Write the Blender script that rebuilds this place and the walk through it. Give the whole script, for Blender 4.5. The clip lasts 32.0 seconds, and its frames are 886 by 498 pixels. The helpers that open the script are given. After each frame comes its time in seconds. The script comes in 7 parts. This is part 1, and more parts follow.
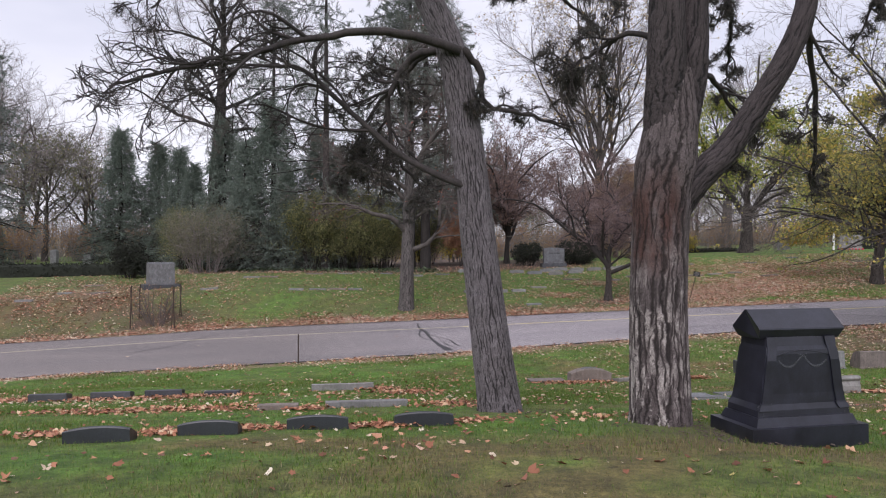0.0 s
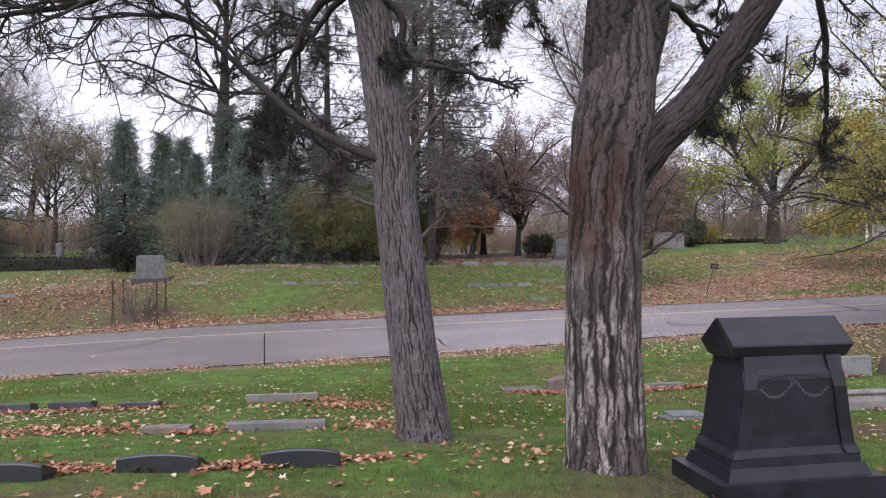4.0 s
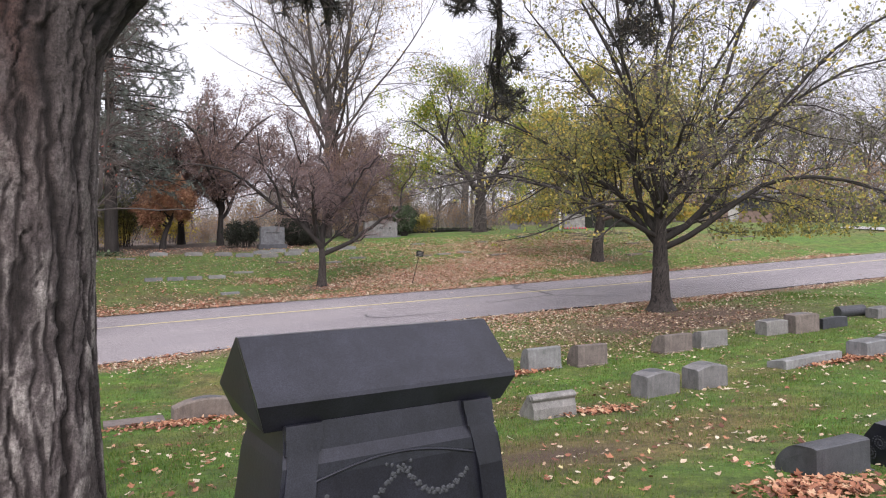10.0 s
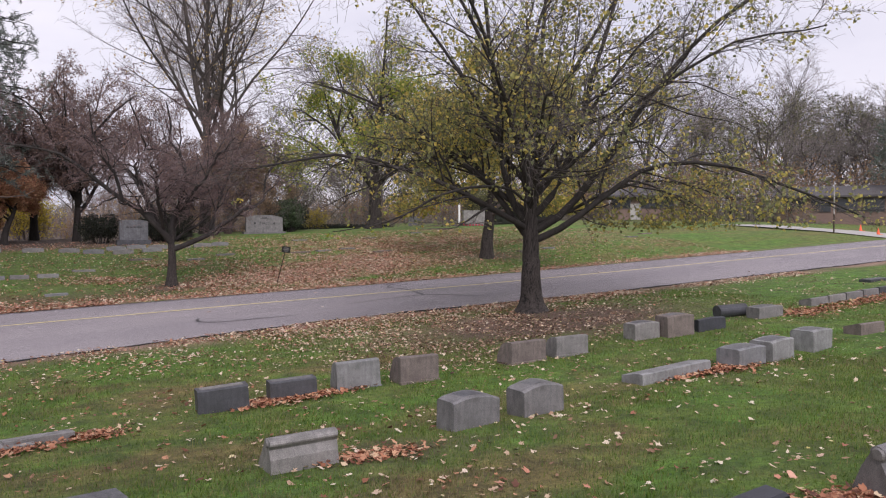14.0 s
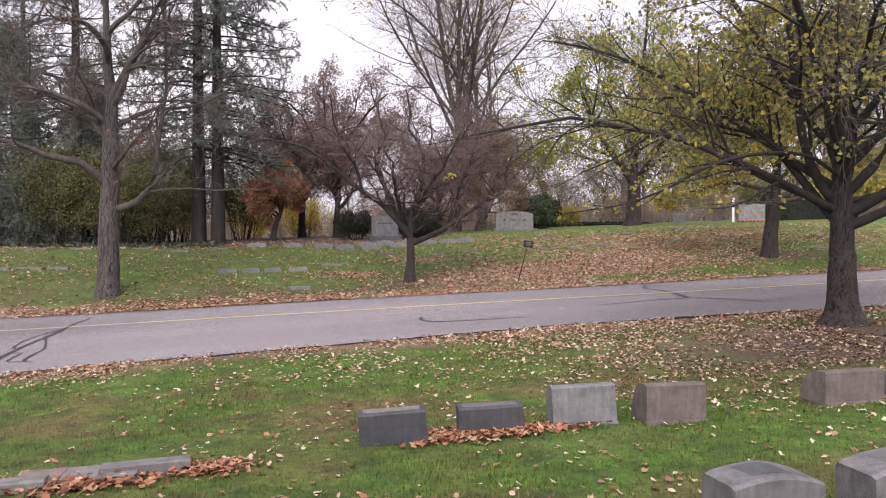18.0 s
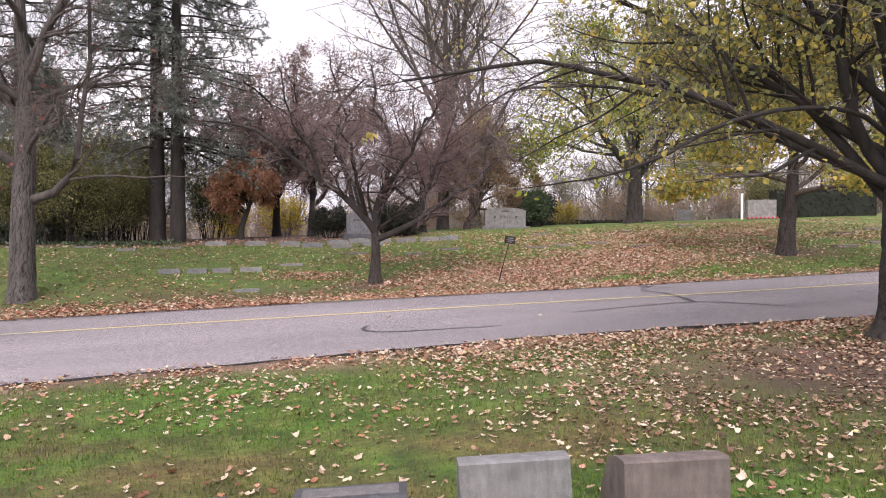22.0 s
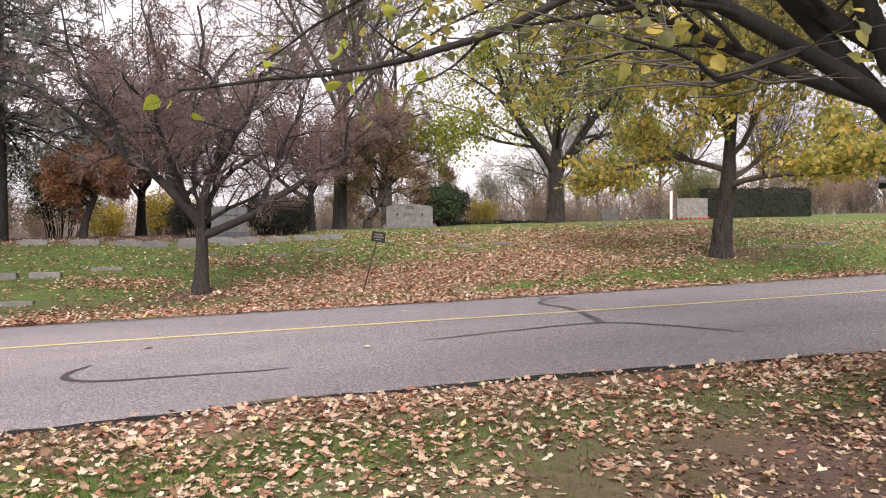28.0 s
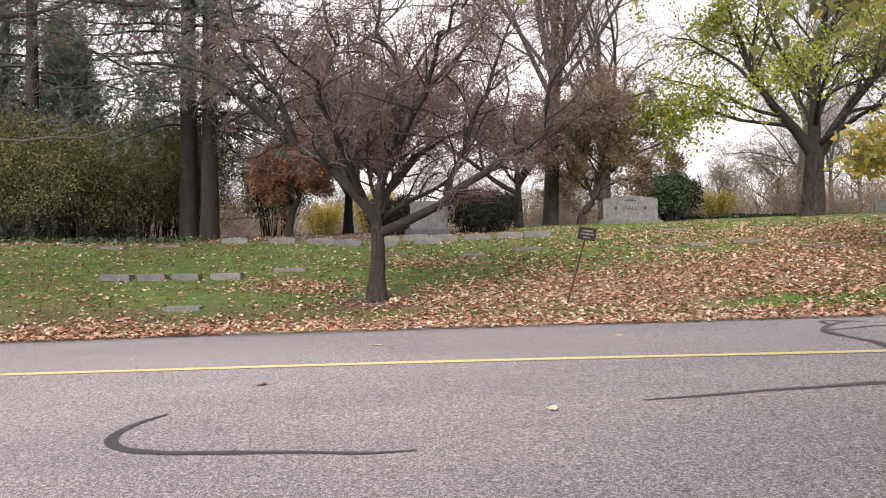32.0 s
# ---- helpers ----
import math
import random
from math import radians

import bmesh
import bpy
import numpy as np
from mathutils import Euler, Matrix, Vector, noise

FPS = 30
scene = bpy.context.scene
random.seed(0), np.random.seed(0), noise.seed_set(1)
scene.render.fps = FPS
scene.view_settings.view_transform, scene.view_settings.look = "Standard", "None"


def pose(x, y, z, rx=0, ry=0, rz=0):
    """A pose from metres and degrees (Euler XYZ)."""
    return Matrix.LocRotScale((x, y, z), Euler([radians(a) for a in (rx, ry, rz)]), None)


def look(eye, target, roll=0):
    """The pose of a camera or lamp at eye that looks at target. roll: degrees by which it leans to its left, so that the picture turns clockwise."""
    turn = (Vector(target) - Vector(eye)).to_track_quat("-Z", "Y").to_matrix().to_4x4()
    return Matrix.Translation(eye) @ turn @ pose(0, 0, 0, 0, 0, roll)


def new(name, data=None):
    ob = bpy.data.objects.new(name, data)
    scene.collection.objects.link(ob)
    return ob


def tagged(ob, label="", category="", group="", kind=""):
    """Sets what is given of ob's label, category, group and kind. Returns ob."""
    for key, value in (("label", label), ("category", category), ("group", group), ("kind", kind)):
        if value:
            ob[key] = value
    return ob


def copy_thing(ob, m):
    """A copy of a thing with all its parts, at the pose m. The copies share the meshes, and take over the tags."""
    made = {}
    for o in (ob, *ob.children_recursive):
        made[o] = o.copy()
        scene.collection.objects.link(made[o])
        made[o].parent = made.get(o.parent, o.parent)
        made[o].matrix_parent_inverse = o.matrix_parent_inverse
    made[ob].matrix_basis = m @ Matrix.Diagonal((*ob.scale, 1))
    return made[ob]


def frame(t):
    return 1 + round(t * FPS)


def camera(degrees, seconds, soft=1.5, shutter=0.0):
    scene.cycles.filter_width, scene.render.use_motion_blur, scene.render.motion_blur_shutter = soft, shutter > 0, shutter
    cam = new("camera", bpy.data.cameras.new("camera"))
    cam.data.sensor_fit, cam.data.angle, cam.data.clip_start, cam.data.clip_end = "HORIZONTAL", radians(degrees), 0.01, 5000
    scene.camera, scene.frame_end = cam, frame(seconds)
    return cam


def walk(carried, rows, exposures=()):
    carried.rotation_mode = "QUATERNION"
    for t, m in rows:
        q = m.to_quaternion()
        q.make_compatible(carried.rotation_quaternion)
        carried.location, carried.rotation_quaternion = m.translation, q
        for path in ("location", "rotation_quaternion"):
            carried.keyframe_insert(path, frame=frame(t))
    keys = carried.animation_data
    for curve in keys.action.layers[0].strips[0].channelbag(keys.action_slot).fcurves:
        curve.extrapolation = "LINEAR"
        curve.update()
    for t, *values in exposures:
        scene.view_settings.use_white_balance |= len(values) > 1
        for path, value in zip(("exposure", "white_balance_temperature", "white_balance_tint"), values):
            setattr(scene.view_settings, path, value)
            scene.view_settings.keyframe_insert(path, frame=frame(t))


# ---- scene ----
cam = camera(62.7, 32.0, soft=1.1)
# the walk: seconds, place, then yaw, pitch and roll in degrees
ROWS = [
    (0.0, -0.011, 0.012, 1.212, -5.28, 0.11, -0.08),
    (0.5, 0.077, 0.278, 1.178, -4.43, -0.03, -0.12),
    (1.0, 0.194, 0.551, 1.186, -3.5, -0.09, -0.01),
    (1.5, 0.409, 0.742, 1.197, -3.05, -0.17, 0.05),
    (2.0, 0.565, 0.894, 1.201, -2.79, -0.3, -0.0),
    (2.5, 0.734, 1.087, 1.202, -2.63, -0.37, 0.03),
    (3.0, 0.911, 1.257, 1.189, -2.68, -0.44, 0.08),
    (3.5, 1.107, 1.413, 1.195, -3.13, -0.49, 0.12),
    (5.5, 1.424, 2.322, 1.12, -1.59, -0.48, -0.14),
    (6.0, 1.466, 2.572, 1.109, 0.14, -0.37, -0.05),
    (6.5, 1.554, 2.805, 1.084, 1.03, -0.48, -0.06),
    (7.0, 1.613, 3.016, 1.075, 1.38, -0.73, -0.1),
    (7.5, 1.684, 3.296, 1.052, 1.61, -0.93, -0.01),
    (8.0, 1.865, 3.549, 1.051, 1.38, -1.09, 0.18),
    (8.5, 2.065, 3.758, 1.057, -2.35, -1.11, 0.1),
    (9.0, 2.324, 3.958, 1.056, -8.01, -1.17, 0.23),
    (9.5, 2.669, 4.059, 1.013, -16.2, -1.19, 0.27),
    (10.0, 3.011, 4.13, 0.984, -24.1, -1.19, 0.2),
    (10.5, 3.373, 4.284, 0.952, -30.52, -1.31, 0.2),
    (11.0, 3.729, 4.383, 0.931, -34.07, -1.45, 0.28),
    (11.5, 4.076, 4.506, 0.899, -35.34, -1.45, 0.22),
    (12.0, 4.432, 4.686, 0.875, -35.76, -1.4, 0.21),
    (12.5, 4.767, 4.819, 0.855, -35.79, -1.37, 0.2),
    (13.0, 5.011, 5.049, 0.821, -35.64, -1.37, 0.04),
    (13.5, 5.231, 5.286, 0.802, -34.55, -1.32, 0.05),
    (14.0, 5.472, 5.516, 0.787, -30.37, -1.23, 0.02),
    (14.5, 5.688, 5.83, 0.732, -25.69, -1.15, -0.07),
    (16.5, 6.467, 6.947, 0.616, -16.46, -0.96, 0.11),
    (17.0, 6.613, 7.228, 0.589, -14.18, -0.96, 0.03),
    (17.5, 6.724, 7.579, 0.528, -11.65, -0.99, 0.06),
    (18.0, 6.86, 7.9, 0.493, -9.99, -1.0, 0.09),
    (18.5, 6.972, 8.248, 0.454, -9.13, -1.06, 0.08),
    (19.0, 7.13, 8.598, 0.448, -8.62, -1.11, 0.16),
    (19.5, 7.366, 8.903, 0.438, -8.39, -1.17, 0.22),
    (20.0, 7.574, 9.184, 0.405, -8.29, -1.21, 0.23),
    (20.5, 7.831, 9.474, 0.38, -9.05, -1.02, 0.27),
    (21.0, 8.003, 9.78, 0.357, -9.65, -0.9, 0.21),
    (21.5, 8.101, 10.117, 0.323, -9.76, -0.83, 0.19),
    (22.0, 8.239, 10.473, 0.282, -9.65, -0.77, 0.19),
    (22.5, 8.285, 10.814, 0.245, -9.36, -0.55, 0.03),
    (23.0, 8.311, 11.226, 0.216, -8.33, -0.29, 0.1),
    (23.5, 8.407, 11.645, 0.171, -6.23, -0.16, 0.13),
    (24.0, 8.487, 12.075, 0.15, -4.72, 0.04, 0.14),
    (24.5, 8.651, 12.448, 0.158, -4.19, 0.25, 0.26),
    (25.0, 8.895, 12.709, 0.173, -4.32, 0.31, 0.25),
    (25.5, 9.176, 12.991, 0.152, -5.28, 0.33, 0.28),
    (26.0, 9.515, 13.216, 0.164, -6.97, 0.28, 0.3),
    (26.5, 9.895, 13.399, 0.178, -10.79, 0.1, 0.17),
    (28.5, 10.94, 14.746, 0.123, -14.56, -0.57, -0.02),
    (29.0, 11.122, 15.09, 0.14, -11.44, -0.61, 0.05),
    (29.5, 11.19, 15.413, 0.175, -9.28, -0.62, -0.11),
    (30.0, 11.163, 15.781, 0.181, -5.41, -0.63, -0.04),
    (30.5, 11.225, 16.192, 0.163, -0.51, -0.62, 0.17),
    (31.0, 11.283, 16.578, 0.166, 1.75, -0.59, 0.15),
    (31.5, 11.309, 16.94, 0.175, 2.42, -0.64, 0.06),
    (32.0, 11.405, 17.286, 0.159, 2.69, -0.68, 0.08),
]
walk(cam, [(t, pose(x, y, z, 90 + pitch, roll, yaw)) for t, x, y, z, yaw, pitch, roll in ROWS],
     [(0.0, 0.13, 6200, 18), (2.0, 0.24, 6150, 20), (6.0, 0.27, 6200, 19), (8.2, 0.34, 6300, 18), (9.0, 0.98, 6250, 18), (10.0, 0.58, 6400, 17), (11.0, -0.02, 6350, 18), (12.0, -0.10, 6250, 21), (14.0, 0.08, 6400, 21),
      (17.0, 0.40, 6550, 21), (23.0, 0.68, 6650, 22), (26.0, 0.66, 6750, 20), (29.0, 0.68, 7000, 19), (30.0, 0.70, 6950, 17), (32.0, 0.70, 6950, 15)])

# ---- world and light: a bright overcast autumn day ----
SUN_ROT, SUN_ELEV = radians(200), radians(42)
world = bpy.data.worlds.new("sky")
scene.world = world
world.use_nodes = True
wn, wl = world.node_tree.nodes, world.node_tree.links
wn.clear()
w_out = wn.new("ShaderNodeOutputWorld")
w_bg = wn.new("ShaderNodeBackground")
w_sky = wn.new("ShaderNodeTexSky")
w_sky.sky_type = "NISHITA"
w_sky.sun_disc = False
w_sky.sun_elevation, w_sky.sun_rotation = SUN_ELEV, SUN_ROT
w_sky.dust_density = 3.0
w_scale = wn.new("ShaderNodeVectorMath")
w_scale.operation = "SCALE"
w_scale.inputs[3].default_value = 0.10
wl.new(w_sky.outputs[0], w_scale.inputs[0])
w_tc = wn.new("ShaderNodeTexCoord")
w_map = wn.new("ShaderNodeMapping")
w_map.inputs["Scale"].default_value = (1.6, 1.6, 4.5)
wl.new(w_tc.outputs["Generated"], w_map.inputs[0])
w_noise = wn.new("ShaderNodeTexNoise")
w_noise.inputs["Scale"].default_value = 1.3
w_noise.inputs["Detail"].default_value = 5
wl.new(w_map.outputs[0], w_noise.inputs["Vector"])
w_ramp = wn.new("ShaderNodeValToRGB")
w_ramp.color_ramp.elements[0].position, w_ramp.color_ramp.elements[0].color = 0.34, (0.70, 0.715, 0.78, 1)
w_ramp.color_ramp.elements[1].position, w_ramp.color_ramp.elements[1].color = 0.62, (0.93, 0.93, 0.955, 1)
wl.new(w_noise.outputs[0], w_ramp.inputs[0])
w_mix = wn.new("ShaderNodeMix")
w_mix.data_type = "RGBA"
w_mix.inputs[0].default_value = 0.88
wl.new(w_scale.outputs[0], w_mix.inputs[6])
wl.new(w_ramp.outputs[0], w_mix.inputs[7])
wl.new(w_mix.outputs[2], w_bg.inputs[0])
w_bg.inputs[1].default_value = 1.05
wl.new(w_bg.outputs[0], w_out.inputs[0])

sun = new("sun", bpy.data.lights.new("sun", "SUN"))
sun.data.energy, sun.data.angle, sun.data.color = 2.55, radians(45), (1.0, 0.96, 0.935)
sun.matrix_world = look((0, 0, 60), (-60 / math.tan(SUN_ELEV) * math.sin(SUN_ROT), -60 / math.tan(SUN_ELEV) * math.cos(SUN_ROT), 0))

# ---- small tools ----
def mesh_np(name, verts, faces, mat=None, smooth=False):
    """A mesh from an array of corners and arrays of faces (each array: faces of one size)."""
    me = bpy.data.meshes.new(name)
    verts = np.asarray(verts, dtype=np.float32).reshape(-1, 3)
    if not isinstance(faces, (list, tuple)):
        faces = [faces]
    faces = [np.asarray(f, dtype=np.int32) for f in faces if len(f)]
    me.vertices.add(len(verts))
    me.vertices.foreach_set("co", verts.ravel())
    sizes = np.concatenate([np.full(len(f), f.shape[1], dtype=np.int32) for f in faces])
    loops = np.concatenate([f.ravel() for f in faces])
    me.loops.add(len(loops))
    me.loops.foreach_set("vertex_index", loops)
    me.polygons.add(len(sizes))
    me.polygons.foreach_set("loop_start", np.concatenate([[0], np.cumsum(sizes)[:-1]]).astype(np.int32))
    me.polygons.foreach_set("loop_total", sizes)
    if smooth:
        me.polygons.foreach_set("use_smooth", np.ones(len(sizes), dtype=bool))
    me.update(calc_edges=True)
    if mat:
        me.materials.append(mat)
    return me


def mesh_bm(name, bm, mat=None, smooth=False):
    me = bpy.data.meshes.new(name)
    bmesh.ops.recalc_face_normals(bm, faces=bm.faces[:])
    bm.to_mesh(me)
    bm.free()
    if smooth:
        me.polygons.foreach_set("use_smooth", np.ones(len(me.polygons), dtype=bool))
    if mat:
        me.materials.append(mat)
    return me


def thing(name, place, label, category, group="", kind="", data=None):
    ob = new(name, data)
    ob.matrix_basis = place if isinstance(place, Matrix) else Matrix.Translation(place)
    return tagged(ob, label, category, group, kind)


def part(name, me, parent, label="", m=None):
    ob = new(name, me)
    ob.parent = parent
    if m is not None:
        ob.matrix_basis = m
    return tagged(ob, label)


def box(bm, x0, x1, y0, y1, z0, z1):
    v = [bm.verts.new((x, y, z)) for z in (z0, z1) for x, y in ((x0, y0), (x1, y0), (x1, y1), (x0, y1))]
    for q in ((3, 2, 1, 0), (4, 5, 6, 7), (0, 1, 5, 4), (1, 2, 6, 5), (2, 3, 7, 6), (3, 0, 4, 7)):
        bm.faces.new([v[i] for i in q])
    return v


def soften(bm, width, segments=2, angle=30):
    edges = [e for e in bm.edges if len(e.link_faces) == 2 and e.calc_face_angle(0) > radians(angle)]
    bmesh.ops.bevel(bm, geom=edges, offset=width, segments=segments, affect="EDGES", profile=0.6)


def extrude_profile(profile, w, cuts=1, arch=0.0, lean=0.0):
    """A block w wide along x with the (y, z) outline given; arch lifts the middle of its upper part."""
    bm = bmesh.new()
    rings = []
    top = max(z for _, z in profile)
    for i in range(cuts + 1):
        u = i / cuts
        lift = arch * (1 - (2 * u - 1) ** 2)
        rings.append([bm.verts.new(((u - 0.5) * w, y + lean * z, z + lift * max(0, z / top) ** 2)) for y, z in profile])
    n = len(profile)
    for a, b in zip(rings, rings[1:]):
        for i in range(n):
            bm.faces.new((a[i], a[(i + 1) % n], b[(i + 1) % n], b[i]))
    bm.faces.new(rings[0][::-1])
    bm.faces.new(rings[-1])
    return bm


def vnoise(u, v, rng, period=0):
    """Smooth value noise on a lattice, for arrays u and v; period wraps u."""
    size = 64
    tab = rng.random((size, size))
    iu, iv = np.floor(u).astype(int), np.floor(v).astype(int)
    fu, fv = u - iu, v - iv
    fu, fv = fu * fu * (3 - 2 * fu), fv * fv * (3 - 2 * fv)
    p = period or size
    a, b = iu % p % size, (iu + 1) % p % size
    c, d = iv % size, (iv + 1) % size
    return (tab[a, c] * (1 - fu) + tab[b, c] * fu) * (1 - fv) + (tab[a, d] * (1 - fu) + tab[b, d] * fu) * fv


# ---- lie of the land: heights on a coarse grid, smoothed ----
GX = np.array([-30, -6, 2, 8, 14, 24, 45.0])
GY = np.array([-12, 0, 5, 9, 12, 15.5, 19.4, 27.9, 31, 36, 42, 48, 62.0])
GZ = np.array([
    [1.01, 0.61, 0.52, 0.49, 0.47, 0.42, 0.28], [-0.03, 0.02, 0.02, 0.01, 0.02, 0.16, 0.7],
    [-0.6, -0.27, -0.22, -0.37, -0.37, -0.06, 0.93], [-1.21, -0.77, -0.76, -0.86, -0.75, -0.22, 1.07],
    [-1.75, -1.16, -1.11, -1.16, -0.91, -0.32, 0.99], [-2.39, -1.61, -1.46, -1.33, -0.95, -0.4, 0.73],
    [-2.92, -1.83, -1.49, -1.23, -0.95, -0.48, 0.46], [-2.92, -1.76, -1.46, -1.19, -0.93, -0.48, 0.47],
    [-1.52, -0.45, -0.7, -0.75, -0.52, 0.05, 0.86], [-0.41, 0.07, 0.0, 0.0, 0.14, 0.5, 1.3],
    [-0.07, 0.12, 0.22, 0.38, 0.6, 0.95, 1.6], [0.07, 0.22, 0.34, 0.54, 0.8, 1.14, 1.85],
    [0.41, 0.08, 0.01, 0.04, 0.23, 0.76, 2.04]])


def land_raw(x, y):
    x, y = np.clip(x, GX[0], GX[-1]), np.clip(y, GY[0], GY[-1])
    i = np.clip(np.searchsorted(GX, x) - 1, 0, len(GX) - 2)
    j = np.clip(np.searchsorted(GY, y) - 1, 0, len(GY) - 2)
    f, q = (x - GX[i]) / (GX[i + 1] - GX[i]), (y - GY[j]) / (GY[j + 1] - GY[j])
    return (GZ[j, i] * (1 - f) + GZ[j, i + 1] * f) * (1 - q) + (GZ[j + 1, i] * (1 - f) + GZ[j + 1, i + 1] * f) * q


def land(x, y):
    """Height of the ground, for numbers or arrays."""
    x, y = np.asarray(x, dtype=float), np.asarray(y, dtype=float)
    z = 0
    for dx, dy in ((0, 0), (0.7, 0), (-0.7, 0), (0, 0.5), (0, -0.5)):
        z = z + land_raw(x + dx, y + dy) / 5
    return z + 0.05 * np.exp(-((x - 2.6) ** 2 + (y - 6.7) ** 2) / 0.7) - 0.11 * np.exp(-(((x - 3.9) / 1.0) ** 2 + ((y - 5.95) / 0.65) ** 2))


def gz(x, y):
    return float(land(x, y))


def far_edge(x):
    """The far edge of the road, which swings a little nearer towards +x."""
    x = np.asarray(x, dtype=float)
    return 27.75 - 1.15 / (1 + np.exp(-(x - 13) / 3.0)) - 0.85 / (1 + np.exp(np.clip((x + 9) / 1.8, -40, 40)))


def near_edge(x):
    """The near edge of the road, which bows away from the walk between x = 5 and x = 15."""
    x = np.asarray(x, dtype=float)
    return sum(np.interp(x + d, [-30, -9, -2, 2, 5, 8, 12, 15, 18, 30], [18.2, 18.5, 18.8, 19.05, 19.5, 19.85, 20.15, 19.8, 19.5, 19.2]) for d in (-1.2, -0.6, 0, 0.6, 1.2)) / 5



# ---- materials ----
def node_mat(name):
    mat = bpy.data.materials.new(name)
    mat.use_nodes = True
    nt = mat.node_tree
    return mat, nt, nt.nodes["Principled BSDF"]


def tex_noise(nt, scale, detail=4, rough=0.6, stretch=None, coord="Object"):
    tc = nt.nodes.new("ShaderNodeTexCoord")
    n = nt.nodes.new("ShaderNodeTexNoise")
    n.inputs["Scale"].default_value, n.inputs["Detail"].default_value, n.inputs["Roughness"].default_value = scale, detail, rough
    if stretch:
        mp = nt.nodes.new("ShaderNodeMapping")
        mp.inputs["Scale"].default_value = stretch
        nt.links.new(tc.outputs[coord], mp.inputs[0])
        nt.links.new(mp.outputs[0], n.inputs["Vector"])
    else:
        nt.links.new(tc.outputs[coord], n.inputs["Vector"])
    return n.outputs[0]


def ramp(nt, fac, stops):
    r = nt.nodes.new("ShaderNodeValToRGB")
    els = r.color_ramp.elements
    while len(els) < len(stops):
        els.new(0.5)
    for e, (p, c) in zip(els, stops):
        e.position, e.color = p, (*c, 1) if len(c) == 3 else c
    nt.links.new(fac, r.inputs[0])
    return r.outputs[0]


def mix(nt, fac, a, b, blend="MIX"):
    m = nt.nodes.new("ShaderNodeMix")
    m.data_type, m.blend_type = "RGBA", blend
    for sock, val in ((m.inputs[0], fac), (m.inputs[6], a), (m.inputs[7], b)):
        if isinstance(val, (int, float)):
            sock.default_value = val
        elif isinstance(val, tuple):
            sock.default_value = (*val, 1)
        else:
            nt.links.new(val, sock)
    return m.outputs[2]


def bump(nt, bsdf, height, strength=0.4, dist=0.02):
    b = nt.nodes.new("ShaderNodeBump")
    b.inputs["Strength"].default_value, b.inputs["Distance"].default_value = strength, dist
    nt.links.new(height, b.inputs["Height"])
    nt.links.new(b.outputs[0], bsdf.inputs["Normal"])


def attr(nt, name):
    a = nt.nodes.new("ShaderNodeAttribute")
    a.attribute_name = name
    return a.outputs["Fac"]


def island(nt):
    return nt.nodes.new("ShaderNodeNewGeometry").outputs["Random Per Island"]


def stone_mat(name, dark, light, rough=0.75, speck=220, bump_s=0.25, stain=0.35, streaks=0.8):
    mat, nt, b = node_mat(name)
    base = ramp(nt, tex_noise(nt, speck, 2), [(0.35, dark), (0.65, light)])
    blot = ramp(nt, tex_noise(nt, 5, 5), [(0.38, (0.42, 0.42, 0.40)), (0.62, (1, 1, 1))])
    col = mix(nt, stain + 0.2, base, blot, "MULTIPLY")
    streak = ramp(nt, tex_noise(nt, 16, 5, 0.65, (1, 1, 0.3)), [(0.34, (0.70, 0.70, 0.69)), (0.64, (1.22, 1.21, 1.19))])
    col = mix(nt, streaks, col, streak, "MULTIPLY")
    rnd = nt.nodes.new("ShaderNodeObjectInfo").outputs["Random"]
    col = mix(nt, 1.0, col, ramp(nt, rnd, [(0, (0.78, 0.78, 0.8)), (1, (1.12, 1.1, 1.05))]), "MULTIPLY")
    nt.links.new(col, b.inputs["Base Color"])
    b.inputs["Roughness"].default_value = rough
    bump(nt, b, tex_noise(nt, 60, 5), bump_s, 0.01)
    return mat


def bark_mat(name, furrow, plate, scale=1.0, relief=False):
    """Bark; relief: the mesh carries its own plates, and the furrows between them are darker, with crease shade
    multiplied into the colour.
    """
    mat, nt, b = node_mat(name)
    n1 = tex_noise(nt, 9 * scale, 6, 0.65, (1, 1, 0.22))
    n2 = tex_noise(nt, 62 * scale, 5, 0.75, (1, 1, 0.45))
    both = mix(nt, 0.45, n1, n2)
    col = ramp(nt, both, [(0.36, furrow), (0.60, plate)])
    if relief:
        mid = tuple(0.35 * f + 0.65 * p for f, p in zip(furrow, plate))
        # low plate values darken the colour, as shade inside the furrows
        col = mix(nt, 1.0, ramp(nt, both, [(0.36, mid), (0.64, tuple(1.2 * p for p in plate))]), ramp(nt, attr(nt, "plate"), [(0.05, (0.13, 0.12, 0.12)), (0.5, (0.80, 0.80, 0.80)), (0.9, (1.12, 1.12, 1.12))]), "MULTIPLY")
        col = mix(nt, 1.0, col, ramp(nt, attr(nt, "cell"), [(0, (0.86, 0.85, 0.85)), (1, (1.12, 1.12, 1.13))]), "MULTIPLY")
    col = mix(nt, 0.5, col, ramp(nt, tex_noise(nt, 2.2, 3), [(0.35, (0.6, 0.58, 0.55)), (0.7, (1.1, 1.1, 1.12))]), "MULTIPLY")
    if relief:
        col = mix(nt, 1.0, col, ramp(nt, tex_noise(nt, 130, 3, 0.8), [(0.36, (0.6, 0.58, 0.58)), (0.62, (1.3, 1.3, 1.3))]), "MULTIPLY")
    nt.links.new(col, b.inputs["Base Color"])
    b.inputs["Roughness"].default_value = 0.92
    bump(nt, b, both, 1.0, 0.03 if relief else 0.02)
    return mat


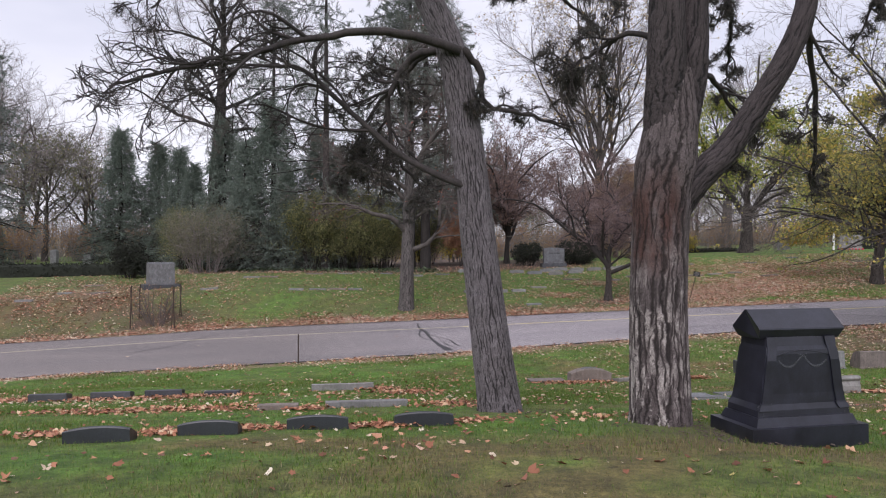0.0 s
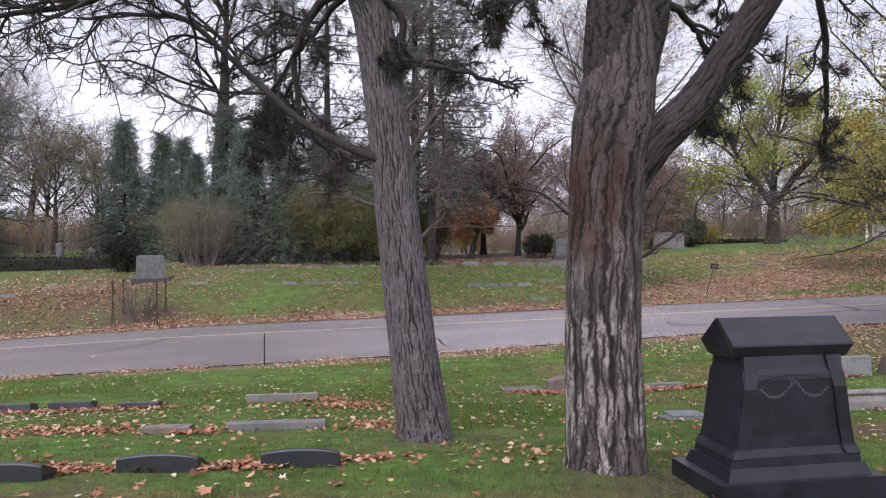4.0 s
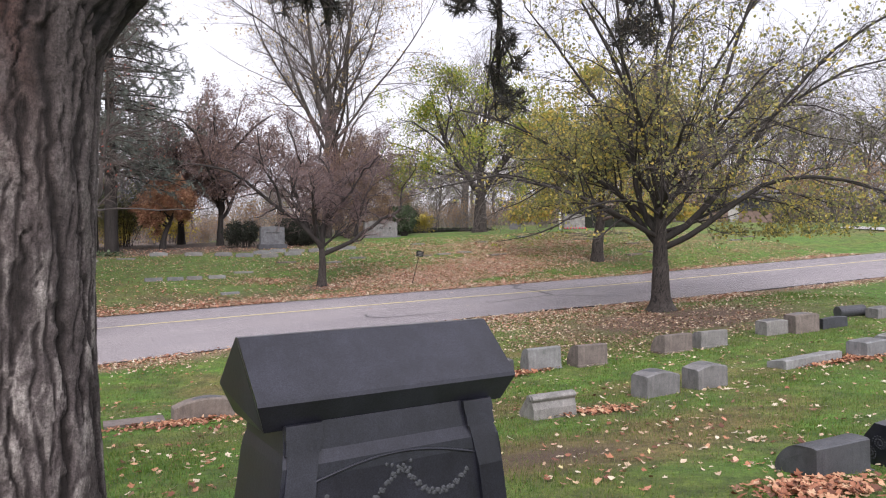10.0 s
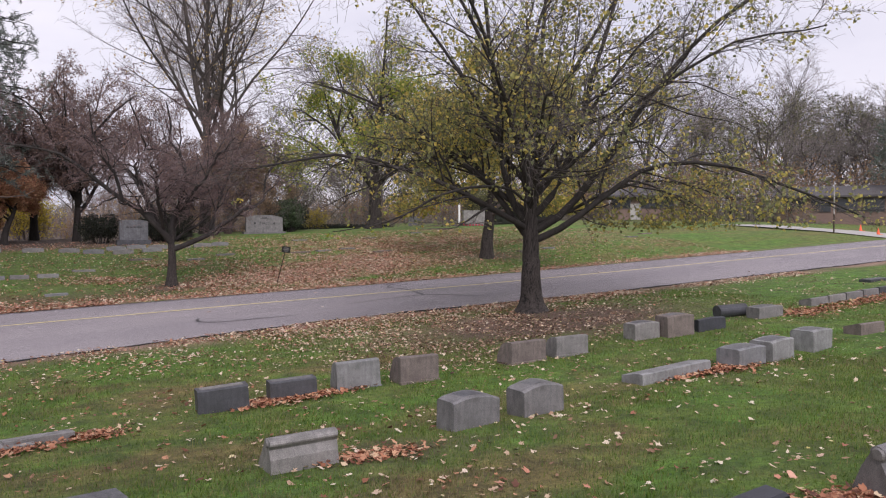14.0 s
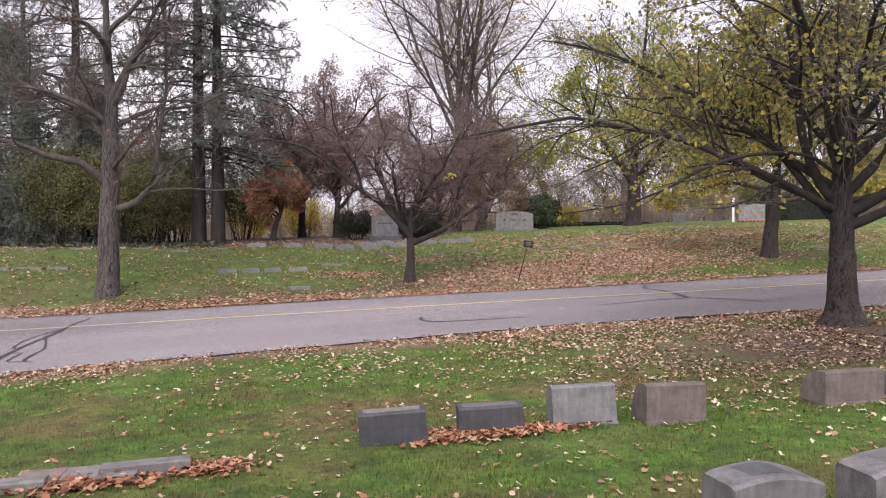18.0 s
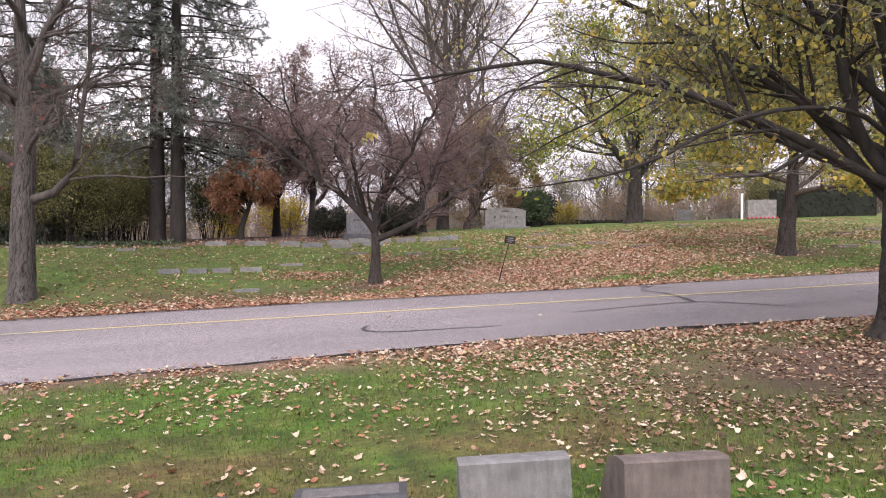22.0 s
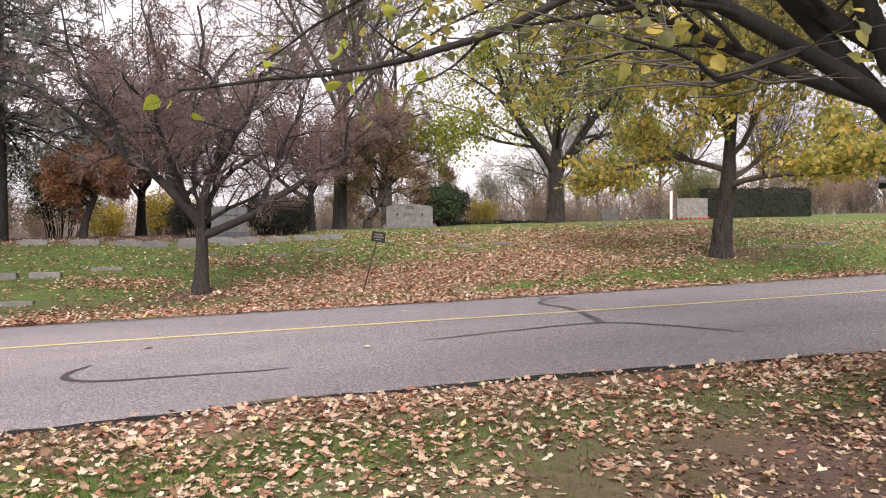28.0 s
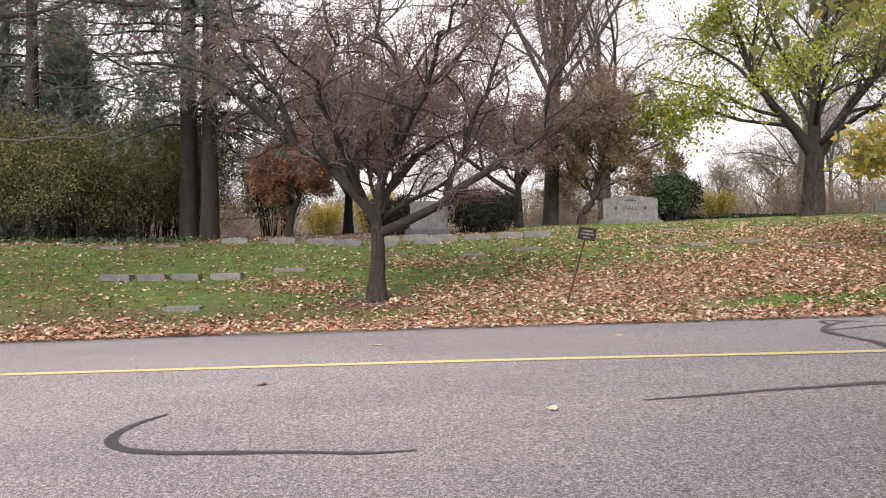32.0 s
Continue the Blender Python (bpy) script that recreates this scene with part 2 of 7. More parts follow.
def leaf_mat(name, stops, trans=0.35, rough=0.55):
    mat, nt, b = node_mat(name)
    col = ramp(nt, island(nt), stops)
    col = mix(nt, 0.35, col, ramp(nt, tex_noise(nt, 25, 3), [(0.3, (0.6, 0.55, 0.5)), (0.7, (1.15, 1.15, 1.1))]), "MULTIPLY")
    nt.links.new(col, b.inputs["Base Color"])
    b.inputs["Roughness"].default_value = rough
    if trans:
        tr = nt.nodes.new("ShaderNodeBsdfTranslucent")
        nt.links.new(col, tr.inputs[0])
        ms = nt.nodes.new("ShaderNodeMixShader")
        ms.inputs[0].default_value = trans
        nt.links.new(b.outputs[0], ms.inputs[1])
        nt.links.new(tr.outputs[0], ms.inputs[2])
        nt.links.new(ms.outputs[0], nt.nodes["Material Output"].inputs[0])
    return mat


def plain_mat(name, col, rough=0.6, metal=0.0, vary=0.3, scale=12, bump_s=0.15):
    mat, nt, b = node_mat(name)
    lo = tuple(c * (1 - vary) for c in col)
    hi = tuple(min(1, c * (1 + vary)) for c in col)
    nt.links.new(ramp(nt, tex_noise(nt, scale, 5), [(0.3, lo), (0.7, hi)]), b.inputs["Base Color"])
    b.inputs["Roughness"].default_value, b.inputs["Metallic"].default_value = rough, metal
    if bump_s:
        bump(nt, b, tex_noise(nt, scale * 4, 4), bump_s, 0.01)
    return mat


# lawn: green turf, dry turf, bare soil (also used as tree shade on the far lawn) and matted leaves, by where each grows
MAT_LAWN, _nt, _b = node_mat("lawn")
_fine = ramp(_nt, mix(_nt, 0.45, tex_noise(_nt, 70, 4, 0.75), tex_noise(_nt, 16, 4, 0.7)), [(0.38, (0, 0, 0)), (0.62, (1, 1, 1))])
_mid = tex_noise(_nt, 1.3, 5, 0.6)
_green = mix(_nt, _fine, (0.033, 0.085, 0.009), (0.110, 0.235, 0.027))
_olive = mix(_nt, _fine, (0.044, 0.072, 0.012), (0.140, 0.200, 0.036))
_green = mix(_nt, ramp(_nt, tex_noise(_nt, 0.55, 4, 0.6), [(0.45, (0, 0, 0)), (0.68, (1, 1, 1))]), _green, _olive)
_dry = mix(_nt, _fine, (0.065, 0.055, 0.020), (0.22, 0.175, 0.068))
_turf = mix(_nt, ramp(_nt, _mid, [(0.50, (0, 0, 0)), (0.80, (0.6, 0.6, 0.6))]), _green, _dry)
_turf = mix(_nt, attr(_nt, "dry"), _turf, _dry)
_turf = mix(_nt, 1.0, _turf, ramp(_nt, tex_noise(_nt, 3.1, 5, 0.65), [(0.34, (0.55, 0.54, 0.54)), (0.66, (1.4, 1.35, 1.2))]), "MULTIPLY")
_earth = ramp(_nt, tex_noise(_nt, 40, 6, 0.75), [(0.3, (0.030, 0.019, 0.013)), (0.7, (0.15, 0.100, 0.068))])
_mat_l = ramp(_nt, tex_noise(_nt, 28, 6, 0.8), [(0.3, (0.10, 0.06, 0.045)), (0.5, (0.33, 0.20, 0.155)), (0.72, (0.55, 0.38, 0.30))])
_c = mix(_nt, attr(_nt, "earth_shade"), _turf, _earth)
_c = mix(_nt, attr(_nt, "litter"), _c, _mat_l)
_nt.links.new(_c, _b.inputs["Base Color"])
_b.inputs["Roughness"].default_value = 0.95
bump(_nt, _b, tex_noise(_nt, 70, 6, 0.75), 0.8, 0.03)

MAT_BLADE = leaf_mat("grass_blade", [(0, (0.046, 0.098, 0.011)), (0.5, (0.102, 0.192, 0.022)), (0.85, (0.165, 0.225, 0.038)), (1, (0.28, 0.24, 0.095))], 0.45)
MAT_DRIFT = leaf_mat("rust_fallen_leaf", [(0, (0.10, 0.038, 0.022)), (0.3, (0.25, 0.098, 0.052)), (0.6, (0.41, 0.178, 0.098)), (0.9, (0.51, 0.30, 0.18)), (1, (0.58, 0.46, 0.31))], 0.1, 0.7)
MAT_BROWN_LITTER = leaf_mat("brown_litter", [(0, (0.07, 0.04, 0.028)), (0.4, (0.15, 0.085, 0.06)), (0.8, (0.27, 0.17, 0.12)), (1, (0.44, 0.33, 0.24))], 0.05, 0.8)
MAT_DRY_BLADE = leaf_mat("dry_grass_blade", [(0, (0.10, 0.075, 0.035)), (0.5, (0.20, 0.16, 0.08)), (0.8, (0.15, 0.17, 0.05)), (1, (0.32, 0.26, 0.15))], 0.3)
MAT_FALLEN = leaf_mat("fallen_leaf", [(0, (0.15, 0.058, 0.038)), (0.2, (0.36, 0.145, 0.092)), (0.5, (0.54, 0.245, 0.165)), (0.75, (0.62, 0.37, 0.28)), (0.9, (0.56, 0.42, 0.33)), (1, (0.64, 0.56, 0.47))], 0.1, 0.7)
MAT_FALLEN_PALE = leaf_mat("pale_fallen_leaf", [(0, (0.15, 0.075, 0.045)), (0.2, (0.30, 0.175, 0.105)), (0.4, (0.44, 0.31, 0.21)), (0.7, (0.58, 0.48, 0.36)), (0.92, (0.66, 0.60, 0.48)), (1, (0.55, 0.46, 0.16))], 0.1, 0.65)

MAT_ROAD, _nt, _b = node_mat("asphalt")
_g = ramp(_nt, mix(_nt, 0.5, tex_noise(_nt, 110, 2, 0.7), tex_noise(_nt, 42, 3, 0.9)), [(0.38, (0.042, 0.039, 0.042)), (0.5, (0.200, 0.184, 0.196)), (0.61, (0.56, 0.515, 0.53))])
_s = ramp(_nt, tex_noise(_nt, 0.45, 5, 0.6, (0.35, 1, 1)), [(0.35, (0.80, 0.80, 0.82)), (0.65, (1.08, 1.07, 1.06))])
_c = mix(_nt, 1.0, _g, _s, "MULTIPLY")
_tc = _nt.nodes.new("ShaderNodeTexCoord")
_sep = _nt.nodes.new("ShaderNodeSeparateXYZ")
_nt.links.new(_tc.outputs["Object"], _sep.inputs[0])
# the asphalt gets darker and browner from x = 4 to x = -3
_low_x = _nt.nodes.new("ShaderNodeMapRange")
_low_x.inputs["From Min"].default_value, _low_x.inputs["From Max"].default_value = 4.0, -3.0
_nt.links.new(_sep.outputs[0], _low_x.inputs["Value"])
_nt.links.new(mix(_nt, _low_x.outputs[0], _c, mix(_nt, 1.0, _c, (0.72, 0.70, 0.65), "MULTIPLY")), _b.inputs["Base Color"])
_b.inputs["Roughness"].default_value = 0.85
bump(_nt, _b, tex_noise(_nt, 75, 3, 0.85), 0.6, 0.01)
MAT_TAR = plain_mat("tar", (0.045, 0.043, 0.047), 0.6, 0, 0.3, 20)
MAT_SHADED_EDGE = plain_mat("shaded_asphalt_edge", (0.014, 0.013, 0.013), 0.95, 0, 0.4, 30)
MAT_WORN_YELLOW = plain_mat("worn_yellow_paint", (0.40, 0.36, 0.26), 0.8, 0, 0.35, 45)
MAT_YELLOW = plain_mat("yellow_paint", (0.56, 0.48, 0.23), 0.75, 0, 0.35, 45)

MAT_BLACK_STONE = stone_mat("dark_polished_granite", (0.0115, 0.0125, 0.020), (0.029, 0.031, 0.045), 0.30, 260, 0.05, 0.45, 0.6)
MAT_MARKER_STONE = stone_mat("dark_marker_granite", (0.016, 0.019, 0.024), (0.042, 0.047, 0.056), 0.45, 240, 0.1, 0.25, 0.4)
MAT_DARK_STONE = stone_mat("dark_grey_granite", (0.036, 0.040, 0.050), (0.088, 0.092, 0.108), 0.55)
MAT_GREY_STONE = stone_mat("grey_granite", (0.14, 0.14, 0.145), (0.285, 0.28, 0.28), 0.6)
MAT_LIGHT_STONE = stone_mat("light_grey_granite", (0.165, 0.173, 0.182), (0.29, 0.298, 0.308), 0.7)
MAT_BLUE_STONE = stone_mat("blue_grey_granite", (0.085, 0.09, 0.10), (0.18, 0.185, 0.20), 0.65)
MAT_BROWN_STONE = stone_mat("pinkish_brown_granite", (0.14, 0.115, 0.105), (0.27, 0.23, 0.21), 0.75)
MAT_LETTER = plain_mat("cut_letter", (0.05, 0.05, 0.052), 0.9, 0, 0.2, 40, 0)
MAT_ORNAMENT = plain_mat("frosted_carving", (0.042, 0.046, 0.052), 0.85, 0, 0.3, 60)

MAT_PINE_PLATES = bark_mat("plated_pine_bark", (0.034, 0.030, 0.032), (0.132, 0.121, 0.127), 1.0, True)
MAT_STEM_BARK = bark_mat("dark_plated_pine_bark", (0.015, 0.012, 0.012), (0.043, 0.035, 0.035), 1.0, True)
MAT_LIMB_BARK = bark_mat("dark_limb_bark", (0.012, 0.010, 0.010), (0.048, 0.040, 0.038))
MAT_GREY_BARK = bark_mat("grey_bark", (0.026, 0.022, 0.020), (0.105, 0.093, 0.084))
MAT_DARK_BARK = bark_mat("dark_bark", (0.012, 0.010, 0.0095), (0.044, 0.038, 0.035))
MAT_BROWN_BARK = bark_mat("brown_bark", (0.035, 0.027, 0.023), (0.135, 0.105, 0.088))
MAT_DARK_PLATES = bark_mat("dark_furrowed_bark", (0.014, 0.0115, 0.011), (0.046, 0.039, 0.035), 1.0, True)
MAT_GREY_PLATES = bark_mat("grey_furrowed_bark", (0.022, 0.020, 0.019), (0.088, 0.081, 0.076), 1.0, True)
MAT_TWIG = plain_mat("twig_bark", (0.10, 0.080, 0.072), 0.9, 0, 0.3, 6, 0)
MAT_PURPLE_TWIG = plain_mat("purple_brown_twig", (0.165, 0.120, 0.118), 0.9, 0, 0.3, 6, 0)
MAT_DARK_TWIG = plain_mat("dark_maple_twig", (0.098, 0.083, 0.076), 0.9, 0, 0.3, 6, 0)
MAT_GREY_TWIG = plain_mat("grey_twig", (0.21, 0.185, 0.175), 0.9, 0, 0.3, 6, 0)
MAT_NEEDLE = leaf_mat("pine_needle", [(0, (0.022, 0.022, 0.020)), (0.55, (0.042, 0.042, 0.037)), (1, (0.10, 0.078, 0.064))], 0.1)
MAT_SPRUCE = leaf_mat("spruce_needle", [(0, (0.088, 0.108, 0.097)), (0.6, (0.175, 0.206, 0.186)), (1, (0.26, 0.29, 0.255))], 0.4)
MAT_BLUE_SPRUCE = leaf_mat("blue_spruce_needle", [(0, (0.078, 0.108, 0.090)), (0.6, (0.148, 0.192, 0.162)), (1, (0.235, 0.285, 0.235))], 0.15)
MAT_YEW = leaf_mat("yew_leaf", [(0, (0.085, 0.095, 0.045)), (0.55, (0.20, 0.215, 0.088)), (0.9, (0.35, 0.35, 0.14)), (1, (0.46, 0.42, 0.16))], 0.5)
MAT_MAPLE_LEAF = leaf_mat("maple_leaf", [(0, (0.20, 0.23, 0.06)), (0.35, (0.36, 0.37, 0.09)), (0.65, (0.53, 0.47, 0.12)), (0.9, (0.66, 0.50, 0.13)), (1, (0.58, 0.34, 0.08))], 0.55)
MAT_CREST_LEAF = leaf_mat("green_maple_leaf", [(0, (0.14, 0.21, 0.035)), (0.45, (0.30, 0.39, 0.06)), (0.8, (0.46, 0.47, 0.09)), (1, (0.62, 0.50, 0.11))], 0.6)
MAT_GOLD_LEAF = leaf_mat("pale_gold_leaf", [(0, (0.30, 0.20, 0.08)), (0.5, (0.46, 0.34, 0.14)), (1, (0.60, 0.46, 0.16))], 0.5)
MAT_GREEN_LEAF = leaf_mat("yellow_green_leaf", [(0, (0.13, 0.15, 0.07)), (0.35, (0.27, 0.29, 0.12)), (0.7, (0.48, 0.45, 0.14)), (1, (0.68, 0.52, 0.12))], 0.55)
MAT_SPRAY_LEAF = leaf_mat("broad_lime_leaf", [(0, (0.12, 0.20, 0.05)), (0.4, (0.30, 0.40, 0.07)), (0.7, (0.52, 0.53, 0.08)), (1, (0.66, 0.48, 0.08))], 0.5)
MAT_OLIVE_LEAF = leaf_mat("olive_leaf", [(0, (0.07, 0.085, 0.035)), (0.6, (0.15, 0.17, 0.06)), (1, (0.30, 0.27, 0.10))], 0.35)
MAT_RUST_LEAF = leaf_mat("rust_leaf", [(0, (0.19, 0.105, 0.055)), (0.6, (0.34, 0.20, 0.10)), (1, (0.44, 0.29, 0.12))], 0.45)
MAT_GREY_OLIVE_LEAF = leaf_mat("grey_olive_leaf", [(0, (0.085, 0.090, 0.055)), (0.6, (0.15, 0.155, 0.095)), (1, (0.24, 0.23, 0.13))], 0.35)
MAT_SMALL_RUST_LEAF = leaf_mat("tan_rust_leaf", [(0, (0.26, 0.19, 0.12)), (0.6, (0.40, 0.28, 0.175)), (1, (0.50, 0.38, 0.22))], 0.5)
MAT_ORANGE_LEAF = leaf_mat("orange_leaf", [(0, (0.34, 0.165, 0.11)), (0.6, (0.54, 0.30, 0.19)), (1, (0.66, 0.45, 0.27))], 0.5)
MAT_RED_LEAF = leaf_mat("red_leaf", [(0, (0.22, 0.05, 0.04)), (0.6, (0.36, 0.10, 0.08)), (1, (0.42, 0.20, 0.10))], 0.4)
MAT_PURPLE_LEAF = leaf_mat("purple_brown_leaf", [(0, (0.075, 0.046, 0.044)), (0.7, (0.155, 0.095, 0.080)), (1, (0.22, 0.135, 0.10))], 0.25)
MAT_CRAB_LEAF = leaf_mat("brown_crab_leaf", [(0, (0.13, 0.085, 0.075)), (0.6, (0.22, 0.145, 0.125)), (1, (0.34, 0.22, 0.17))], 0.35)
MAT_YELLOW_LEAF = leaf_mat("yellow_leaf", [(0, (0.35, 0.28, 0.03)), (1, (0.60, 0.48, 0.06))], 0.4)
MAT_HEDGE = leaf_mat("hedge_leaf", [(0, (0.009, 0.012, 0.008)), (1, (0.022, 0.027, 0.015))], 0.05, 0.9)
MAT_IVY = leaf_mat("ivy_leaf", [(0, (0.026, 0.046, 0.022)), (1, (0.082, 0.125, 0.056))], 0.15)
MAT_SIGN = plain_mat("dark_metal_sign", (0.016, 0.016, 0.014), 0.5, 0.2, 0.3, 30)
MAT_RUSTY = plain_mat("rusty_steel", (0.055, 0.038, 0.030), 0.8, 0.3, 0.4, 50)
MAT_WHITE = plain_mat("white_paint", (0.72, 0.72, 0.70), 0.6, 0, 0.1, 8)
MAT_ORANGE = plain_mat("orange_plastic", (0.80, 0.13, 0.05), 0.5, 0, 0.15, 8, 0)
MAT_BRICK = plain_mat("brown_brick_wall", (0.17, 0.12, 0.10), 0.9, 0, 0.35, 30)
MAT_SHINGLE = plain_mat("dark_roof_shingle", (0.075, 0.070, 0.072), 0.9, 0, 0.3, 14)
MAT_PANE = plain_mat("window_glass", (0.03, 0.035, 0.04), 0.08, 0, 0.2, 3, 0)
MAT_CONCRETE = plain_mat("pale_concrete", (0.34, 0.33, 0.31), 0.85, 0, 0.15, 10)

# ---- ground and road ----
def spread(lo, hi, step, reach, growth=1.25):
    """Coordinates that are even from lo to hi and widen outwards as far as reach."""
    mid = list(np.arange(lo, hi + step / 2, step))
    out, s = [], step
    a = mid[0]
    while a > -reach:
        s *= growth
        a -= s
        out.insert(0, a)
    s, b, tail = step, mid[-1], []
    while b < reach:
        s *= growth
        b += s
        tail.append(b)
    return np.array(out + mid + tail)


rng = np.random.default_rng(3)
_gx = spread(-12, 26, 0.16, 600)
_gy = spread(0, 48, 0.16, 600)
_X, _Y = np.meshgrid(_gx, _gy)
_Z = land(_X, _Y)
_n = vnoise(_X * 0.9, _Y * 0.9, rng) + 0.5 * vnoise(_X * 2.3, _Y * 2.3, rng)
_Z = _Z + 0.03 * (_n - 0.75)
_on_road = (_Y > near_edge(_X) + 0.12) & (_Y < far_edge(_X) - 0.12)
_Z = np.where(_on_road, _Z - 0.06, _Z)
_i = np.arange(_X.size).reshape(_X.shape)
ground_me = mesh_np("ground", np.stack([_X, _Y, _Z], -1), np.stack([_i[:-1, :-1], _i[:-1, 1:], _i[1:, 1:], _i[1:, :-1]], -1).reshape(-1, 4), MAT_LAWN, True)
_patch = vnoise(_X * 0.7 + 9, _Y * 0.7, rng) * 0.6 + vnoise(_X * 2.1, _Y * 2.1 + 7, rng) * 0.4


def blob(x, y, cx, cy, rx, ry):
    return np.exp(-(((x - cx) / rx) ** 2 + ((y - cy) / ry) ** 2))


def earth_shade_at(x, y):
    """Bare soil: under the near trees, round the monument, along the road's edge, under the far trees; also tree shade
    on the far lawn, as soil colour.
    """
    e = 1.45 * blob(x, y, 14.5, 16.7, 2.8, 1.7) + 0.7 * blob(x, y, 3.1, 6.2, 1.1, 0.7) + 0.3 * blob(x, y, 1.6, 8.4, 0.8, 0.6)
    e = e + 0.6 * blob(x, y, 9.6, 29.6, 1.0, 0.7) + 0.7 * blob(x, y, -8.4, 28.9, 1.6, 0.8) + 0.8 * blob(x, y, 22, 30.4, 2.5, 1.2)
    e = e + 0.7 * np.exp(-((y - near_edge(x) + 0.1) / 0.22) ** 2) + 0.45 * np.exp(-((y - near_edge(x) + 0.45) / 0.5) ** 2) * (x > 5)
    e = e + 0.95 / (1 + np.exp(-(y - 36.9 - 0.25 * np.clip(x, 0, 12)) / 0.4)) * np.clip((x + 11) / 2, 0, 1) * np.clip((13 - x) / 2, 0, 1)
    # a base of soil colour darkens the far lawn, standing in for tree shade
    e = e + 0.26 * (y > 27) * np.clip((16 - x) / 4, 0, 1) + 0.3 * blob(x, y, 5.0, 29.0, 6.0, 1.0) * (y > 27)
    e = e + 0.5 * blob(x, y, -12, 25, 6, 9) * (y > 27) + 0.9 * blob(x, y, 8.3, 10.95, 0.8, 0.4) + 0.95 * blob(x, y, 6.3, 9.25, 0.8, 0.35)
    return e


def litter_at(x, y):
    """How thick the fallen leaves lie."""
    q = 1.0 * blob(x, y, 14.0, 29.8, 2.2, 1.9) + 0.8 * blob(x, y, 17.4, 31.4, 2.8, 2.4) + 0.45 * blob(x, y, 20.5, 35.0, 5.0, 3.0) + 0.75 * blob(x, y, 8.0, 31.0, 0.9, 0.4) + 0.6 * blob(x, y, 10.6, 33.2, 1.3, 0.5) + 0.45 * blob(x, y, 10.8, 29.4, 1.8, 1.1)
    q = q * (1 - 0.8 * blob(x, y, 16.1, 28.45, 0.9, 0.35)) * (1 - 0.7 * blob(x, y, 12.9, 28.4, 0.5, 0.2)) * (1 - 0.8 * blob(x, y, 14.0, 34.1, 3.0, 0.7)) * (1 - 0.7 * blob(x, y, 22.5, 28.2, 3.0, 1.0))
    q = q + 0.85 * np.exp(-((y - far_edge(x) - 0.4) / 0.5) ** 2) * (1 - 0.5 * np.clip((x - 16) / 3, 0, 1)) + 0.8 * np.exp(-((y - near_edge(x) + 0.4) / 0.55) ** 2)
    q = q + 0.45 * blob(x, y, 12.0, 17.8, 4.6, 1.5) + 0.5 * blob(x, y, 5.0, 13.7, 1.3, 0.35)
    q = q + 0.35 * blob(x, y, -13, 32, 5, 2) * (y > 27)
    return q


def dry_at(x, y):
    """Where the turf has gone dry and brown."""
    p = vnoise(x * 0.7 + 9, y * 0.9, np.random.default_rng(13)) * 0.55 + vnoise(x * 2.3, y * 2.9 + 7, np.random.default_rng(14)) * 0.45
    q = 0.75 * blob(x, y, 3.0, 5.3, 2.6, 0.8) + 0.45 * blob(x, y, 0.5, 3.9, 3.5, 0.8) + 0.6 * blob(x, y, -0.6, 6.1, 1.6, 0.35) + 0.7 * blob(x, y, 6.5, 9.3, 2.5, 1.0) + 0.55 * blob(x, y, 7.0, 11.8, 4.0, 0.8) + 0.5 * blob(x, y, 6.6, 15.8, 4.5, 1.8)
    q = q + 0.6 * blob(x, y, -12.5, 30.5, 4.5, 2.6) + 0.3 * blob(x, y, 5.0, 29.3, 5.0, 0.9) + 0.22 - 0.06 * (y > 27) + 0.2 * (y > 27) * np.clip((x - 11) / 10, 0, 1.5)
    return np.clip((q + p - 0.85) * 2.2, 0, 0.9)


for _name, _val in (("dry", dry_at(_X, _Y)),
                    ("earth_shade", np.clip(earth_shade_at(_X, _Y) * (0.55 + 0.9 * _patch), 0, 1)),
                    ("litter", np.clip((litter_at(_X, _Y) - 0.2) * 1.25 * (1.6 * _patch - 0.1), 0, 0.8))):
    ground_me.attributes.new(_name, "FLOAT", "POINT").data.foreach_set("value", _val.astype(np.float32).ravel())
tagged(new("ground", ground_me), "green lawn sloping to a road, with bare soil and fallen leaves", "ground", kind="structure")

# the road: a slab with ragged edges, a darker rim that includes the lip's shadow, a yellow line, tar-filled cracks
_rx = spread(-20, 40, 0.2, 560)
_jn = 0.05 * (vnoise(_rx * 1.7, _rx * 0, rng) - 0.5) + 0.03 * (vnoise(_rx * 6, _rx * 0 + 3, rng) - 0.5)
_jf = 0.10 * (vnoise(_rx * 1.1, _rx * 0 + 5, rng) - 0.5)
_near, _far = near_edge(_rx) + _jn, far_edge(_rx) + _jf
_v = []
for _t in np.linspace(0, 1, 19):
    _y = _near + (_far - _near) * _t
    _v.append(np.stack([_rx, _y, land(_rx, _y) + 0.008], -1))
_v = [_v[0] - (0, 0.015, 0.09)] + _v + [_v[-1] - (0, -0.01, 0.09)]
_v = np.stack(_v)
_i = np.arange(_v.shape[0] * _v.shape[1]).reshape(_v.shape[:2])
_q = np.stack([_i[:-1, :-1], _i[:-1, 1:], _i[1:, 1:], _i[1:, :-1]], -1)
road = tagged(new("road", mesh_np("road", _v, _q[1:].reshape(-1, 4), MAT_ROAD)), "worn grey asphalt cemetery road with a yellow line", "road", kind="structure")


def road_z(x, y):
    return land(x, y) + 0.008


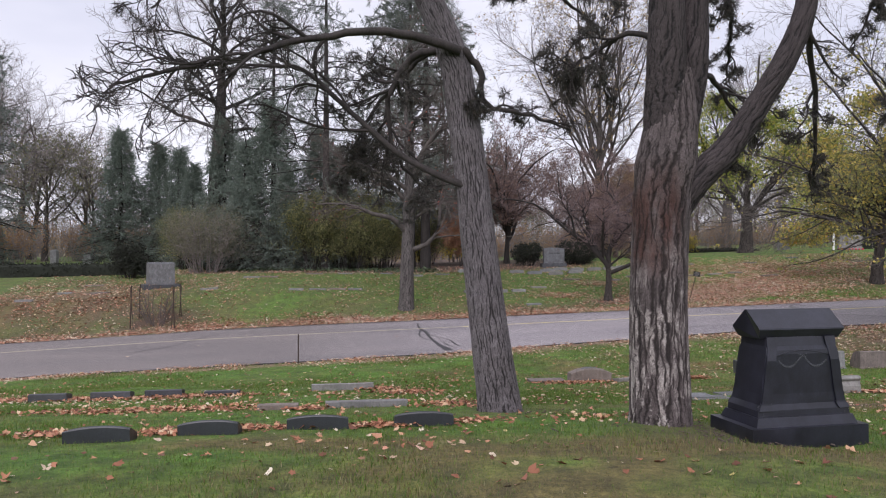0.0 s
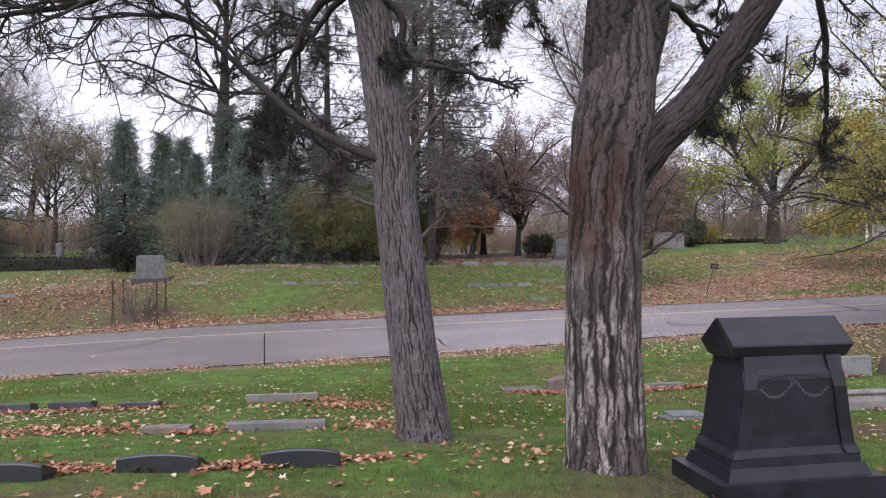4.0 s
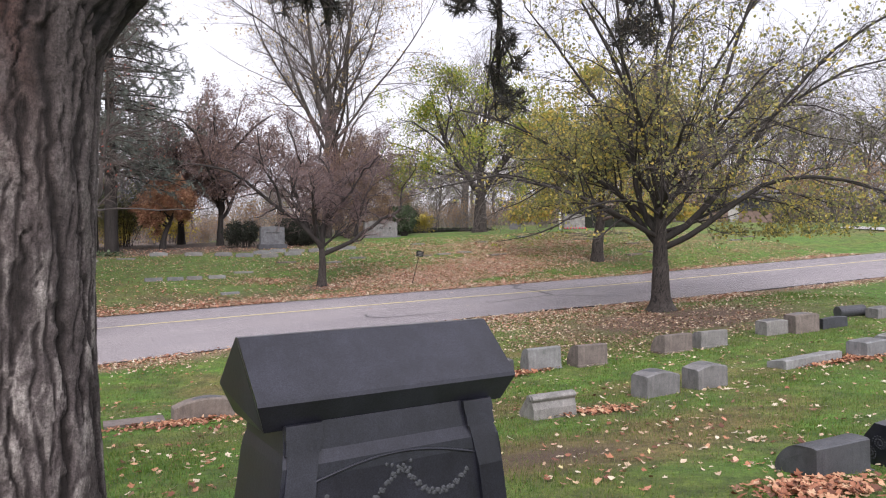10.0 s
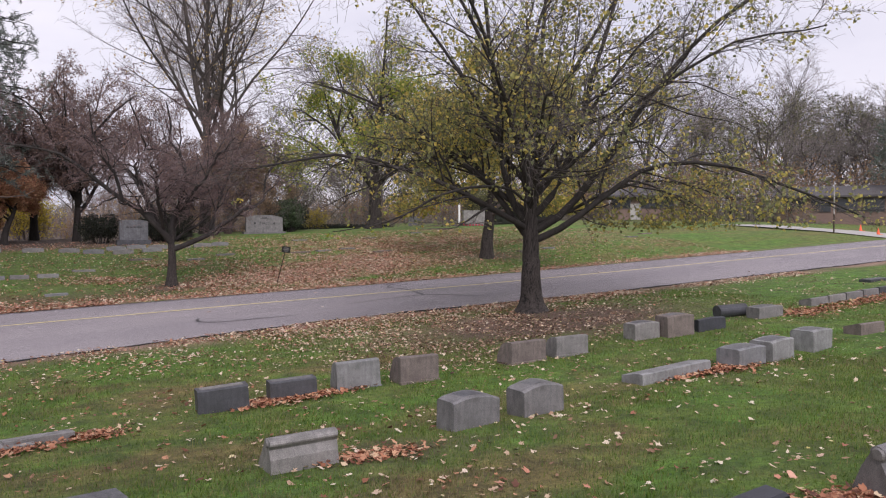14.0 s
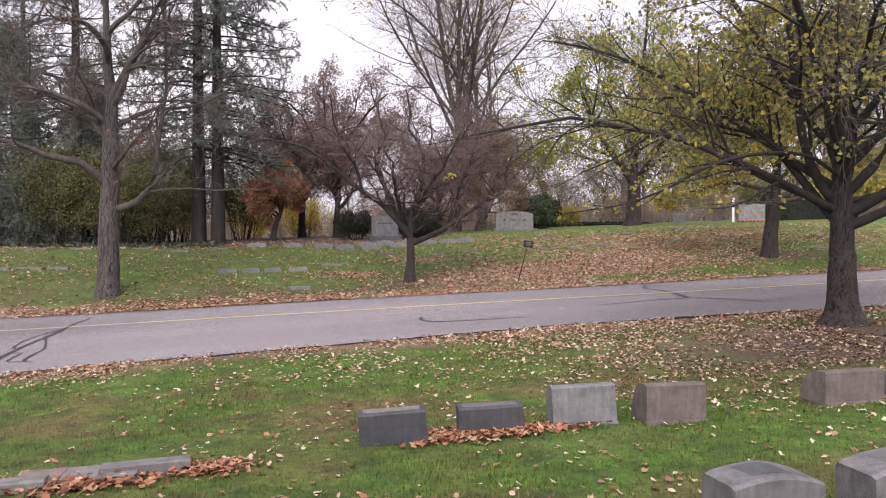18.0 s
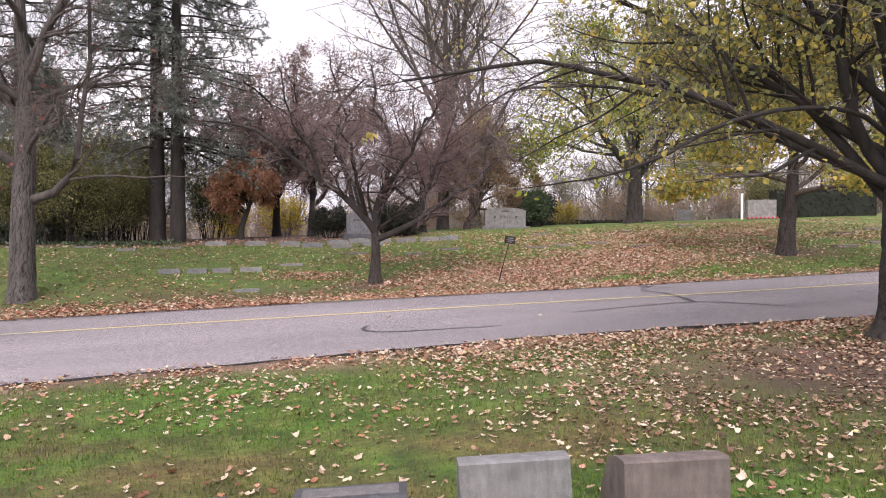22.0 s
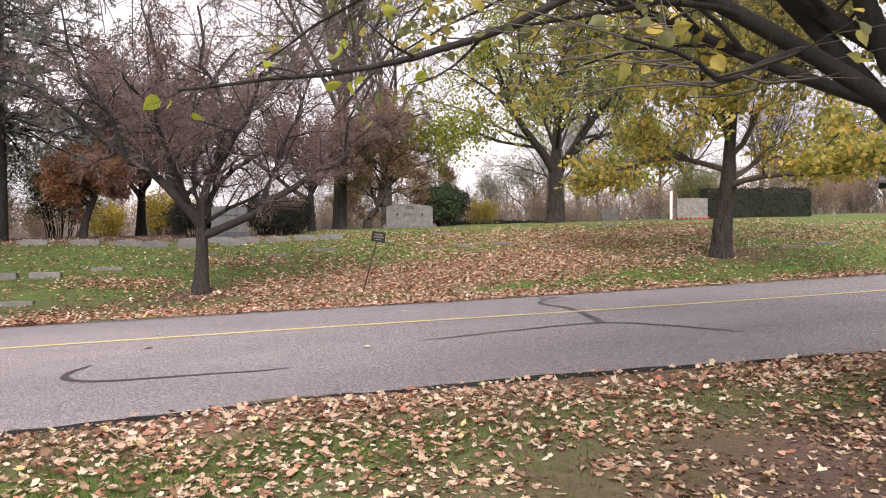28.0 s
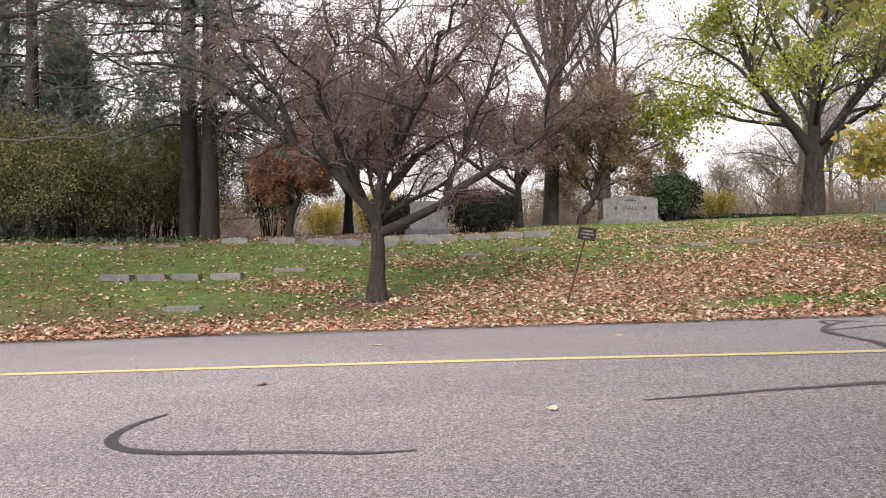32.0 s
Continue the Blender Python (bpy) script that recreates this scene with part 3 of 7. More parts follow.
# raised near lip of the asphalt; its cast shadow is painted in as near-black
_ex = np.arange(-30, 60, 0.05)
_en = np.interp(_ex, _rx, _near)
_ea, _eb = vnoise(_ex * 1.3, _ex * 0 + 1, rng), vnoise(_ex * 9, _ex * 0 + 2, rng)
_lip = 0.25 + 0.75 / (1 + np.exp(-(_ex - 7.5) * 1.5))
_hole = np.exp(-(((_ex - 12.15) / 0.24) ** 2))
_y0 = _en - 0.025 - 0.05 * np.clip(_ea - 0.45, 0, 1) - 0.02 * _eb - 0.10 * _hole
_y1 = _en + 0.004 + 0.022 * vnoise(_ex * 5, _ex * 0 + 4, rng) + 0.012 * _eb
_ym = _y0 + 0.018 + 0.08 * _hole
_v = np.concatenate([np.stack([_ex, _y0, land(_ex, _y0) - 0.012], -1), np.stack([_ex, _ym, land(_ex, _ym) + (0.020 + 0.014 * _eb) * _lip * (1 - _hole)], -1), np.stack([_ex, _y1, land(_ex, _y1) + 0.013], -1)])
_n = len(_ex)
_k = np.concatenate([np.arange(_n - 1), _n + np.arange(_n - 1)])
part("broken_edge", mesh_np("broken_edge", _v, np.stack([_k, _k + 1, _k + 1 + _n, _k + _n], -1), MAT_SHADED_EDGE), road, "crumbling edge of the asphalt, its shadow put into the dark colour")


def ribbon(points, widths, lift):
    """A thin strip that lies on the road along a line of places."""
    pts = [Vector(p) for p in points]
    line, wid = [], []
    for i in range(len(pts) - 1):
        a, b = pts[max(i - 1, 0)], pts[min(i + 2, len(pts) - 1)]
        for s in np.linspace(0, 1, 7)[: 7 if i == len(pts) - 2 else 6]:
            p, q = pts[i], pts[i + 1]
            m0, m1 = (q - a) * 0.5, (b - p) * 0.5
            line.append(p * (2 * s**3 - 3 * s**2 + 1) + m0 * (s**3 - 2 * s**2 + s) + q * (3 * s**2 - 2 * s**3) + m1 * (s**3 - s**2))
            wid.append(widths[i] * (1 - s) + widths[i + 1] * s)
    verts = []
    for i, p in enumerate(line):
        d = (line[min(i + 1, len(line) - 1)] - line[max(i - 1, 0)]).normalized()
        for sgn in (-1, 1):
            w = wid[i] * (0.8 + 0.5 * noise.noise(Vector((p.x * 3, p.y * 3, sgn)))) * sgn / 2
            x, y = p.x - d.y * w, p.y + d.x * w
            verts.append((x, y, float(road_z(x, y)) + lift))
    k = np.arange(len(line) - 1) * 2
    return np.array(verts), np.stack([k, k + 2, k + 3, k + 1], -1)


_lx = _rx[(_rx > -120) & (_rx < 120)]
_ly = far_edge(_lx) - 2.76 - 0.09 * np.exp(-(((_lx - 7.5) / 3.5) ** 2))
_lw = 0.065 + 0.012 * (vnoise(_lx * 5, _lx * 0, rng) - 0.5)
_a = np.stack([_lx, _ly - _lw, road_z(_lx, _ly - _lw) + 0.006], -1)
_b2 = np.stack([_lx, _ly + _lw, road_z(_lx, _ly + _lw) + 0.006], -1)
_k = np.arange(len(_lx) - 1)
for _cut, _mat, _what in (((_lx < 3.0), MAT_WORN_YELLOW, "worn pale remains of a yellow line"), ((_lx > 2.8), MAT_YELLOW, "faded yellow painted line")):
    _n = int(_cut.sum())
    _k = np.arange(_n - 1)
    part("yellow_line", mesh_np("yellow_line", np.concatenate([_a[_cut], _b2[_cut]]), np.stack([_k, _k + 1, _k + 1 + _n, _k + _n], -1), _mat), road, _what)
for _p, _w in (
    ([(9.06, 22.68), (8.94, 22.35), (8.95, 22.05), (9.12, 21.8), (9.4, 21.66), (9.8, 21.6), (10.3, 21.57), (10.75, 21.5), (11.05, 21.52)], [0.05, 0.09, 0.11, 0.11, 0.1, 0.09, 0.07, 0.06, 0.03]),
    ([(12.6, 22.58), (13.2, 22.68), (13.85, 22.8), (15.02, 22.84), (15.6, 22.1), (15.95, 21.25)], [0.03, 0.08, 0.09, 0.12, 0.12, 0.04]),
    ([(15.02, 22.86), (15.25, 23.8), (15.38, 24.7), (15.3, 25.6), (15.62, 26.15), (15.95, 26.4)], [0.15, 0.14, 0.12, 0.11, 0.1, 0.05]),
    ([(15.3, 25.7), (15.7, 25.8), (16.0, 25.9), (16.3, 25.8)], [0.04, 0.08, 0.09, 0.04]), ([(15.6, 26.2), (15.7, 26.5), (16.1, 26.3)], [0.07, 0.08, 0.04]),
    ([(1.51, 26.7), (1.5, 25.2), (1.63, 23.9), (1.66, 22.4), (1.76, 21.1), (1.88, 20.1), (1.96, 19.5)], [0.07, 0.10, 0.16, 0.11, 0.14, 0.24, 0.34]),
    ([(1.52, 24.7), (1.38, 23.3), (1.42, 22.6), (1.53, 22.05), (1.68, 21.8)], [0.10, 0.06, 0.05, 0.06, 0.08]),
    ([(1.71, 23.1), (1.96, 22.35), (2.2, 21.55), (2.24, 20.9), (2.34, 20.3), (2.56, 20.1)], [0.08, 0.05, 0.06, 0.08, 0.07, 0.03]),
    ([(1.77, 21.3), (1.95, 21.25), (2.0, 20.8), (2.08, 20.35), (2.33, 20.25)], [0.06, 0.06, 0.07, 0.06, 0.05]),
    ([(-7.2, 22.5), (-6.4, 23.5), (-6.0, 25.0), (-5.6, 26.4)], [0.06, 0.08, 0.08, 0.05]),
    ([(30.0, 20.5), (31.0, 22.5), (30.5, 24.5), (31.5, 26.0)], [0.06, 0.08, 0.08, 0.05])):
    _v, _f = ribbon([(x, y, 0) for x, y in _p], _w, 0.005)
    part("tar_seam", mesh_np("tar_seam", _v, _f, MAT_TAR), road, "dark tar crack filler")

# ---- trees ----
class Wood:
    """Gathers branches (rows of places with radii) and turns them into tubes."""

    def __init__(self):
        self.items = []

    def add(self, P, R, sides):
        self.items.append((P, R, sides))

    def mesh(self, name, mat):
        V, F, base = [], [], 0
        for P, R, s in self.items:
            n, k, _ = P.shape
            T = np.gradient(P, axis=1)
            T /= np.linalg.norm(T, axis=2, keepdims=True) + 1e-9
            ref = np.where(np.abs(T[..., 2:3]) < 0.9, np.array([0, 0, 1.0]), np.array([1.0, 0, 0]))
            A = np.cross(T, ref)
            A /= np.linalg.norm(A, axis=2, keepdims=True) + 1e-9
            B = np.cross(T, A)
            th = np.arange(s) * 2 * np.pi / s
            ring = P[:, :, None, :] + R[:, :, None, None] * (A[:, :, None, :] * np.cos(th)[:, None] + B[:, :, None, :] * np.sin(th)[:, None])
            idx = base + np.arange(n * k * s).reshape(n, k, s)
            nx = np.roll(idx, -1, axis=2)
            F.append(np.stack([idx[:, :-1], nx[:, :-1], nx[:, 1:], idx[:, 1:]], -1).reshape(-1, 4))
            V.append(ring.reshape(-1, 3))
            base += n * k * s
        return mesh_np(name, np.concatenate(V), np.concatenate(F), mat, True)


def unit(v):
    return v / (np.linalg.norm(v, axis=-1, keepdims=True) + 1e-9)


def sprout(rng, P, R, m, lo, hi, angle, length, k=5, up=0.0, wob=0.15, thick=0.5, spread_len=0.35, taper=0.25, minr=0.002, out=0.0, flat=1.0):
    """m side branches from each branch. angle: degrees off the parent; up: bend towards the sky per step (droop if negative)."""
    n, kp, _ = P.shape
    t = lo + (hi - lo) * (np.arange(m)[None, :] + rng.random((n, m))) / m
    f = t * (kp - 1)
    i = np.clip(f.astype(int), 0, kp - 2)
    q = (f - i)[..., None]
    rows = np.arange(n)[:, None]
    start = P[rows, i] * (1 - q) + P[rows, i + 1] * q
    r0 = (R[rows, i] * (1 - q[..., 0]) + R[rows, i + 1] * q[..., 0])
    tan = unit(P[rows, i + 1] - P[rows, i])
    rand = rng.normal(size=(n, m, 3)) * np.array([1, 1, flat])
    side = unit(rand - (rand * tan).sum(-1, keepdims=True) * tan)
    a = np.radians(angle * (0.75 + 0.5 * rng.random((n, m, 1))))
    d = unit(tan * np.cos(a) + side * np.sin(a))
    if out:
        c = start.copy()
        c[..., 2] = 0
        d = unit(d + out * unit(c))
    L = (length * (1 - spread_len * 2 * (rng.random((n, m)) - 0.5)) * (1 - 0.45 * (t - lo) / max(hi - lo, 0.01)))[..., None]
    pts, p, drift = [start], start, wob * 0.6 * rng.normal(size=d.shape)
    for s in range(k - 1):
        bend = up if not isinstance(up, tuple) else up[0] + (up[1] - up[0]) * s / max(1, k - 2)
        drift = 0.55 * drift + wob * rng.normal(size=d.shape)
        d = unit(d + drift + np.array([0, 0, bend]))
        p = p + d * L / (k - 1)
        pts.append(p)
    Q = np.stack(pts, 2).reshape(n * m, k, 3)
    rr = np.clip(np.minimum(r0 * thick, r0 * 0.95), minr, None).reshape(-1)[:, None]
    W = np.maximum(rr * np.linspace(1, taper, k)[None, :], minr * 0.7)
    return Q, W


def curve(points, radii, k):
    """One branch through the places given, smoothly."""
    pts, t = np.array(points, dtype=float), np.linspace(0, len(points) - 1, k)
    i = np.clip(t.astype(int), 0, len(points) - 2)
    s = (t - i)[:, None]
    pm, pn = pts[np.maximum(i - 1, 0)], pts[np.minimum(i + 2, len(points) - 1)]
    p, q = pts[i], pts[i + 1]
    m0, m1 = (q - pm) / 2, (pn - p) / 2
    P = p * (2 * s**3 - 3 * s**2 + 1) + m0 * (s**3 - 2 * s**2 + s) + q * (3 * s**2 - 2 * s**3) + m1 * (s**3 - s**2)
    return P[None], np.interp(t, range(len(radii)), radii)[None]


def leaf_quads(rng, places, size, flat=0.0, length=1.0, droop=0.0, broad=False):
    """Small pointed leaves (two triangles folded along the rib) at the places."""
    n = len(places)
    d = rng.normal(size=(n, 3))
    d[:, 2] = d[:, 2] * (1 - flat) - droop
    d = unit(d)
    r = rng.normal(size=(n, 3))
    s = unit(np.cross(d, r))
    nrm = np.cross(d, s)
    L = (size * (0.7 + 0.6 * rng.random(n)))[:, None]
    w = L * 0.38 / length
    a = places
    if broad:
        w = L * 0.46
        out = [(0, 0, 0), (0.12, 0.75, 0.3), (0.45, 1.0, 0.4), (0.78, 0.55, 0.2), (1.08, 0, -0.25), (0.78, -0.55, 0.2), (0.45, -1.0, 0.4), (0.12, -0.75, 0.3)]
        V = np.stack([a + d * L * p + s * w * q + nrm * w * h for p, q, h in out], 1)
        i = np.arange(n)[:, None] * 8
        return V.reshape(-1, 3), np.concatenate([i + [[0, k, k + 1]] for k in range(1, 7)])
    V = np.stack([a, a + d * L * 0.5 + s * w + nrm * w * 0.25, a + d * L, a + d * L * 0.5 - s * w + nrm * w * 0.25], 1)
    i = np.arange(n)[:, None] * 4
    return V.reshape(-1, 3), np.concatenate([i + [[0, 1, 2]], i + [[0, 2, 3]]])


def leaf_mesh(name, rng, P, per, size, mat, jitter=0.06, lo=0.3, flat=0.0, length=1.0, droop=0.0, broad=False):
    """Leaves along the branches P, per of them on each."""
    n, k, _ = P.shape
    t = (lo + (1 - lo) * rng.random((n, per))) * (k - 1)
    i = np.clip(t.astype(int), 0, k - 2)
    q = (t - i)[..., None]
    rows = np.arange(n)[:, None]
    pl = (P[rows, i] * (1 - q) + P[rows, i + 1] * q).reshape(-1, 3)
    pl = pl + rng.normal(size=pl.shape) * jitter
    V, F = leaf_quads(rng, pl, size, flat, length, droop, broad)
    return mesh_np(name, V, F, mat)


def needle_mesh(name, rng, P, per, size, mat, width=0.006, lo=0.0, forward=0.6):
    """Needles, thin triangles, standing off the twigs P."""
    n, k, _ = P.shape
    t = (lo + (1 - lo) * rng.random((n, per))) * (k - 1)
    i = np.clip(t.astype(int), 0, k - 2)
    q = (t - i)[..., None]
    rows = np.arange(n)[:, None]
    a = (P[rows, i] * (1 - q) + P[rows, i + 1] * q).reshape(-1, 3)
    tan = unit(P[rows, i + 1] - P[rows, i]).reshape(-1, 3)
    r = rng.normal(size=a.shape)
    d = unit(unit(r) + forward * tan)
    L = (size * (0.7 + 0.6 * rng.random(len(a))))[:, None]
    s = unit(np.cross(d, rng.normal(size=a.shape))) * width
    V = np.stack([a - s, a + s, a + d * L], 1)
    return mesh_np(name, V.reshape(-1, 3), np.arange(len(a) * 3).reshape(-1, 3), mat)


def bark_trunk(name, seed, points, radii, mat, rings=150, sides=72, furrow=0.02, lobes=24, stretch=4.0, flare=0.0, crack=0.10, step=0.2, wave=1.0):
    """A trunk with long, flat bark plates parted by ragged upright furrows, as real relief."""
    r = np.random.default_rng(seed)
    P, R = curve(points, radii, rings)
    P, R = P[0], R[0]
    th = np.arange(sides) * 2 * np.pi / sides
    h = np.linspace(0, 1, rings)[:, None] * np.linalg.norm(np.diff(P, axis=0), axis=1).sum()
    U, W = np.broadcast_to(th[None, :] / (2 * np.pi), (rings, sides)), np.broadcast_to(h, (rings, sides))
    jag = vnoise(U * 60, W * 34, r, 60) - 0.5 + 0.7 * (vnoise(U * 64, W * 64, r, 64) - 0.5)
    def furrows(lobes, stretch, crack):
        """Depth (0 in a furrow, 1 on a plate) and each plate's chance value, for one size of plates."""
        u = U * lobes + wave * (1.8 * (vnoise(U * 5, W * 1.6, r, 5) - 0.5) + 1.0 * (vnoise(U * 13, W * 4.5, r, 13) - 0.5)) + 0.22 * jag
        j0 = np.floor(u + 0.5).astype(int)
        tab, deep = r.random((lobes, 64)) - 0.5, r.random((lobes, 64))

        def along(t, j, v):
            i = np.floor(v).astype(int)
            f = v - i
            f = f * f * (3 - 2 * f)
            return t[j % lobes, i % 64] * (1 - f) + t[j % lobes, (i + 1) % 64] * f

        ridge, col = np.ones(u.shape), np.zeros(u.shape, dtype=int)
        for dj in (-1, 0, 1):
            j = j0 + dj
            off = u - j - 0.8 * along(tab, j, W * stretch * 0.8) - 0.22 * along(tab, j + 7, W * stretch * 3.3 + 5)
            wide = crack * np.clip(2.2 * along(deep, j, W * stretch * 1.3 + 9) - 0.45, 0.02, 1.6)
            ridge = np.minimum(ridge, np.clip((np.abs(off) - 0.25 * wide) / wide, 0, 1))
            col = np.where(off > 0, np.maximum(col, j), col)
        v = W * stretch * 1.1 + 7.3 * deep[col % lobes, 3] + 0.45 * jag + 0.8 * (u - np.floor(u)) * (deep[col % lobes, 5] - 0.5)
        cross = np.abs(v - np.floor(v + 0.5))
        ridge = np.minimum(ridge, np.clip(step + cross / (0.3 * crack + 0.02) * 0.6, 0, 1))
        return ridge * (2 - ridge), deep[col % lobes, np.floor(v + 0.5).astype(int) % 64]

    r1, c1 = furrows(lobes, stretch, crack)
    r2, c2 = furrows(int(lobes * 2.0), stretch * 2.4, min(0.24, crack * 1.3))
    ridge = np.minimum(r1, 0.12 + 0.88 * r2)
    cell = np.clip(0.5 + 0.65 * (c1 - 0.5) + 0.45 * (c2 - 0.5) + 0.3 * (vnoise(U * 30, W * 9, r, 30) - 0.5), 0, 1)
    fine = vnoise(U * sides / 2, W * 40, r, sides // 2)
    disp = furrow * (r1 - 0.8) + 0.55 * furrow * (r2 - 0.8) + furrow * 0.28 * (cell - 0.5) + furrow * 0.25 * (fine - 0.5)
    toes = flare * np.exp(-h / 0.16) * (0.6 + 0.8 * vnoise(U * 6, W * 0, r, 6))
    rad = R[:, None] * (1 + 0.05 * (vnoise(U * 4, W * 0.8, r, 4) - 0.5)) + disp + toes
    T = unit(np.gradient(P, axis=0))
    A = unit(np.cross(T, np.array([0, 1.0, 0])))
    B = np.cross(T, A)
    V = P[:, None, :] + rad[..., None] * (A[:, None, :] * np.cos(th)[None, :, None] + B[:, None, :] * np.sin(th)[None, :, None])
    i = np.arange(rings * sides).reshape(rings, sides)
    n = np.roll(i, -1, axis=1)
    me = mesh_np(name, V, np.stack([i[:-1], n[:-1], n[1:], i[1:]], -1).reshape(-1, 4), mat, True)
    me.attributes.new("cell", "FLOAT", "POINT").data.foreach_set("value", cell.astype(np.float32).ravel())
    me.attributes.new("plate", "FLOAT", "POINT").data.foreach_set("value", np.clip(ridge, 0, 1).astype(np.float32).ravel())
    return me


def limbs_of(rng, P, R, n, t0, t1, angle, length, k, up, wob, thick):
    """Main limbs set round the trunk: the low ones spread wide, the high ones rise."""
    t = t0 + (t1 - t0) * (np.arange(n) + 0.7 * rng.random(n)) / n
    f = t * (P.shape[1] - 1)
    i = np.clip(f.astype(int), 0, P.shape[1] - 2)
    q = (f - i)[:, None]
    p = P[0, i] * (1 - q) + P[0, i + 1] * q
    r0 = R[0, i] * (1 - q[:, 0]) + R[0, i + 1] * q[:, 0]
    s = (t - t0) / (t1 - t0)
    a = np.radians(angle * (1.2 - 0.75 * s) * (0.85 + 0.3 * rng.random(n)))
    az = np.arange(n) * 2.4 + 0.6 * rng.normal(size=n) + rng.random() * 6
    d = np.stack([np.cos(az) * np.sin(a), np.sin(az) * np.sin(a), np.cos(a)], -1)
    L = (length * (1 - 0.3 * s) * (0.8 + 0.4 * rng.random(n)))[:, None]
    pts, drift = [p], wob * rng.normal(size=d.shape)
    for j in range(k - 1):
        bend = up if not isinstance(up, tuple) else up[0] + (up[1] - up[0]) * j / max(1, k - 2)
        drift = 0.6 * drift + wob * rng.normal(size=d.shape)
        d = unit(d + drift + np.array([0, 0, bend]))
        p = p + d * L / (k - 1)
        pts.append(p)
    return np.stack(pts, 1), np.maximum((np.minimum(r0 * 0.9, r0[0] * thick * (1.15 - 0.4 * s)))[:, None] * np.linspace(1, 0.16, k)[None, :] ** 0.9, 0.006)


def broad_tree(rng, height, trunk_r, fork, mat_bark, mat_twig, limbs=7, limb_len=0.55, limb_angle=42, up=0.10, twigs=(6, 6, 5), lean=(0, 0), leaf=None,
               per=0, size=0.08, wob=0.13, trunk_to=0.75, drop_leaf=0.0, twig_r=0.004, k_leaf=0.06, limb_k=8, thick=0.45, split=False, lift=0.6, leaf_low=None, extra=(), broad=False, leaf_side=(0.0, 0.0), flat=0.7, clump=0.0, crook=0.12, bare=0.18, skirt=0.0, plated=None, shed=None, girth=5, foot=1.8, leaf_from=None):
    """Meshes of a broadleaf tree about its foot: trunk, limbs, twigs and leaves. leaf_low: leaves thin out above this height; leaf_from: and below this x."""
    lx, ly = lean
    P, R = curve([(0, 0, -0.15), (0, 0, 0.25), (lx * 0.2, ly * 0.2, fork * 0.6), (lx * 0.5, ly * 0.5, fork), (lx * 0.8, ly * 0.8, height * (fork / height + trunk_to) / 2), (lx, ly, height * trunk_to)],
                 [trunk_r * foot, trunk_r * 1.22, trunk_r, trunk_r * 0.88, trunk_r * 0.42, trunk_r * 0.12], 18)
    trunk = Wood()
    trunk.add(P, R, 20)
    sway = np.cumsum(rng.normal(size=(1, 18, 2)), axis=1) * np.linspace(0, 1, 18)[None, :, None]
    P[..., :2] += crook * trunk_r * sway
    t0 = 0.58
    L1, R1 = limbs_of(rng, P, R, limbs, t0, 0.95, limb_angle, height * limb_len, limb_k, up, wob, thick)
    for pts, r0 in extra:
        at = [float(np.interp(pts[0][2], P[0, :, 2], P[0, :, a])) if abs(pts[0][0]) < 0.1 else 0.0 for a in (0, 1)]
        pts = [(x + at[0] * (1 - i / len(pts)), y + at[1] * (1 - i / len(pts)), z) for i, (x, y, z) in enumerate(pts)]
        E, ER = curve(pts, np.linspace(r0, r0 * 0.2, len(pts)), limb_k)
        E = E + np.cumsum(rng.normal(size=E.shape), axis=1) * np.linspace(0, 1, limb_k)[None, :, None] * wob * 0.45
        L1, R1 = np.concatenate([L1, E]), np.concatenate([R1, ER])
    u2 = up * lift if not isinstance(up, tuple) else up[1] * lift
    L2, R2 = sprout(rng, L1, R1, twigs[0], bare, 1.0, 42, height * limb_len * 0.45, 8, u2, wob * 1.0, 0.5, 0.35, 0.22, twig_r * 1.6, flat=flat)
    of = np.repeat(np.arange(len(L1)), twigs[0])
    if shed:
        keep = (L2[:, 0, 2] > shed[0]) | (rng.random(len(L2)) < shed[1])
        L2, R2, of = L2[keep], R2[keep], of[keep]
    L3, R3 = sprout(rng, L2, R2, twigs[1], 0.12, 1.0, 45, height * limb_len * 0.20, 5, u2 * 0.5, wob * 1.3, 0.5, 0.4, 0.3, twig_r, flat=flat)
    if skirt:
        for B in (L2, L3):
            low = (B[..., 2] < skirt) & (np.hypot(B[..., 0], B[..., 1]) > 1.4)
            B[..., 2] = np.where(low, skirt - 0.15 * (skirt - B[..., 2]), B[..., 2])
    limb = Wood()
    tw = Wood()
    tw.add(L3, R3, 3)
    tips = L3
    if twigs[2]:
        L4, R4 = sprout(rng, L3, R3, twigs[2], 0.15, 1.0, 45, height * limb_len * 0.085, 3, u2 * 0.3, wob * 1.4, 0.6, 0.4, 0.4, twig_r * 0.7)
        if skirt:
            L4[..., 2] = np.where((L4[..., 2] < skirt) & (np.hypot(L4[..., 0], L4[..., 1]) > 1.4), skirt - 0.15 * (skirt - L4[..., 2]), L4[..., 2])
        tw.add(L4, R4, 3)
        tips = L4
    out = {"trunk": trunk.mesh("trunk", mat_bark)}
    if plated:
        out["trunk"] = bark_trunk("trunk", 7, P[0], R[0], plated, 170, 84, 0.05 * trunk_r, 19, 1.0 / trunk_r, 0.5 * trunk_r, 0.24)
    if split:
        for i in range(len(L1)):
            one = Wood()
            one.add(L1[i:i + 1], R1[i:i + 1], 9)
            one.add(L2[of == i], R2[of == i], girth)
            out["limb.%d" % i] = one.mesh("limb", mat_bark)
    else:
        limb.add(L1, R1, 7)
        limb.add(L2, R2, 4)
        out["bough"] = limb.mesh("bough", mat_bark)
    out["twig_crown"] = tw.mesh("twig_crown", mat_twig)
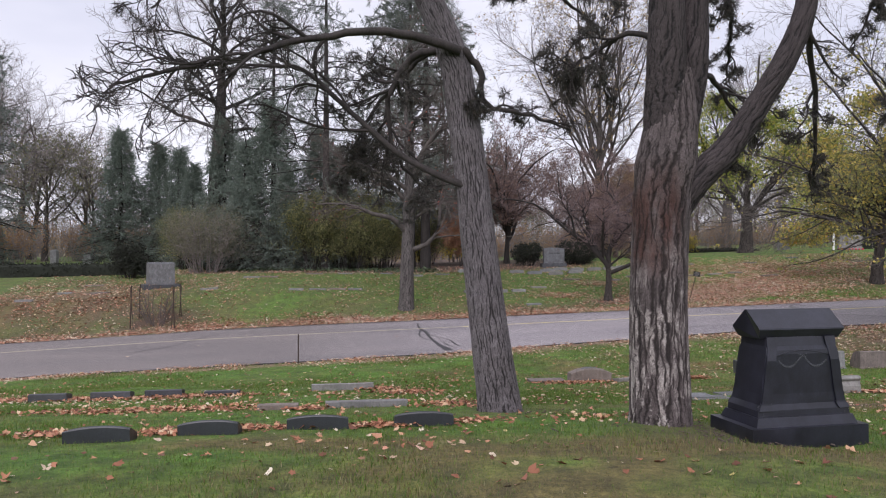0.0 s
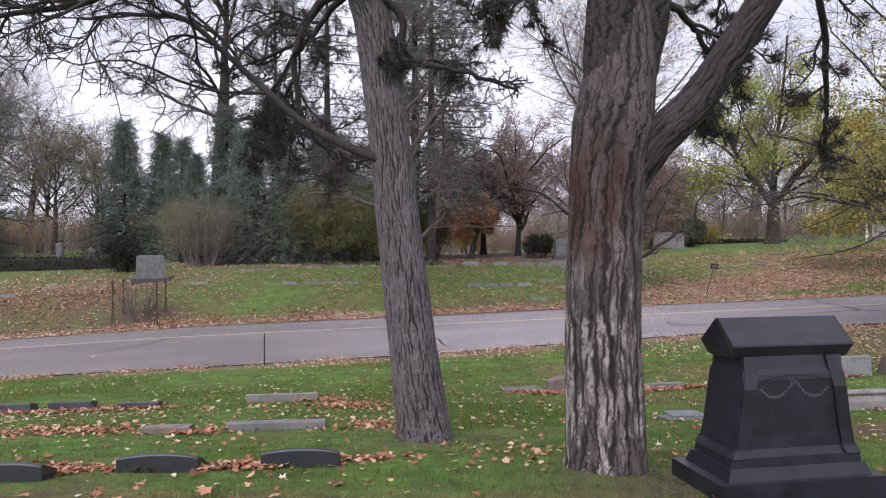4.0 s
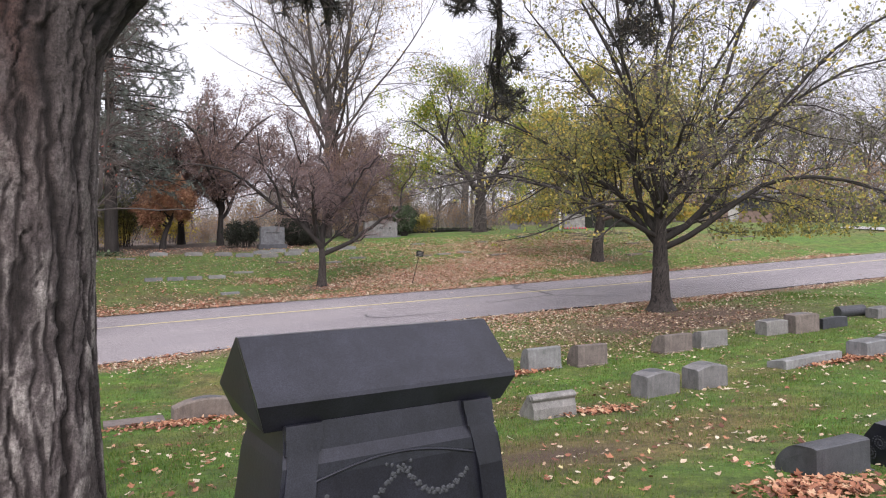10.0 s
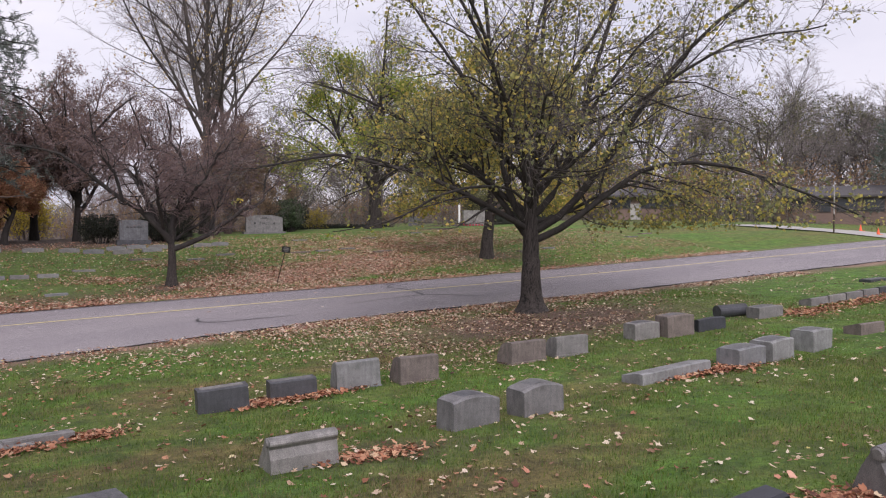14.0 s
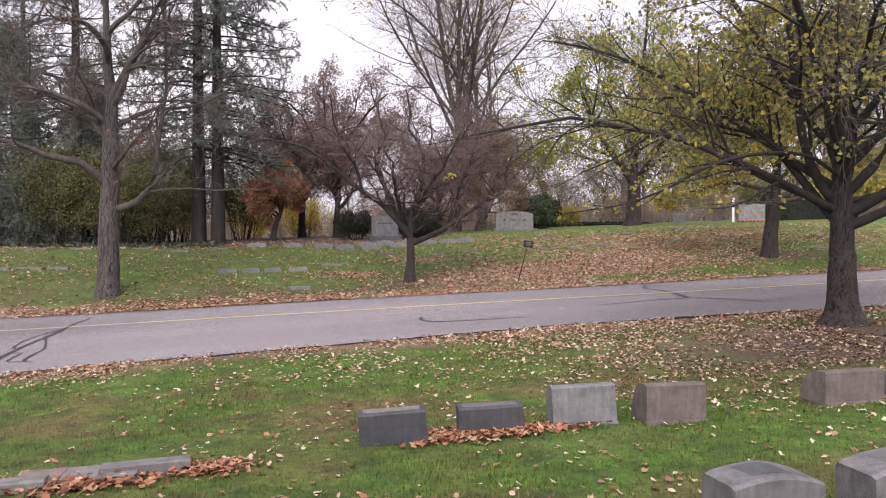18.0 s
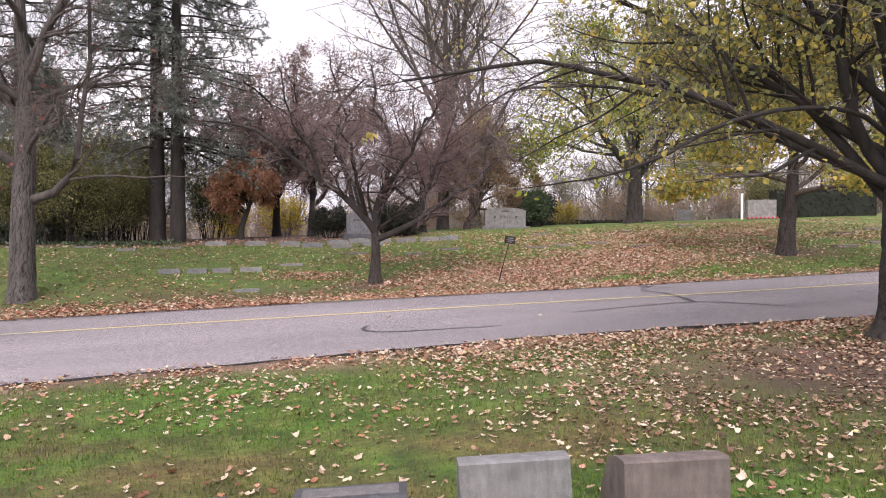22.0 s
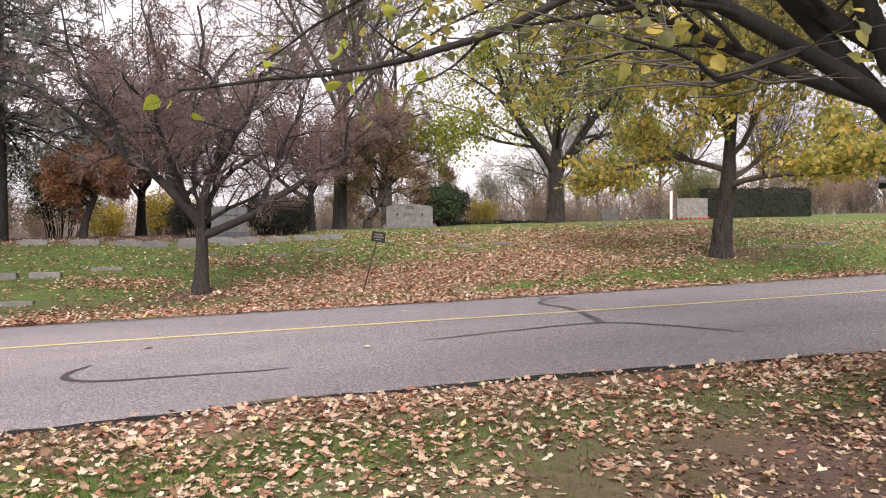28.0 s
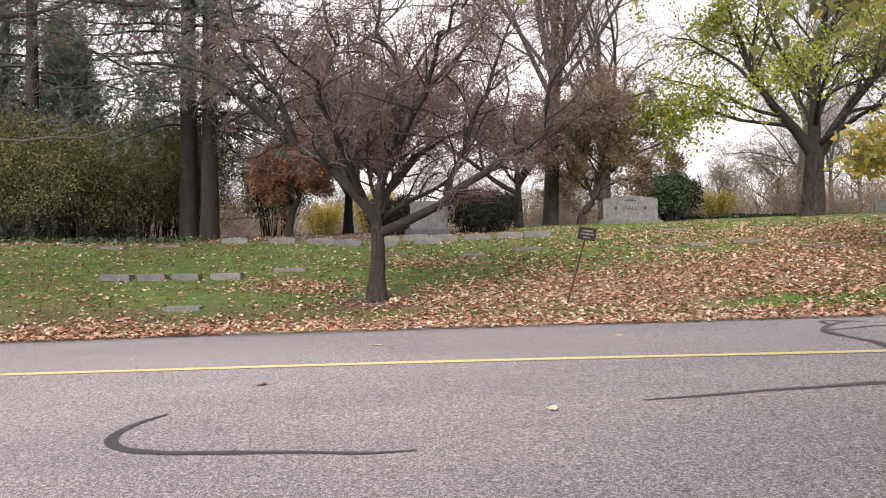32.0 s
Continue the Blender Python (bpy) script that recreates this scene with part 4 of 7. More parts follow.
    if leaf:
        chance = np.full(len(tips), 1 - drop_leaf)
        if leaf_low:
            chance = chance * np.clip(1.6 - tips[:, 0, 2] / leaf_low, 0.08, 1)
        chance = chance * np.clip(1 + leaf_side[0] * tips[:, 0, 0] + leaf_side[1] * tips[:, 0, 1], 0.04, 1.5)
        if leaf_from is not None:
            chance = chance * np.clip((tips[:, 0, 0] - leaf_from) / 1.3, 0.03, 1)
        if clump:
            c = tips[:, -1]
            g = vnoise(c[:, 0] * 0.55 + 9, c[:, 2] * 1.1 + c[:, 1] * 0.35 + 9, np.random.default_rng(3))
            chance = chance * np.clip((g - clump) * 6, 0, 1)
        keep = tips[rng.random(len(tips)) < chance]
        out["foliage"] = leaf_mesh("foliage", rng, keep, per, size, leaf, k_leaf, 0.2, droop=0.4, broad=broad)
    return out


def conifer(rng, height, trunk_r, base, reach, mat_bark, mat_needle, whorls=26, per=7, droop=-0.05, angle=82, sub=10, needles=26, nsize=0.09, nwidth=0.012, power=0.9, top=1.0):
    """Meshes of a conifer about its foot."""
    P, R = curve([(0, 0, -0.15), (0, 0, height * 0.5), (0, 0, height)], [trunk_r, trunk_r * 0.55, 0.015], 12)
    trunk = Wood()
    trunk.add(P, R, 10)
    n = whorls * per
    t = base + (top - base) * (np.arange(n) + rng.random(n)) / n
    z = t * height
    L = reach * ((1 - (t - base) / (1.02 - base)) ** power) * (0.7 + 0.5 * rng.random(n)) + 0.15
    th = rng.random(n) * 2 * np.pi
    a = np.radians(angle)
    d = np.stack([np.cos(th) * np.sin(a), np.sin(th) * np.sin(a), np.full(n, np.cos(a))], -1)
    pts, p = [np.stack([0 * z, 0 * z, z], -1)], np.stack([0 * z, 0 * z, z], -1)
    for s in range(5):
        d = unit(d + np.array([0, 0, droop * (1 if s < 3 else -0.8)]) + 0.05 * rng.normal(size=d.shape))
        p = p + d * (L / 5)[:, None]
        pts.append(p)
    B = np.stack(pts, 1)
    BR = np.clip(0.012 * L[:, None] * np.linspace(1, 0.3, 6)[None, :], 0.004, None)
    limb = Wood()
    limb.add(B, BR, 4)
    S, SR = sprout(rng, B, BR, sub, 0.15, 1.0, 55, reach * 0.30, 4, droop * 0.5, 0.1, 0.5, 0.4, 0.4, 0.003)
    tw = Wood()
    tw.add(S, SR, 3)
    return {"trunk": trunk.mesh("trunk", mat_bark), "bough": limb.mesh("bough", mat_bark), "twig_crown": tw.mesh("twig_crown", MAT_TWIG),
            "foliage": needle_mesh("foliage", rng, S, needles, nsize, mat_needle, nwidth)}


def shrub(rng, w, h, mat_twig, leaf=None, stems=22, per=7, size=0.07, sub=(7, 6), tilt=38):
    """Meshes of a many-stemmed shrub."""
    th = rng.random(stems) * 2 * np.pi
    a = np.radians(tilt) * np.sqrt(rng.random(stems))
    d = np.stack([np.cos(th) * np.sin(a), np.sin(th) * np.sin(a), np.cos(a)], -1)
    r0 = 0.18 * w * np.sqrt(rng.random(stems))
    p = np.stack([np.cos(th) * r0, np.sin(th) * r0, 0 * r0 - 0.05], -1)
    pts = [p]
    for s in range(5):
        d = unit(d + 0.12 * rng.normal(size=d.shape) + np.array([0, 0, 0.05]))
        p = p + d * np.array([w * 0.1, w * 0.1, h * 0.19])
        pts.append(p)
    B = np.stack(pts, 1)
    BR = np.linspace(0.022, 0.006, 6)[None, :] * np.ones((stems, 1)) * min(1, h / 1.5)
    wd = Wood()
    wd.add(B, BR, 5)
    S, SR = sprout(rng, B, BR, sub[0], 0.2, 1.0, 45, 0.35 * h, 4, 0.03, 0.2, 0.6, 0.4, 0.4, 0.003)
    T, TR = sprout(rng, S, SR, sub[1], 0.1, 1.0, 50, 0.16 * h, 3, 0.02, 0.2, 0.6, 0.4, 0.4, 0.0025)
    tw = Wood()
    tw.add(S, SR, 3)
    tw.add(T, TR, 3)
    out = {"stem_clump": wd.mesh("stem_clump", mat_twig), "twig_crown": tw.mesh("twig_crown", mat_twig)}
    if leaf:
        out["foliage"] = leaf_mesh("foliage", rng, T, per, size, leaf, 0.04 * h, 0.1)
    return out


def stand(meshes, name, x, y, label, category="tree", group="", scale=1.0, turn=0.0, z=None, kind=""):
    """Stands a plant of those meshes on the ground."""
    ob = thing(name, pose(x, y, gz(x, y) if z is None else z, 0, 0, turn) @ Matrix.Diagonal((scale, scale, scale, 1)), label, category, group, kind)
    for key, me in meshes.items():
        p = part(key.split(".")[0], me, ob)
        if key in ("twig_crown", "foliage", "bough", "stem_clump"):
            tagged(p, kind="stuff")
    return ob

# near pine with a leaning trunk
_r = np.random.default_rng(11)
T1 = (1.455, 8.5)
pine_a = thing("pine_tree", (*T1, gz(*T1)), "leaning pine with grey plated bark and dark drooping limbs", "tree")
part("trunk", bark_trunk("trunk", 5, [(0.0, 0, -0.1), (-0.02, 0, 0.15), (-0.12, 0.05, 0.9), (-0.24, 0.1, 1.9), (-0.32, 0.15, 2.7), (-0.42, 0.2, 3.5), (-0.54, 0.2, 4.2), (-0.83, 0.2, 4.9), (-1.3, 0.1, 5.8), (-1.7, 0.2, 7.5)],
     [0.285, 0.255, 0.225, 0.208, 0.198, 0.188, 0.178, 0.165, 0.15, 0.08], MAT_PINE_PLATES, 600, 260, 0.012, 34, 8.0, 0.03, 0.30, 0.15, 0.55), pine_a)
PINE_A_LIMBS = (
    ([(-0.30, 0, 2.6), (-0.95, 0.15, 2.92), (-1.55, 0.3, 3.45), (-2.25, 0.4, 4.05), (-2.8, 0.4, 4.12), (-3.3, 0.3, 4.0)], 0.066, 8, 1.5, -0.03, 0.55),
    ([(-0.5, 0, 4.25), (-1.3, -0.15, 4.45), (-2.2, -0.25, 4.32), (-2.9, -0.3, 4.08), (-3.6, -0.3, 3.9), (-4.4, -0.2, 3.75)], 0.078, 11, 1.35, 0.0, 0.96),
    ([(-0.45, 0.1, 4.3), (-0.22, 0.15, 4.0), (-0.14, 0.2, 3.62), (0.35, 0.25, 3.45), (0.95, 0.3, 3.3)], 0.07, 6, 0.6, -0.05, 0.3),
    ([(-0.5, 0.1, 4.3), (-1.05, 0.4, 4.25), (-1.3, 0.6, 3.8), (-1.25, 0.7, 3.2), (-0.95, 0.8, 2.75)], 0.08, 9, 1.0, -0.10, 0.1),
    ([(-0.6, 0.2, 4.4), (-1.0, 0.8, 4.3), (-1.5, 1.1, 3.8), (-1.9, 1.2, 3.2)], 0.06, 8, 0.9, -0.12, 0.1),
    ([(-1.0, 0.0, 5.2), (-0.2, 0.5, 5.5), (0.8, 0.9, 5.3), (1.6, 1.2, 4.9)], 0.07, 7, 0.8, -0.06, 0.2),
    ([(-1.4, 0.1, 6.0), (-2.5, 0.8, 6.2), (-3.6, 1.2, 5.8), (-4.4, 1.4, 5.2)], 0.07, 8, 1.1, -0.06, 0.4))


def pine_limb(r, pts, rad, parent, sub, sub_len, droop, bare, needles):
    """A limb with its own side limbs, twigs and tufts of needles."""
    P, R = curve(pts, rad * np.linspace(1, 0.35, len(pts)) ** 1.2, 30)
    P = P + np.cumsum(r.normal(size=P.shape), axis=1) * 0.012
    w = Wood()
    w.add(P, R, 10)
    A, AR = sprout(r, P, R, sub, 0.3, 1.0, 38, sub_len, 9, droop, 0.16, 0.62, 0.35, 0.3, 0.010)
    w.add(A, AR, 6)
    limb = part("limb", w.mesh("limb", MAT_LIMB_BARK), parent)
    S, SR = sprout(r, A, AR, 9, 0.15, 1.0, 50, sub_len * 0.36, 6, droop * 0.6 + 0.03, 0.24, 0.6, 0.4, 0.4, 0.0075)
    T, TR = sprout(r, S, SR, 5, 0.2, 1.0, 50, sub_len * 0.13, 4, 0.05, 0.25, 0.7, 0.4, 0.6, 0.0055)
    w = Wood()
    w.add(S, SR, 5)
    w.add(T, TR, 3)
    tagged(part("twig_spray", w.mesh("twig_spray", MAT_LIMB_BARK), limb), kind="stuff")
    c = T[:, -1]
    g = vnoise(c[:, 0] * 1.3 + 20, c[:, 2] * 1.3 + c[:, 1] + 20, np.random.default_rng(4))
    N = T[(r.random(len(T)) > bare) & (g > 0.35)]
    if len(N):
        tagged(part("foliage", needle_mesh("foliage", r, N, needles, 0.085, MAT_NEEDLE, 0.003, 0.2), limb), kind="stuff")


for _pts, _rad, _sub, _len, _dr, _bare in PINE_A_LIMBS:
    pine_limb(_r, _pts, _rad * 0.72, pine_a, _sub, _len, _dr, _bare, 34)

# near pine with a forked, resin-streaked trunk
MAT_RESIN_BARK, _nt, _b = node_mat("resin_streaked_bark")
_n1 = tex_noise(_nt, 10, 6, 0.65, (1, 1, 0.25))
_n2 = tex_noise(_nt, 75, 5, 0.75, (1, 1, 0.45))
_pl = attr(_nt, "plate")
_c = ramp(_nt, mix(_nt, 0.4, _n1, _n2), [(0.32, (0.032, 0.024, 0.023)), (0.62, (0.122, 0.102, 0.101))])
_white = mix(_nt, _n2, (0.20, 0.18, 0.17), (0.54, 0.50, 0.47))
_tc = _nt.nodes.new("ShaderNodeTexCoord")
_sep = _nt.nodes.new("ShaderNodeSeparateXYZ")
_nt.links.new(_tc.outputs["Object"], _sep.inputs[0])
_zn = _nt.nodes.new("ShaderNodeMapRange")
_zn.inputs["From Min"].default_value, _zn.inputs["From Max"].default_value = 3.1, 2.0
_zm = _nt.nodes.new("ShaderNodeMath")
_zm.operation = "MULTIPLY_ADD"
_zm.inputs[1].default_value = 2.2
_nt.links.new(tex_noise(_nt, 3.5, 4, 0.6, (1, 1, 0.5)), _zm.inputs[0])
_nt.links.new(_sep.outputs[2], _zm.inputs[2])
_nt.links.new(_zm.outputs[0], _zn.inputs["Value"])
_wm = ramp(_nt, mix(_nt, 0.7, attr(_nt, "cell"), tex_noise(_nt, 14, 5, 0.65, (1.3, 1.3, 0.5))), [(0.47, (0, 0, 0)), (0.66, (1, 1, 1))])
_wm = mix(_nt, 1.0, _wm, ramp(_nt, _pl, [(0.55, (0, 0, 0)), (0.92, (1, 1, 1))]), "MULTIPLY")
_wm2 = mix(_nt, 1.0, _wm, _zn.outputs[0], "MULTIPLY")
_c = mix(_nt, _wm2, _c, _white)
_rz = _nt.nodes.new("ShaderNodeMapRange")
_rz.inputs["From Min"].default_value, _rz.inputs["From Max"].default_value = 1.35, 1.6
_nt.links.new(_sep.outputs[2], _rz.inputs["Value"])
_rx2 = _nt.nodes.new("ShaderNodeMapRange")
_rx2.inputs["From Min"].default_value, _rx2.inputs["From Max"].default_value = 0.16, 0.02
_nt.links.new(_sep.outputs[0], _rx2.inputs["Value"])
_rm = mix(_nt, 1.0, _rz.outputs[0], _rx2.outputs[0], "MULTIPLY")
_rm = mix(_nt, 1.0, _rm, ramp(_nt, tex_noise(_nt, 4, 4, 0.6, (1, 1, 0.4)), [(0.38, (0.0, 0.0, 0.0)), (0.56, (1, 1, 1))]), "MULTIPLY")
_ru = _nt.nodes.new("ShaderNodeMapRange")
_ru.inputs["From Min"].default_value, _ru.inputs["From Max"].default_value = 2.55, 2.1
_nt.links.new(_sep.outputs[2], _ru.inputs["Value"])
_rm = mix(_nt, 1.0, _rm, _ru.outputs[0], "MULTIPLY")
_red = mix(_nt, _n1, (0.026, 0.013, 0.011), (0.098, 0.047, 0.037))
_c = mix(_nt, _rm, _c, _red)
# crease shade painted over all bark tones, deepest in the furrows
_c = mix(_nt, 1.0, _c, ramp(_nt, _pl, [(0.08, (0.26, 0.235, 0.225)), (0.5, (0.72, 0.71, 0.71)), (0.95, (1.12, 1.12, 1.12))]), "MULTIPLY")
_c = mix(_nt, 1.0, _c, ramp(_nt, tex_noise(_nt, 130, 3, 0.8), [(0.36, (0.55, 0.53, 0.52)), (0.62, (1.3, 1.3, 1.3))]), "MULTIPLY")
_nt.links.new(_c, _b.inputs["Base Color"])
_b.inputs["Roughness"].default_value = 0.9
bump(_nt, _b, mix(_nt, 0.5, _n1, _n2), 1.0, 0.035)

_r = np.random.default_rng(12)
T2 = (2.70, 6.75)
pine_b = thing("pine_tree", (*T2, gz(*T2)), "forked pine with furrowed bark streaked white and red-brown", "tree")
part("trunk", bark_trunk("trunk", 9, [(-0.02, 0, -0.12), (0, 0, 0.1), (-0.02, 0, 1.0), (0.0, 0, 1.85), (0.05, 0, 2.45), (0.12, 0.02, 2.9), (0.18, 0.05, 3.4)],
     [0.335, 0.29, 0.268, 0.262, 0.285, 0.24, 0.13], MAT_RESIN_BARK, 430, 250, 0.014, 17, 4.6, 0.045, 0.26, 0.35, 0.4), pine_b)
for _pts, _rads in (([(0.02, 0, 2.35), (0.03, 0, 2.9), (0.06, 0, 3.5), (0.05, 0, 4.6), (0.0, 0.1, 6.5)], [0.16, 0.185, 0.18, 0.15, 0.08]),
                    ([(0.14, 0.05, 2.4), (0.26, 0.1, 2.95), (0.37, 0.14, 3.5), (0.42, 0.2, 4.6), (0.5, 0.3, 6.2)], [0.15, 0.165, 0.16, 0.13, 0.07]),
                    ([(0.06, -0.03, 1.85), (0.28, -0.05, 2.25), (0.63, -0.08, 2.62), (0.93, -0.1, 3.05), (1.2, -0.1, 3.48), (1.42, -0.05, 3.95), (1.6, 0.1, 4.6), (1.9, 0.3, 5.6)], [0.11, 0.145, 0.125, 0.112, 0.108, 0.10, 0.09, 0.05])):
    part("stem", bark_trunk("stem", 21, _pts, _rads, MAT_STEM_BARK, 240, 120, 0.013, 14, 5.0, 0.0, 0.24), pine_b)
PINE_B_LIMBS = (
    ([(1.5, 0.0, 4.3), (2.0, 0.8, 4.3), (2.5, 1.5, 3.6), (2.75, 1.9, 2.95), (2.9, 2.1, 2.5)], 0.05),
    ([(1.55, 0.0, 4.4), (2.2, 0.5, 4.7), (3.0, 0.9, 4.3), (3.5, 1.2, 3.6), (3.8, 1.3, 3.0)], 0.05),
    ([(0.5, 0.2, 3.4), (0.75, 0.4, 3.3), (1.0, 0.6, 3.05), (1.1, 0.7, 2.7)], 0.035),
    ([(0.05, 0.0, 3.6), (-0.3, 0.2, 3.75), (-0.65, 0.3, 3.6), (-0.85, 0.35, 3.4)], 0.035),
    ([(0.05, 0.0, 4.4), (-0.6, 0.6, 4.9), (-1.3, 1.0, 4.7)], 0.05), ([(0.5, 0.2, 4.4), (1.1, 1.1, 4.9), (1.7, 2.0, 4.6), (2.0, 2.6, 4.0)], 0.05))
for _pts, _rad in PINE_B_LIMBS:
    pine_limb(_r, _pts, _rad, pine_b, 7, 0.6, -0.13, 0.35, 30)

# the broad maple beside the road
MAPLE = (15.04, 18.05)
_r = np.random.default_rng(21)
MAPLE_LIMBS = (
    ([(0, 0, 1.75), (-0.7, 0.1, 2.1), (-1.9, 0.2, 2.65), (-3.3, 0.3, 3.1), (-4.6, 0.3, 3.25), (-5.8, 0.2, 3.1)], 0.085),
    ([(0, 0, 1.5), (0.55, -0.4, 1.85), (1.3, -0.95, 2.6), (2.1, -1.5, 3.25), (3.2, -2.3, 3.4), (4.5, -3.2, 3.0), (5.8, -4.1, 2.4)], 0.10),
    ([(0, 0, 1.7), (0.55, -0.35, 2.1), (1.2, -0.8, 3.0), (1.8, -1.25, 4.2), (2.6, -1.8, 5.5), (3.8, -2.6, 6.8), (5.2, -3.5, 7.7)], 0.115),
    ([(0, 0, 2.1), (-0.6, 0.45, 2.6), (-1.6, 1.1, 3.5), (-2.8, 2.0, 4.4), (-4.0, 2.8, 4.8)], 0.085),
    ([(0, 0, 1.8), (-0.7, 0.6, 2.2), (-1.7, 1.4, 2.8), (-2.9, 2.3, 3.2), (-4.0, 3.0, 3.1)], 0.065),
    ([(0, 0, 2.2), (-0.4, -0.7, 2.7), (-1.1, -1.7, 3.5), (-1.9, -2.9, 3.9), (-2.7, -4.0, 3.8)], 0.08),
    ([(0, 0, 2.3), (0.4, 0.8, 2.9), (1.1, 1.9, 3.7), (1.9, 3.2, 4.3), (2.5, 4.3, 4.4)], 0.075),
    ([(0, 0, 1.9), (0.28, 0.15, 2.6), (0.38, 0.2, 3.8), (0.45, 0.3, 5.6), (0.7, 0.4, 8.0), (0.8, 0.5, 10.4)], 0.11),
    ([(0, 0, 1.8), (-0.38, 0.2, 2.4), (-0.62, 0.25, 3.6), (-0.85, 0.2, 5.2), (-1.3, 0.1, 7.4), (-1.9, 0.0, 9.8)], 0.105),
    ([(0, 0, 2.0), (0.42, -0.4, 2.7), (0.65, -0.7, 3.9), (1.0, -0.95, 5.6), (1.6, -1.3, 7.6), (2.4, -1.7, 9.6)], 0.10),
    ([(0, 0, 2.7), (-0.4, 0.4, 3.4), (-1.0, 0.9, 5.0), (-1.9, 1.5, 6.8), (-2.8, 2.0, 8.2)], 0.08),
    ([(0, 0, 2.4), (0.8, 0.3, 2.9), (2.0, 0.8, 4.2), (3.3, 1.3, 5.4), (4.7, 1.8, 6.1)], 0.075),
    ([(0, 0, 2.5), (-0.65, -0.6, 3.1), (-1.6, -1.3, 4.5), (-2.9, -2.0, 5.8), (-4.3, -2.6, 6.5)], 0.08),
    ([(0, 0, 1.9), (0.8, -0.1, 2.1), (2.2, -0.2, 2.7), (3.8, -0.5, 2.85), (5.3, -1.0, 2.3)], 0.06),
    ([(0, 0, 2.6), (0.6, -0.7, 3.2), (1.6, -1.6, 4.4), (3.0, -2.6, 5.4), (4.8, -3.7, 5.8)], 0.078),
    ([(0, 0, 3.0), (0.35, -0.1, 3.8), (1.0, -0.3, 5.4), (2.1, -0.8, 7.4), (3.3, -1.3, 9.0)], 0.08),
    ([(0, 0, 2.9), (-0.5, -0.3, 3.6), (-1.4, -0.6, 5.0), (-2.8, -0.8, 6.7), (-4.2, -0.9, 7.8)], 0.08),
    ([(0, 0, 3.4), (0.2, 0.4, 4.2), (0.7, 1.0, 6.0), (1.4, 1.6, 8.2)], 0.07))
MAPLE_LIMBS = tuple((p, 0.84 * r) for p, r in MAPLE_LIMBS)
_m = broad_tree(_r, 11.5, 0.195, 1.5, MAT_DARK_BARK, MAT_DARK_TWIG, 3, 0.44, 40, (0.05, -0.03), (13, 11, 4), (0.05, 0.0), MAT_GREEN_LEAF, 6, 0.066, 0.10, 0.55, 0.25, 0.0050, 0.06, 14, 0.40, True, 0.3, 5.5, MAPLE_LIMBS, broad=True, leaf_side=(0.05, 0.24), flat=0.5, bare=0.22, skirt=1.9, plated=MAT_DARK_PLATES, clump=0.10, foot=2.7, leaf_from=-3.7)
maple = stand(_m, "maple_tree", *MAPLE, "broad maple with yellow-green leaves beside the road")
# its lowest limb: long and thin, with large leaves hanging from the tip
_p, _q = curve([(-0.05, 0, 2.3), (-0.9, -0.15, 2.62), (-2.2, -0.25, 2.5), (-3.2, -0.28, 2.05), (-3.75, -0.28, 1.87), (-4.1, -0.28, 1.80), (-4.65, -0.2, 1.73)], [0.034, 0.03, 0.025, 0.019, 0.015, 0.011, 0.006], 26)
_p[:, 2:] += np.cumsum(_r.normal(size=_p[:, 2:].shape), axis=1) * 0.006
_l2, _q2 = sprout(_r, _p, _q, 13, 0.35, 1.0, 40, 0.42, 6, -0.06, 0.16, 0.5, 0.4, 0.25, 0.0022, flat=0.8)
_l3, _q3 = sprout(_r, _l2, _q2, 2, 0.5, 1.0, 45, 0.12, 4, -0.10, 0.2, 0.6, 0.4, 0.4, 0.0016)
_w = Wood()
_w.add(_p, _q, 8)
_w.add(_l2, _q2, 5)
_w.add(_l3, _q3, 4)
part("low_limb", _w.mesh("low_limb", MAT_DARK_BARK), maple, "long thin low limb")
for _tip in _l3[_r.random(len(_l3)) < 0.7]:
    part("leaf", leaf_mesh("leaf", _r, _tip[None], 1, 0.07, MAT_SPRAY_LEAF, 0.005, 0.6, droop=0.6, broad=True), maple, "broad yellow-green leaf")
# the second maple, across the road
_r = np.random.default_rng(22)
_m = broad_tree(_r, 9.5, 0.215, 1.8, MAT_BROWN_BARK, MAT_TWIG, 13, 0.44, 58, (0.06, -0.03), (10, 9, 5), (0.2, 0), MAT_MAPLE_LEAF, 7, 0.11, 0.12, 0.6, 0.05, 0.006, 0.12, 10, 0.38, True, 0.6, clump=0.18, plated=MAT_DARK_PLATES, broad=True, skirt=2.0)
stand(_m, "maple_tree", 22.0, 30.2, "maple full of yellow autumn leaves on the leafy bank")
